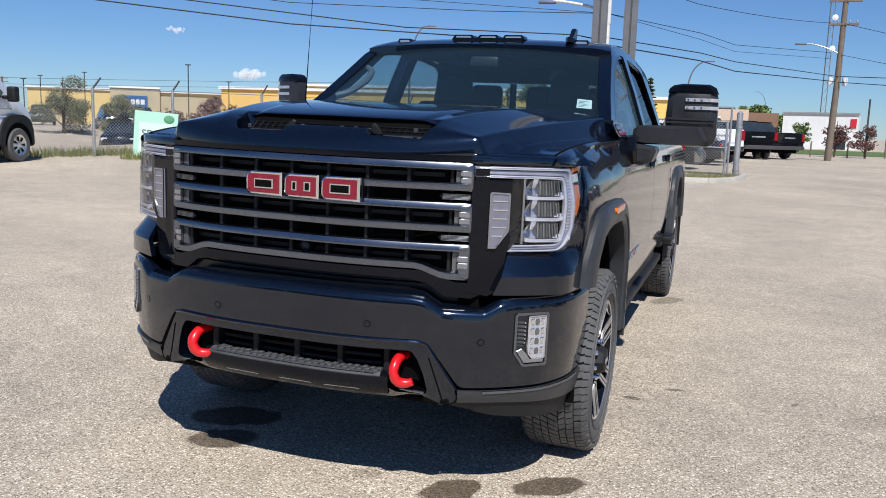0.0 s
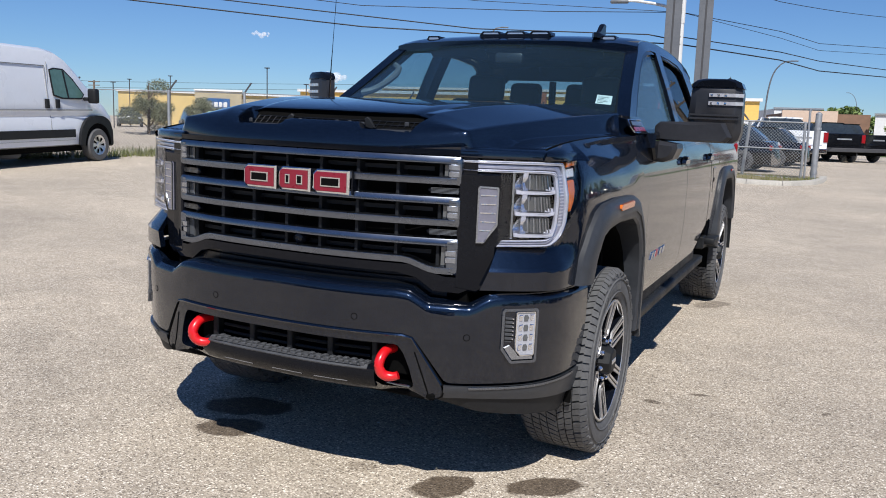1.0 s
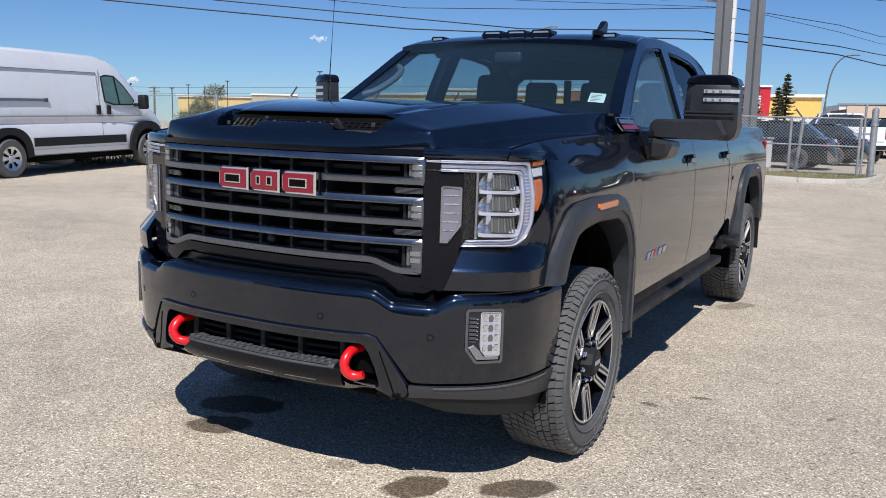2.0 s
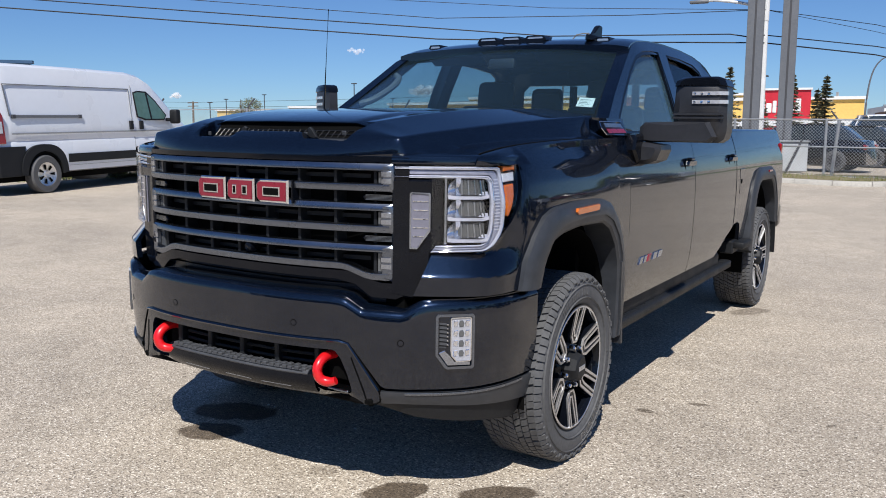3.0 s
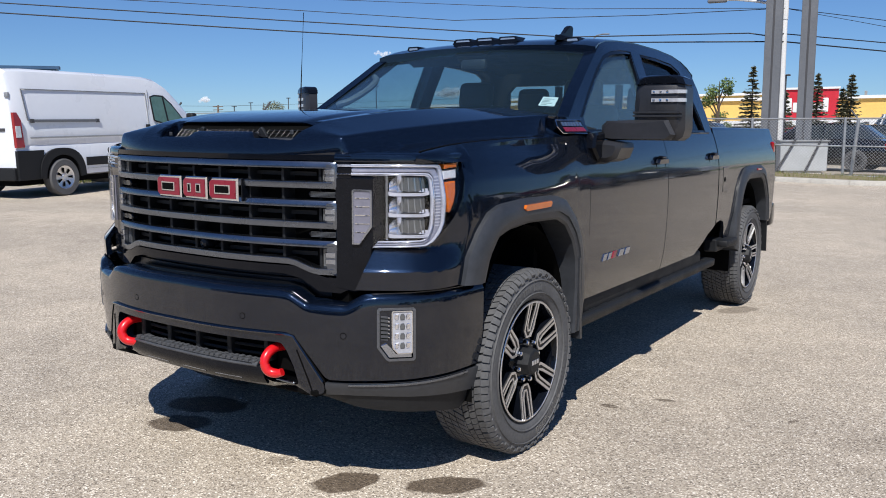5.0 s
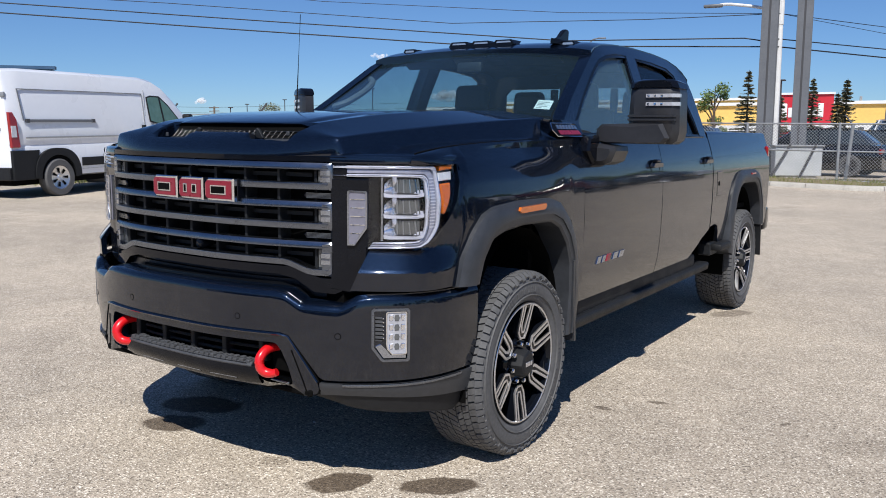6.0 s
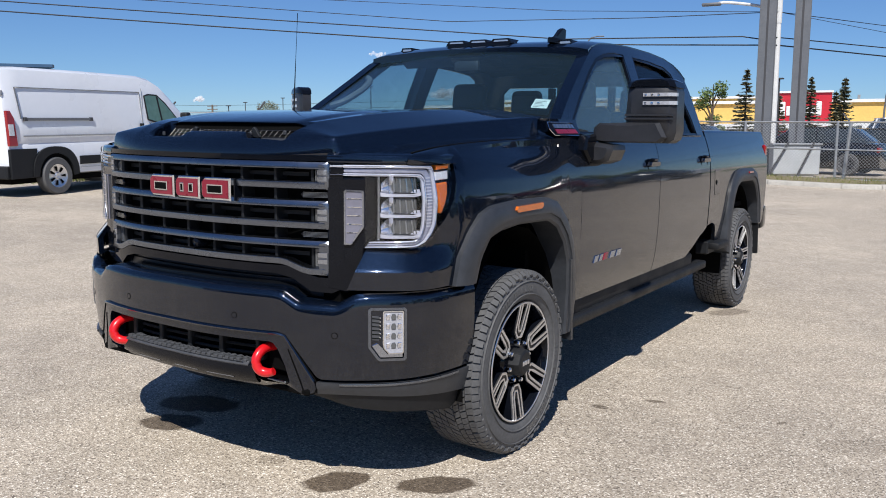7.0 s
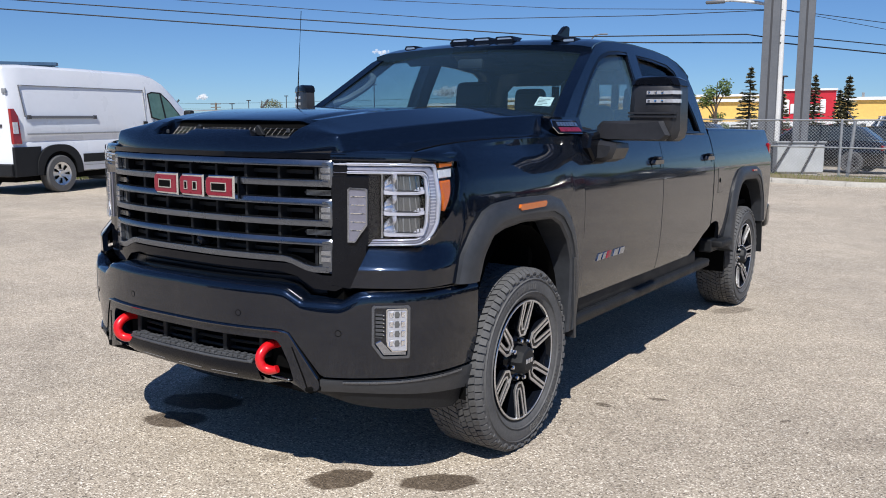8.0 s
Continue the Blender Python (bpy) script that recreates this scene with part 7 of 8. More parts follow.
# --- vehicles ---
def road_wheel(parent, x, y, r, width, s, cap):
    m = Matrix.Translation((x, y, r)) @ (Matrix() if s > 0 else Matrix.Rotation(math.pi, 4, "Z"))
    w = part("wheel", moved(lathe([(r * 0.62, -width / 2), (r * 0.9, -width / 2), (r, -width * 0.35), (r, width * 0.35), (r * 0.93, width * 0.5), (r * 0.64, width * 0.5), (r * 0.60, width * 0.38)], 32), m), RUBBER, parent, "", 50)
    part("hub_cap", moved(lathe([(0.0, width * 0.42), (r * 0.15, width * 0.44), (r * 0.2, width * 0.36), (r * 0.55, width * 0.40), (r * 0.62, width * 0.46)], 24), m), cap, w)
    for k in range(7):
        a = k * 2 * math.pi / 7
        spoke = [(0.18 * r, -0.05 * r), (0.56 * r, -0.10 * r), (0.56 * r, 0.10 * r), (0.18 * r, 0.05 * r)]
        part("slot", moved(prism([(p * math.cos(a) - q * math.sin(a), p * math.sin(a) + q * math.cos(a)) for p, q in [(0.24 * r, -0.03 * r), (0.5 * r, -0.075 * r), (0.5 * r, 0.075 * r), (0.24 * r, 0.03 * r)]], lambda u, v, d: Vector((width * 0.45 - d, u, v)), 0.01), m), DARK, w)


def hull(sections):
    """Body from sections (y, [(x, z), ...]) of the right half, mirrored."""
    rows = []
    for y, pts in sections:
        rows.append([(x, y, z) for x, z in pts] + [(-x, y, z) for x, z in reversed(pts)])
    V, F = sheet(rows, closed=True)
    n = len(rows[0])
    return V, F + [tuple(reversed(range(n))), tuple(range(len(V) - n, len(V)))]


def van():
    def lowered(shape):
        return [Vector((v[0], v[1], v[2] if v[2] < 0.7 else 0.7 + (v[2] - 0.7) * 0.95)) for v in shape[0]], shape[1]

    def piece(name, shape, mat, parent, label="", angle=35):
        return part(name, lowered(shape), mat, parent, label, angle)

    rx, ry, fx, fy = -12.35, 5.88, -13.22, 9.86
    zr, zf = ground_height(rx, ry), ground_height(fx, fy)
    turn = math.degrees(math.atan2(fy - ry, fx - rx)) - 90
    pitch = math.degrees(math.atan2(zf - zr, 4.04))
    side = Vector((math.cos(radians(turn)), math.sin(radians(turn)), 0))
    o = Vector((rx, ry, zr)) - side * 1.05
    root = thing("cargo_van", "white high-roof cargo van parked on asphalt", "van", pose(o.x, o.y, o.z, pitch, 0, turn))
    secs = []
    for y, top, w in ((-1.02, 2.46, 0.97), (-0.97, 2.51, 1.0), (-0.6, 2.53, 1.02), (1.0, 2.53, 1.025), (2.6, 2.51, 1.025), (2.95, 2.46, 1.02), (3.25, 2.33, 1.01), (3.6, 2.08, 1.0), (3.95, 1.78, 0.99), (4.25, 1.52, 0.97), (4.55, 1.30, 0.95), (4.80, 1.12, 0.88), (4.93, 0.95, 0.78), (4.98, 0.75, 0.70)):
        hi = min(top - 0.14, 2.25)
        mid = min(1.32, top - 0.3)
        secs.append((y, [(w * 0.80, 0.36), (w * 0.985, 0.40), (w, 0.60), (w, 0.98), (w * 0.985, 1.02), (w, 1.06), (w * 0.995, mid), (w * (0.93 if top > 1.6 else 0.97), lerp(mid, hi, 0.9)), (w * (0.86 if top > 1.6 else 0.9), top - 0.07), (w * 0.76, top - 0.012), (0.0, top + 0.015)] if top > 1.45 else
                     [(w * 0.80, 0.36), (w * 0.985, 0.40), (w, 0.50), (w, lerp(0.5, top, 0.3)), (w * 0.99, lerp(0.5, top, 0.4)), (w * 0.99, lerp(0.5, top, 0.5)), (w * 0.98, lerp(0.5, top, 0.65)), (w * 0.96, lerp(0.5, top, 0.8)), (w * 0.9, top - 0.05), (w * 0.76, top - 0.012), (0.0, top + 0.02)]))
    piece("body", hull(secs), VAN_WHITE, root, angle=32)
    sx = lambda z: 1.028 - 0.075 * ss(1.3, 2.3, z)
    f = lambda a, b, d: Vector((sx(b) + 0.012 - d, a, b))
    CLAD = MATTE_BLACK
    # pressed side panel: grey strips stand for the shade in its shallow groove; and the rail of the sliding door
    y0, y1, z0, z1 = -0.72, 2.50, 1.50, 2.12
    for line in ([(y0 - 0.05, z1 - 0.012), (y0 - 0.05, z1), (y1, z1), (y1, z1 - 0.012)], [(y0, z0), (y0 - 0.05, z1), (y0 - 0.038, z1), (y0 + 0.012, z0)]):
        piece("panel_line", prism(line, lambda a, b, d: f(a, b, d - 0.001), 0.02), STEEL_PAINT, root)
    piece("panel_line", prism([(y1 - 0.006, z0 - 0.25), (y1 - 0.012, z1), (y1, z1), (y1 + 0.006, z0 - 0.25)], lambda a, b, d: f(a, b, d - 0.001), 0.02), GALV_DULL, root)
    rail = piece("slide_rail", prism([(-0.66, 1.47), (-0.66, 1.525), (1.02, 1.525), (1.02, 1.47)], lambda a, b, d: f(a, b, d - 0.006), 0.03), STEEL_PAINT, root)
    for y in (-0.66, 0.96):
        piece("rail_end", prism([(y, 1.46), (y, 1.535), (y + 0.08, 1.535), (y + 0.08, 1.46)], lambda a, b, d: f(a, b, d - 0.010), 0.03, 0.006), DARK_STEEL, rail)
    # grey seams; the long band at 1.15 is a body crease's painted shade
    for y0, y1, z0, z1 in ((2.56, 2.568, 0.6, 2.2), (-0.70, 3.9, 1.150, 1.180), (0.62, 3.3, 0.50, 0.506)):
        piece("seam_crease_strip", prism([(y0, z0), (y0, z1), (y1, z1), (y1, z0)], lambda a, b, d: f(a, b, d - 0.003), 0.01), GALV_DULL, root)
    for y in (2.40, 2.72):
        piece("door_handle", prism([(y, 1.20), (y, 1.40), (y + 0.10, 1.40), (y + 0.10, 1.20)], lambda a, b, d: f(a, b, d - 0.03), 0.04, 0.01), CLAD, root)
    win = [(2.70, 1.50), (2.66, 2.02), (2.78, 2.05), (3.05, 2.04), (3.30, 1.85), (3.62, 1.52), (3.55, 1.44), (2.95, 1.44)]
    piece("window_frame", prism(grow(win, 0.035), lambda a, b, d: f(a, b, d), 0.02), CLAD, root)
    g_ob = piece("side_window", prism(win, lambda a, b, d: f(a, b, d - 0.002), 0.02), WINDOW_GREEN, root, "green tinted cab window")
    piece("window_post", prism([(3.10, 1.44), (3.02, 2.04), (3.07, 2.03), (3.15, 1.44)], lambda a, b, d: f(a, b, d - 0.006), 0.02), CLAD, g_ob)
    piece("side_cladding", prism([(0.62, 0.56), (0.62, 0.73), (3.30, 0.73), (3.30, 0.56)], lambda a, b, d: f(a, b, d - 0.01), 0.04, 0.006), CLAD, root)
    piece("rear_cladding", prism([(-1.03, 0.36), (-1.03, 0.92), (-0.42, 0.92), (-0.50, 0.36)], lambda a, b, d: f(a, b, d - 0.008), 0.06, 0.006), CLAD, root)
    piece("rear_bumper", box(-1.0, 1.0, -1.10, -0.98, 0.36, 0.60, 0.02), CLAD, root)
    piece("front_bumper", box(-0.8, 0.8, 4.78, 5.0, 0.30, 0.72, 0.04), CLAD, root)
    tl = piece("tail_lamp", prism([(-1.03, 0.98), (-1.03, 1.66), (-0.95, 1.66), (-0.88, 1.52), (-0.85, 0.98)], lambda a, b, d: f(a, b, d - 0.012), 0.06, 0.01), TAIL_RED, root, "tall red tail lamp")
    piece("tail_lens", prism([(-1.02, 1.18), (-1.02, 1.40), (-0.92, 1.40), (-0.91, 1.18)], lambda a, b, d: f(a, b, d - 0.016), 0.02), LENS_WHITE, tl)
    piece("rear_door_line", box(-0.012, 0.012, -1.033, -1.01, 0.5, 2.35), GALV_DULL, root)
    piece("rear_badge", box(0.45, 0.78, -1.036, -1.01, 1.30, 1.36), DARK_STEEL, root)
    piece("rear_hinge", box(0.86, 0.95, -1.05, -1.0, 1.95, 2.05, 0.01), GALV, root)
    piece("rear_lamp", box(-0.12, 0.12, -1.04, -0.95, 2.44, 2.50, 0.01), CLAD, root)
    piece("door_mirror", join(box(1.06, 1.27, 3.70, 3.88, 1.32, 1.66, 0.05, 3), box(0.98, 1.10, 3.66, 3.80, 1.38, 1.46, 0.02)), CLAD, root)
    piece("front_corner", prism([(4.48, 0.34), (4.52, 0.80), (4.66, 0.86), (4.80, 0.74), (4.88, 0.36)], lambda a, b, d: Vector((0.955 - 0.35 * max(a - 4.55, 0.0) - d, a, b)), 0.10, 0.015), CLAD, root)
    piece("windshield_glass", skin([[(x, y, z) for x in (-0.70, -0.35, 0.35, 0.70)] for y, z in ((3.10, 2.405), (3.60, 2.095), (4.20, 1.565))], (0, 0.0, 0.010)), WINDOW_DARK, root)
    for y, a0, b0, a1, b1 in ((0.0, 0.56, 0.57, 0.43, 0.45), (4.04, 0.61, 0.66, 0.46, 0.50)):
        half = [math.pi * k / 18 for k in range(19)]
        arch_o = [(y + a0 * math.copysign(abs(math.cos(a)) ** 0.8, math.cos(a)), 0.38 + b0 * math.sin(a) ** 0.85) for a in half]
        arch_i = [(y + a1 * math.cos(a), 0.36 + b1 * math.sin(a)) for a in reversed(half)]
        piece("wheel_arch", prism(arch_o + arch_i, lambda a, b, d: f(a, b, d - 0.03 + 0.30 * max(a - 4.48, 0.0)), 0.06), CLAD, root)
        # dark plate on the body side stands for the shade inside the wheel well
        piece("wheel_well", prism([(y + (a1 - 0.01) * math.cos(a), 0.36 + (b1 + 0.01) * math.sin(a)) for a in half], lambda a, b, d: f(a, b, d + 0.004), 0.03), DARK, root)
        for s in (1, -1):
            road_wheel(root, s * 0.97, y, 0.365, 0.23, s, SILVER)
    piece("underbody", box(-0.85, 0.85, -0.9, 4.6, 0.25, 0.42), DARK, root)
    piece("spare_wheel", moved(lathe([(0.0, -0.10), (0.30, -0.11), (0.36, -0.07), (0.37, 0.0), (0.36, 0.08), (0.0, 0.09)], 24, "z"), Matrix.Translation((0.45, 1.75, 0.26))), RUBBER, root)


GALV_DULL = material("grey_panel_shadow_gap", (0.30, 0.31, 0.32), rough=0.7, noise_scale=5, noise_amount=0.1)
WINDOW_GREEN = material("green_tinted_window", (0.10, 0.19, 0.17), rough=0.06, noise_scale=1, noise_amount=0.2)
van()

CAR_BLACK = paint_material("black_car_paint", (0.01, 0.011, 0.013), (0.03, 0.03, 0.035))
CAR_GREY = paint_material("grey_car_paint", (0.06, 0.065, 0.07), (0.12, 0.125, 0.13))
CAR_RED = paint_material("dark_red_car_paint", (0.13, 0.01, 0.012), (0.2, 0.02, 0.02))


def car(label, x, y, turn, paint, group="parked cars", cap=None):
    root = thing("car", label, "car", on_ground(x, y, turn), group)
    secs = []
    for yy, top, w in ((-2.2, 0.75, 0.74), (-2.12, 0.95, 0.82), (-1.5, 1.0, 0.88), (-0.6, 1.0, 0.9), (0.8, 1.0, 0.9), (1.6, 0.95, 0.88), (2.05, 0.88, 0.82), (2.2, 0.70, 0.74)):
        secs.append((yy, [(w * 0.9, 0.22), (w, 0.35), (w, 0.62), (w * 0.985, top - 0.12), (w * 0.88, top - 0.015), (0.0, top + 0.02)]))
    part("body", hull(secs), paint, root, angle=40)
    secs = []
    for yy, top, w in ((-1.85, 1.0, 0.74), (-1.35, 1.40, 0.66), (-0.8, 1.47, 0.64), (0.2, 1.47, 0.64), (0.5, 1.42, 0.64), (1.15, 1.0, 0.74)):
        secs.append((yy, [(0.76, 0.95), (lerp(0.76, w, 0.5), lerp(0.95, top, 0.5)), (w, top - 0.05), (w * 0.85, top), (0.0, top + 0.015)]))
    part("glasshouse", hull(secs), WINDOW_DARK, root, angle=40)
    part("roof", skin([[(u * 0.63, yy, 1.478 + 0.012 * (1 - u * u)) for u in (-1, -0.5, 0, 0.5, 1)] for yy in (-1.2, -0.6, 0.0, 0.4)], (0, 0, -0.03)), paint, root)
    for s in (1, -1):
        part("pillar", tube([(s * 0.72, -0.35, 1.0), (s * 0.65, -0.35, 1.46)], 0.03, 5), paint, root)
        part("headlight", box(min(s * 0.5, s * 0.78), max(s * 0.5, s * 0.78), 2.08, 2.19, 0.62, 0.76, 0.02), LENS_WHITE, root)
        part("tail_light", box(min(s * 0.5, s * 0.8), max(s * 0.5, s * 0.8), -2.2, -2.1, 0.68, 0.84, 0.02), TAIL_RED, root)
        for yy in (-1.35, 1.35):
            road_wheel(root, s * 0.83, yy, 0.33, 0.21, s, cap or SILVER)


def far_pickup(label, x, y, turn, paint, group="pickups behind the fence"):
    root = thing("parked_pickup", label, "pickup truck", on_ground(x, y, turn), group)
    secs = [(yy, [(0.85, 0.55), (w, 0.60), (w, 1.0), (w * 0.97, top - 0.03), (w * 0.9, top), (0.0, top)]) for yy, top, w in ((-1.25, 1.40, 0.98), (-1.2, 1.43, 1.0), (0.9, 1.43, 1.0), (2.9, 1.40, 1.0), (4.1, 1.36, 0.99), (4.35, 1.25, 0.93), (4.42, 0.9, 0.9))]
    part("body", hull(secs), paint, root, angle=40)
    secs = [(yy, [(0.97, 1.35), (lerp(0.97, w, 0.5), lerp(1.38, top, 0.5)), (w, top - 0.06), (w * 0.86, top), (0.0, top + 0.02)]) for yy, top, w in ((0.75, 1.42, 0.9), (0.95, 1.93, 0.74), (1.3, 1.98, 0.73), (2.2, 1.98, 0.72), (2.5, 1.92, 0.72), (3.2, 1.42, 0.85))]
    part("cab_glass", hull(secs), WINDOW_DARK, root, angle=40)
    part("cab_roof", skin([[(u * 0.72, yy, 1.99 + 0.015 * (1 - u * u)) for u in (-1, -0.5, 0, 0.5, 1)] for yy in (0.95, 1.5, 2.3)], (0, 0, -0.06)), paint, root)
    part("tailgate", box(-0.80, 0.80, -1.285, -1.23, 0.86, 1.42, 0.015), paint, root)
    part("tailgate_bar", box(-0.35, 0.35, -1.295, -1.28, 1.12, 1.19), GALV, root)
    part("rear_bumper", box(-0.95, 0.95, -1.40, -1.24, 0.52, 0.72, 0.02), CHROME if "white" in label else DARK_STEEL, root)
    for s in (1, -1):
        part("tail_lamp", box(min(s * 0.82, s * 0.995), max(s * 0.82, s * 0.995), -1.29, -1.16, 0.98, 1.38, 0.01), TAIL_RED, root)
        part("cab_pillar", tube([(s * 0.95, 1.75, 1.42), (s * 0.74, 1.75, 1.97)], 0.04, 5), paint, root)
        part("mirror", box(min(s * 1.0, s * 1.22), max(s * 1.0, s * 1.22), 2.9, 3.02, 1.45, 1.7, 0.02), DARK_STEEL, root)
        for yy in (0.0, 3.55):
            # dark half-disc on the flank stands for the shade around the wheel
            part("arch", prism([(yy + 0.52 * math.cos(a), 0.45 + 0.52 * math.sin(a)) for a in [math.pi * k / 12 for k in range(13)]], lambda u, v, d: Vector((s * (1.008 - d), u, v)), 0.02), DARK, root)
            road_wheel(root, s * 0.9, yy, 0.41, 0.27, s, SILVER)
    part("underbody", box(-0.7, 0.7, -1.1, 4.0, 0.35, 0.6), DARK, root)


far_pickup("white crew-cab pickup parked behind the fence", 0.24, 33.88, 22, VAN_WHITE)
far_pickup("black crew-cab pickup parked behind the gate post", 1.88, 42.80, 20, CAR_BLACK)
far_pickup("dark pickup with its tailgate towards the gate", 3.11, 45.06, 40, CAR_BLACK)
car("black hatchback parked behind the chain-link fence", -1.95, 25.4, 82, CAR_BLACK, cap=DARK_STEEL)
car("black saloon parked close behind the chain-link fence", -6.4, 24.9, 84, CAR_BLACK, cap=DARK_STEEL)
car("black saloon parked behind the chain-link fence", -8.6, 27.6, 84, CAR_BLACK, cap=DARK_STEEL)
car("dark grey saloon parked behind the chain-link fence", -1.2, 30.4, 80, CAR_BLACK, cap=DARK_STEEL)
car("dark hatchback parked behind the wire fence", -27.5, 29.3, 215, CAR_BLACK)
car("black saloon parked far behind the wire fence", -35.4, 37.5, 230, CAR_BLACK)
car("dark saloon parked before the store", -38.0, 43.0, 225, CAR_BLACK)
car("grey saloon parked before the store", -48.0, 44.0, 225, CAR_GREY)
# vehicles on the far side of the lot, which show in the truck's paint
for k in range(11):
    p = (CAR_BLACK, CAR_GREY, CAR_BLACK, VAN_WHITE, CAR_BLACK, CAR_RED)[k % 6]
    colour = ("black", "grey", "black", "white", "black", "dark red")[k % 6]
    x, y = 15.5 + 0.3 * math.sin(k * 2.3), 4.0 + 3.9 * k
    if k % 3 == 1:
        car(colour + " saloon parked along the lot's far side", x, y, 90, p, "cars across the lot")
    else:
        far_pickup(colour + " pickup parked along the lot's far side", x, y, 90 + 3 * math.sin(k), p, "pickups across the lot")

# --- signs and boxes ---
sb = thing("sign_board", "mint green sign board tied to the wire fence", "sign", pose(-12.42, 13.22, ground_height(-12.42, 13.22) - 0.20, 0, 4, 40))
part("board", box(-0.52, 0.52, -0.02, 0.02, 0.05, 1.30, 0.005), MINT, sb)
part("inner_panel", box(-0.40, 0.40, -0.026, -0.02, 0.10, 1.02), material("pale_mint_panel", (0.62, 0.82, 0.72), rough=0.6, noise_scale=3, noise_amount=0.05), sb)
part("leaf_motif", moved(lathe([(0.0, 0.008), (0.12, 0.006), (0.13, 0.0)], 20, "z"), Matrix.Translation((0.30, -0.024, 1.14)) @ Matrix.Rotation(math.pi / 2, 4, "X") @ Matrix.Diagonal((1.0, 0.8, 1, 1))), material("leaf_green_ink", (0.10, 0.30, 0.16), rough=0.7, noise_scale=5, noise_amount=0.1), sb)
txt = bpy.data.curves.new("sign_text", "FONT")
txt.body, txt.size, txt.extrude = "SP", 0.26, 0.003
tob = new("sign_text", txt)
tob.data.materials.append(INK)
tob.parent = sb
tob.matrix_basis = pose(-0.34, -0.03, 0.66, 90)
part("text_bar", box(-0.33, -0.26, -0.032, -0.026, 0.40, 0.58), INK, sb)
ub = thing("utility_box", "pale grey steel utility box behind the fence", "utility box", on_ground(-1.95, 23.15, 20))
part("body", box(-0.75, 0.55, -0.4, 0.4, 0.05, 0.92, 0.02), material("pale_grey_enamel", (0.45, 0.47, 0.48), rough=0.5, noise_scale=3, noise_amount=0.15), ub)
part("lid", box(-0.80, 0.60, -0.45, 0.45, 0.92, 0.97, 0.01), GALV, ub)
part("foot", box(-0.6, 0.4, -0.35, 0.35, -0.05, 0.05), CONCRETE, ub)
for a, b in ((-0.9, -0.35), (-0.1, 0.35)):
    part("leaning_bar", tube([(a, -0.55, 0.0), (b, -0.48, 1.0)], 0.03, 6), DARK_STEEL, ub)


# --- buildings ---
def facade(name, label, a, b, height, depth, mat, z0=0.2):
    """A box building whose front runs from a to b (seen from the lot); returns its root and a map (way, height, out)."""
    A, B = Vector((*a, z0)), Vector((*b, z0))
    d = (B - A).normalized()
    L = (B - A).length
    out = Vector((d.y, -d.x, 0))
    root = thing(name, label, "building", Matrix.Translation(A) @ Matrix.Rotation(math.atan2(d.y, d.x), 4, "Z"))
    part("wall", box(0, L, 0, depth, -0.5, height), mat, root)
    return root, L


one, L1 = facade("store_building", "low yellow and tan stucco store behind the lots", (-62.1, 56.0), (-45.2, 67.8), 3.95, 14, PALE_STUCCO, -0.1)
part("parapet", box(-0.15, L1 * 0.40, -0.2, 0.3, 3.95, 4.15), WHITE_WALL, one)
part("tan_front", box(L1 * 0.357, L1 * 0.576, -0.6, 0.0, -0.4, 4.25), TAN_STUCCO, one)
part("tan_coping", box(L1 * 0.353, L1 * 0.58, -0.75, 0.2, 4.25, 4.42), WHITE_WALL, one)
part("side_front", box(L1 * 0.576, L1, -0.2, 0.0, -0.4, 3.6), TAN_STUCCO, one)
part("side_coping", box(L1 * 0.576, L1, -0.35, 0.2, 3.95, 4.1), WHITE_WALL, one)
part("stone_band", box(L1 * 0.356, L1 * 0.577, -0.66, -0.58, 1.35, 1.9), BROWN_BRICK, one)
part("entry_glass", box(L1 * 0.36, L1 * 0.56, -0.64, -0.55, -0.3, 1.4), WINDOW_DARK, one)
for k in range(5):
    part("entry_mullion", box(L1 * (0.365 + 0.046 * k), L1 * (0.365 + 0.046 * k) + 0.12, -0.72, -0.62, -0.3, 1.4), WHITE_WALL, one)
part("roller_door", box(1.2, 3.6, -0.06, 0.0, -0.4, 1.6), TAN_STUCCO, one)
part("roller_frame", box(1.0, 3.8, -0.03, 0.0, -0.4, 1.8), BROWN_BRICK, one)
sg = part("sign_panel", box(L1 * 0.41, L1 * 0.52, -0.78, -0.62, 2.35, 3.55), BLUE_PANEL, one)
for x0, w in ((0.418, 0.022), (0.447, 0.018), (0.470, 0.016), (0.491, 0.018)):
    part("sign_mark", box(L1 * x0, L1 * (x0 + w), -0.84, -0.76, 2.7, 3.2, 0.06), WHITE_WALL, sg)
for x, y, c in ((-51.0, 79.0, TAN_STUCCO), (-34.0, 86.0, WHITE_WALL)):
    rb, LL = facade("distant_shop", "low distant shop with a flat roof", (x, y), (x + 16, y + 9), 4.2, 10, c, -0.2)
    part("coping", box(-0.1, LL + 0.1, -0.2, 0.2, 4.2, 4.4), WHITE_WALL, rb)
    for k in range(6):
        part("window", box(1.2 + k * 2.8, 3.2 + k * 2.8, -0.05, 0.02, 0.4, 2.2), WINDOW_DARK, rb)

pet, L2 = facade("retail_building", "long yellow stucco retail building with a red sign bay", (-46.0, 63.8), (-4.2, 71.6), 4.05, 16, YELLOW_STUCCO, 0.3)
part("coping", box(-0.2, L2 + 0.2, -0.25, 0.3, 4.05, 4.3), WHITE_WALL, pet)
part("left_parapet", box(L2 - 34.0, L2 - 8.4, -0.1, 0.4, 3.9, 4.50), YELLOW_STUCCO, pet)
part("left_coping", box(L2 - 34.1, L2 - 8.4, -0.3, 0.5, 4.50, 4.70), WHITE_WALL, pet)
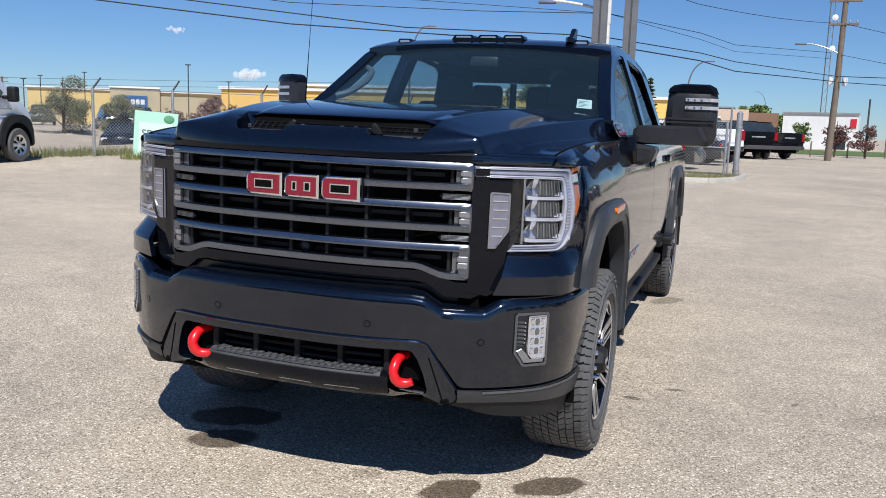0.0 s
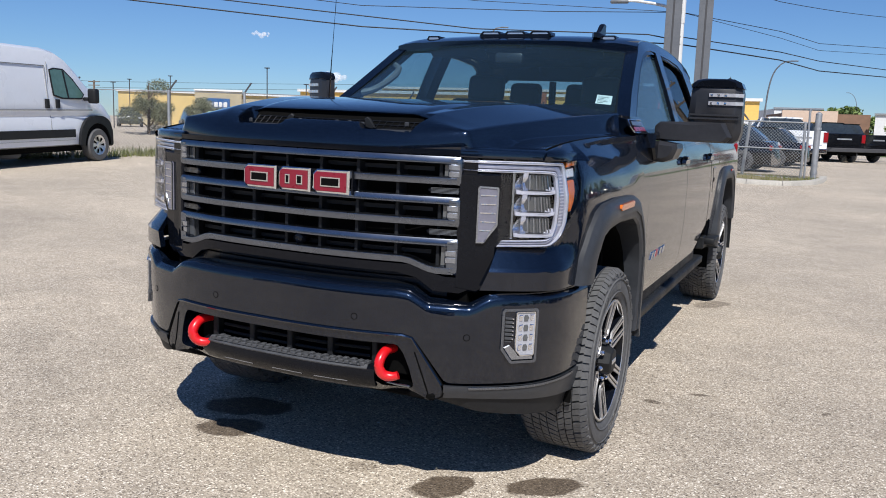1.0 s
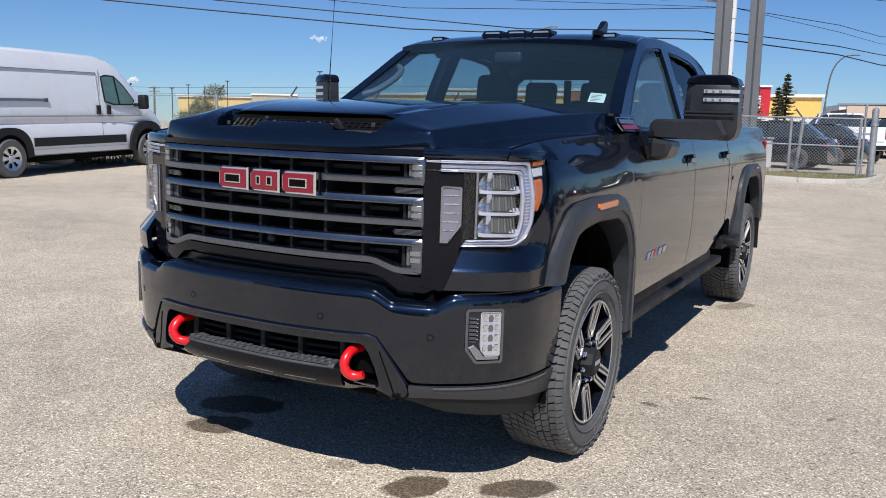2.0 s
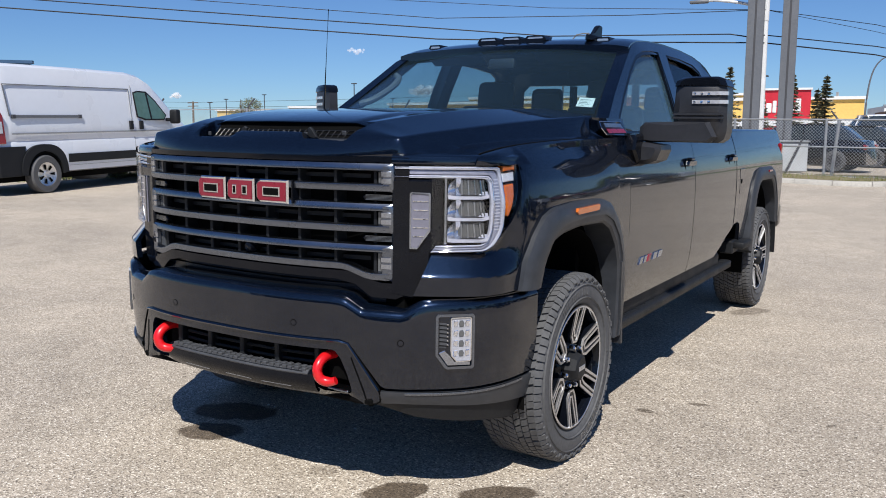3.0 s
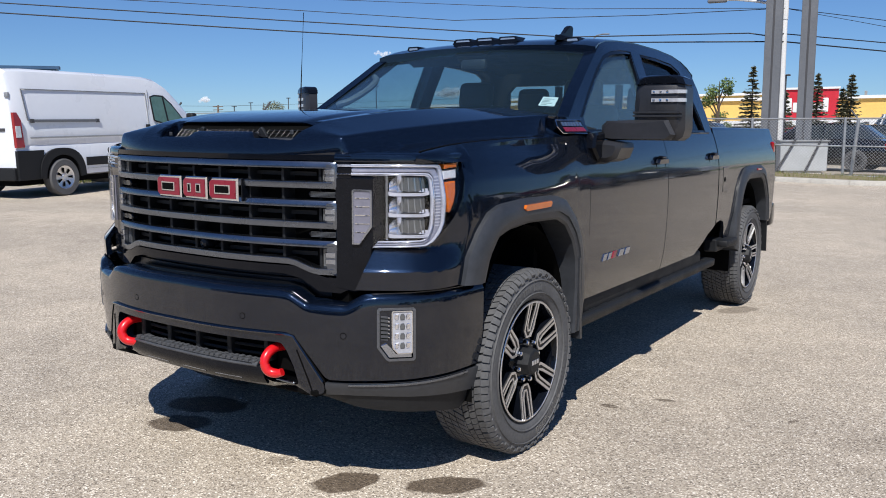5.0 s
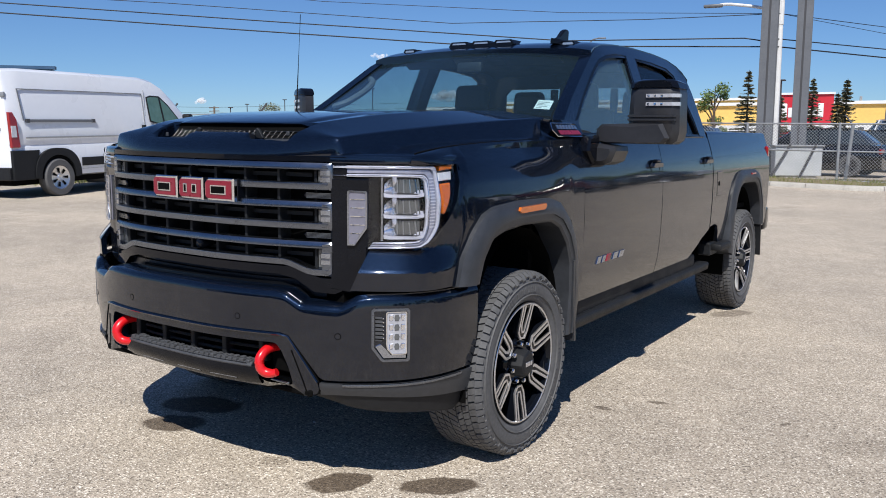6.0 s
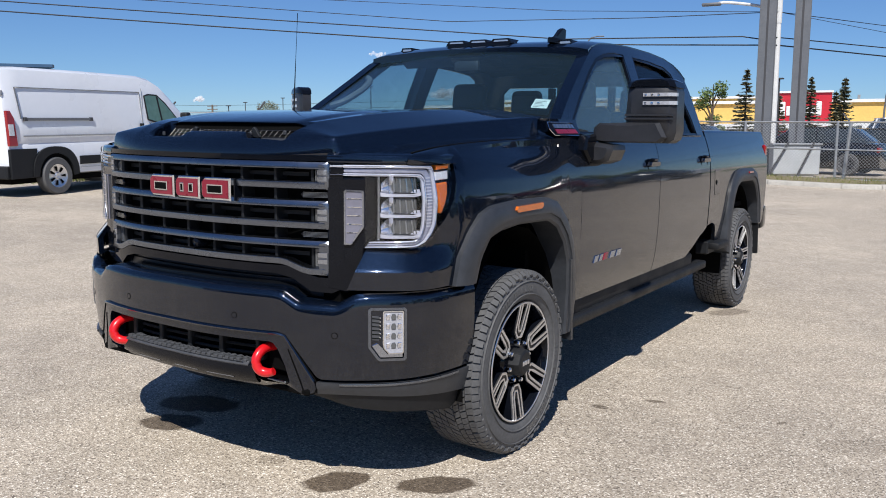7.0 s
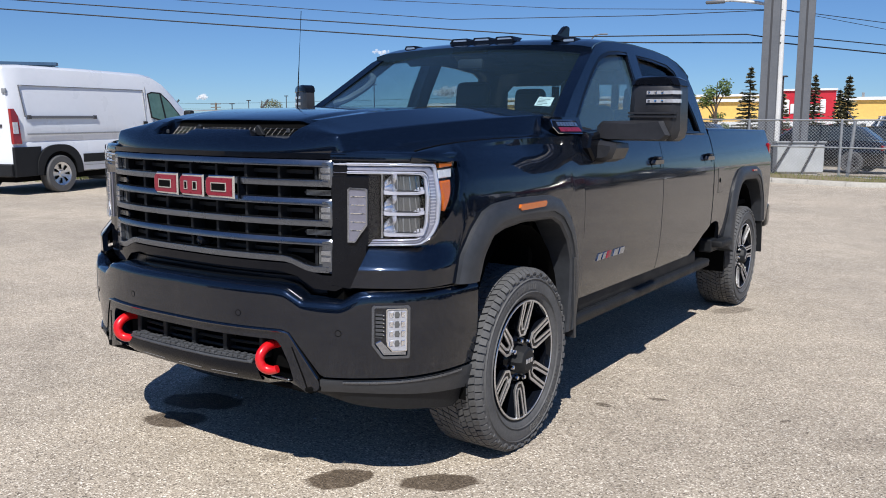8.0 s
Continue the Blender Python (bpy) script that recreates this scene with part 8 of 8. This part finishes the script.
r0, r1 = L2 - 8.37, L2 - 4.02
bay = part("red_bay", box(r0, r1, -0.5, 0.6, -0.3, 4.86), RED_PANEL, pet, "red sign bay with plain white marks")
part("bay_coping", box(r0 - 0.1, r1 + 0.1, -0.65, 0.7, 4.86, 5.02), WHITE_WALL, bay)
for x0, w, z0, h in ((0.45, 0.42, 3.0, 1.15), (0.95, 0.42, 3.0, 0.8), (1.45, 0.3, 3.0, 1.0), (2.25, 0.42, 3.0, 0.8), (2.75, 0.38, 3.0, 0.8), (3.2, 0.42, 3.0, 1.15)):
    part("sign_mark", box(r0 + x0, r0 + x0 + w, -0.58, -0.5, z0, z0 + h, 0.05), WHITE_WALL, bay)
part("canopy", box(r0 - 14.0, L2, -1.8, 0.0, 1.9, 2.35), WHITE_WALL, pet)
part("shop_glass", box(r0 - 14.0, L2 - 0.6, -0.06, 0.0, -0.3, 1.9), WINDOW_DARK, pet)
for k in range(9):
    part("pier", box(L2 - 1.0 - 2.4 * k, L2 - 0.6 - 2.4 * k, -0.3, 0.0, -0.3, 1.9), BROWN_BRICK, pet)
part("brick_bay", box(L2 - 21.0, L2 - 18.2, -0.5, 0.2, -0.3, 4.4), material("orange_brick", (0.32, 0.12, 0.06), rough=0.9, noise_scale=1.5, noise_amount=0.25, bump=0.3, bump_scale=12), pet)
for k in range(4):
    part("roof_vent", box(L2 - 2.0 - 1.6 * k, L2 - 1.8 - 1.6 * k, 2.0, 2.2, 4.2, 4.75), GALV, pet)

wb, L3 = facade("white_building", "plain white flat-roofed building in the distance", (5.6, 97.0), (13.2, 96.0), 3.9, 12, WHITE_WALL, 0.2)
part("coping", box(-0.1, L3 + 0.1, -0.2, 0.2, 3.9, 4.05), GALV, wb)
part("door", box(5.4, 6.6, -0.05, 0.0, -0.2, 2.0), WINDOW_DARK, wb)
part("wall_sign", box(6.9, 7.5, -0.08, 0.0, 2.4, 3.4), RED_PANEL, wb)
bb, L4 = facade("brick_building", "brown brick building with a pale parapet", (-3.6, 96.5), (5.2, 98.5), 3.9, 12, BROWN_BRICK, 0.2)
part("parapet", box(-0.2, L4 * 0.62, -0.3, 0.2, 2.9, 4.2), material("peach_stucco", (0.55, 0.42, 0.33), rough=0.9, noise_scale=0.6, noise_amount=0.1), bb)
for k in range(4):
    part("window", box(0.8 + 2.0 * k, 2.0 + 2.0 * k, -0.05, 0.02, 0.6, 2.0), WINDOW_DARK, bb)
wh, L5 = facade("warehouse", "long pale warehouse behind the yellow building", (-6.0, 118.0), (0.0, 119.5), 5.0, 12, WHITE_WALL, 0.2)
part("coping", box(-0.1, L5 + 0.1, -0.2, 0.2, 5.0, 5.2), GALV, wh)
bl, L6 = facade("blue_building", "flat-roofed blue building behind the van", (-36.5, 12.0), (-31.5, 17.4), 3.95, 8, material("blue_cladding", (0.05, 0.12, 0.22), rough=0.5, noise_scale=1, noise_amount=0.1), 0.5)
part("roof_edge", box(-0.15, L6 + 0.15, -0.15, 0.2, 3.95, 4.08), material("dark_blue_trim", (0.03, 0.08, 0.16), rough=0.5, noise_scale=2, noise_amount=0.1), bl)
# an unseen building behind the camera, added for the truck's reflections
dl, L7 = facade("unseen_building", "unseen white building with dark glass behind the camera", (16, -34), (-26, -34), 6.0, 12, WHITE_WALL, 0.0)
part("glazing", box(2.0, L7 - 6.0, -0.1, 0.0, 0.2, 4.2), WINDOW_DARK, dl)
part("fascia", box(-0.2, L7 + 0.2, -0.4, 0.0, 4.8, 6.1), CAR_GREY, dl)

# --- trees ---
for x, y, h, w, seed in ((-7.92, 41.45, 4.55, 1.75, 1), (-6.34, 41.8, 3.25, 1.2, 2), (-5.06, 43.06, 4.25, 1.45, 3), (-5.40, 43.02, 3.8, 1.4, 6), (-3.89, 43.24, 3.5, 1.4, 4), (-3.50, 43.28, 4.2, 1.35, 5)):
    spruce(x, y, h, w, seed)
tree("young light green tree behind the fence", -9.26, 40.1, 3.85, 2.0, LEAF, 11, 1500, 0.075, 0.35)
tree("light green tree beside the retail building", -10.3, 38.4, 3.2, 1.6, LEAF, 12, 900, 0.075, 0.35)
tree("full green tree above the distant roofs", 2.4, 116, 5.5, 6.5, LEAF, 13, 2200, 0.32, 0.25)
tree("green tree among the distant roofs", -1.6, 117, 4.3, 3.5, LEAF, 14, 900, 0.3, 0.25)
tree("dark green tree among the distant roofs", 6.0, 118, 3.9, 4.0, LEAF, 15, 900, 0.3, 0.25)
tree("grey-green young tree behind the wire fence", -33.6, 31.6, 3.3, 3.4, WILLOW, 16, 12000, 0.055, 0.10)
tree("grey-green young tree behind the wire fence", -31.6, 34.0, 2.5, 2.6, WILLOW, 17, 8000, 0.055, 0.10)
tree("purple-leaved tree behind the wire fence", -30.0, 37.5, 2.2, 3.4, RED_LEAF, 18, 1500, 0.12, 0.3)
tree("purple-leaved tree behind the wire fence", -30.9, 41.8, 2.9, 3.4, RED_LEAF, 19, 1500, 0.12, 0.3)
tree("reddish young tree on the far verge", 7.29, 55.93, 2.5, 1.8, RED_LEAF, 20, 900, 0.10, 0.3)
tree("reddish young tree on the far verge", 9.09, 55.73, 2.3, 2.0, RED_LEAF, 21, 900, 0.10, 0.3)
tree("small green tree on the far verge", 5.9, 70.0, 2.5, 1.6, LEAF, 22, 700, 0.12, 0.3)
tree("small green tree on the far verge", 7.2, 88.0, 2.9, 1.8, LEAF, 23, 700, 0.12, 0.3)
for k in range(26):
    tree("green tree in the row across the lot", 44 + 3 * math.sin(k * 2.1), -30 + 6.2 * k, 5.2 + 1.3 * math.sin(k * 1.7), 7.0, LEAF, 40 + k, 700, 0.45, 0.12)
lawn = [[(x, y, ground_height(x, y) + 0.02) for x in (4.5, 10, 18, 30)] for y in (62, 70, 78, 86)]
solid("lawn", sheet(lawn), material("mown_lawn", (0.09, 0.14, 0.035), rough=0.95, noise_scale=0.8, noise_amount=0.3, bump=0.5, bump_scale=20), "green lawn before the white building", "lawn", kind="structure", angle=180)
for k in range(6):
    root = thing("wooden_post", "slim wooden post on the far verge", "post", on_ground(10.3 + 1.4 * (k - 2) * 1.6, 55.5 + 0.3 * k), "verge posts")
    part("shaft", tube([(0, 0, -0.1), (0, 0, 2.0 if k == 2 else 1.0)], 0.05, 6), WOOD_POLE, root)
flag = thing("slim_pole", "tall slim dark pole on the far verge", "pole", on_ground(9.6, 60.0))
part("shaft", tube([(0, 0, -0.1), (0, 0, 4.0)], 0.06, 6), DARK_STEEL, flag)

# --- loose white stone chips on the asphalt ---
rng = random.Random(77)
for x, y, r in ((-0.61, -0.28, 0.007), (-0.56, -0.285, 0.005), (-0.004, -0.298, 0.007)):
    pts = [(r * rng.uniform(0.7, 1.2) * math.cos(a), r * rng.uniform(0.7, 1.2) * math.sin(a)) for a in [k * math.pi / 4 for k in range(8)]]
    solid("stone_chip", prism(pts, lambda a, b, d: Vector((a, b, r * 0.8 + d)), -r * 0.85, r * 0.3), WHITE_WALL, "small white stone chip lying on the asphalt", "stone", pose(x, y, ground_height(x, y)), "loose stone chips")

# --- small clouds: many thin puffs ---
CLOUD = material("cloud_white", (0.9, 0.9, 0.92), rough=1.0, noise_scale=0.05, noise_amount=0.05)
nt = CLOUD.node_tree
clear = nt.nodes.new("ShaderNodeBsdfTransparent")
veil = nt.nodes.new("ShaderNodeMixShader")
veil.inputs["Fac"].default_value = 0.22
nt.links.new(clear.outputs[0], veil.inputs[1])
nt.links.new(nt.nodes["Principled BSDF"].outputs[0], veil.inputs[2])
nt.links.new(veil.outputs[0], nt.nodes["Material Output"].inputs["Surface"])


def cloud(x, y, z, w, h, seed):
    rng = random.Random(seed)
    shapes = []
    for k in range(9):
        u = -0.85 + 1.7 * (k + rng.uniform(0.2, 0.8)) / 9
        r = h * rng.uniform(0.3, 0.5) * max(0.25, 1 - 0.7 * abs(u))
        bm = bmesh.new()
        bmesh.ops.create_icosphere(bm, subdivisions=2, radius=r)
        bm.verts.index_update()
        c = Vector((u * w / 2, rng.gauss(0, 0.2) * w, r * 0.5 + rng.gauss(0, 0.08) * h))
        shapes.append(([v.co * rng.uniform(0.9, 1.1) + c for v in bm.verts], [tuple(v.index for v in f.verts) for f in bm.faces]))
        bm.free()
    solid("cloud", join(*shapes), CLOUD, "small white fair-weather cloud", "cloud", pose(x, y, z, 0, 0, 33), "clouds", "stuff", 180)


cloud(-489.8, 744.2, 47, 36, 16, 1)
cloud(-548.8, 702.0, 89, 22, 6, 3)
cloud(-683.0, 571.8, 40, 15, 7, 5)
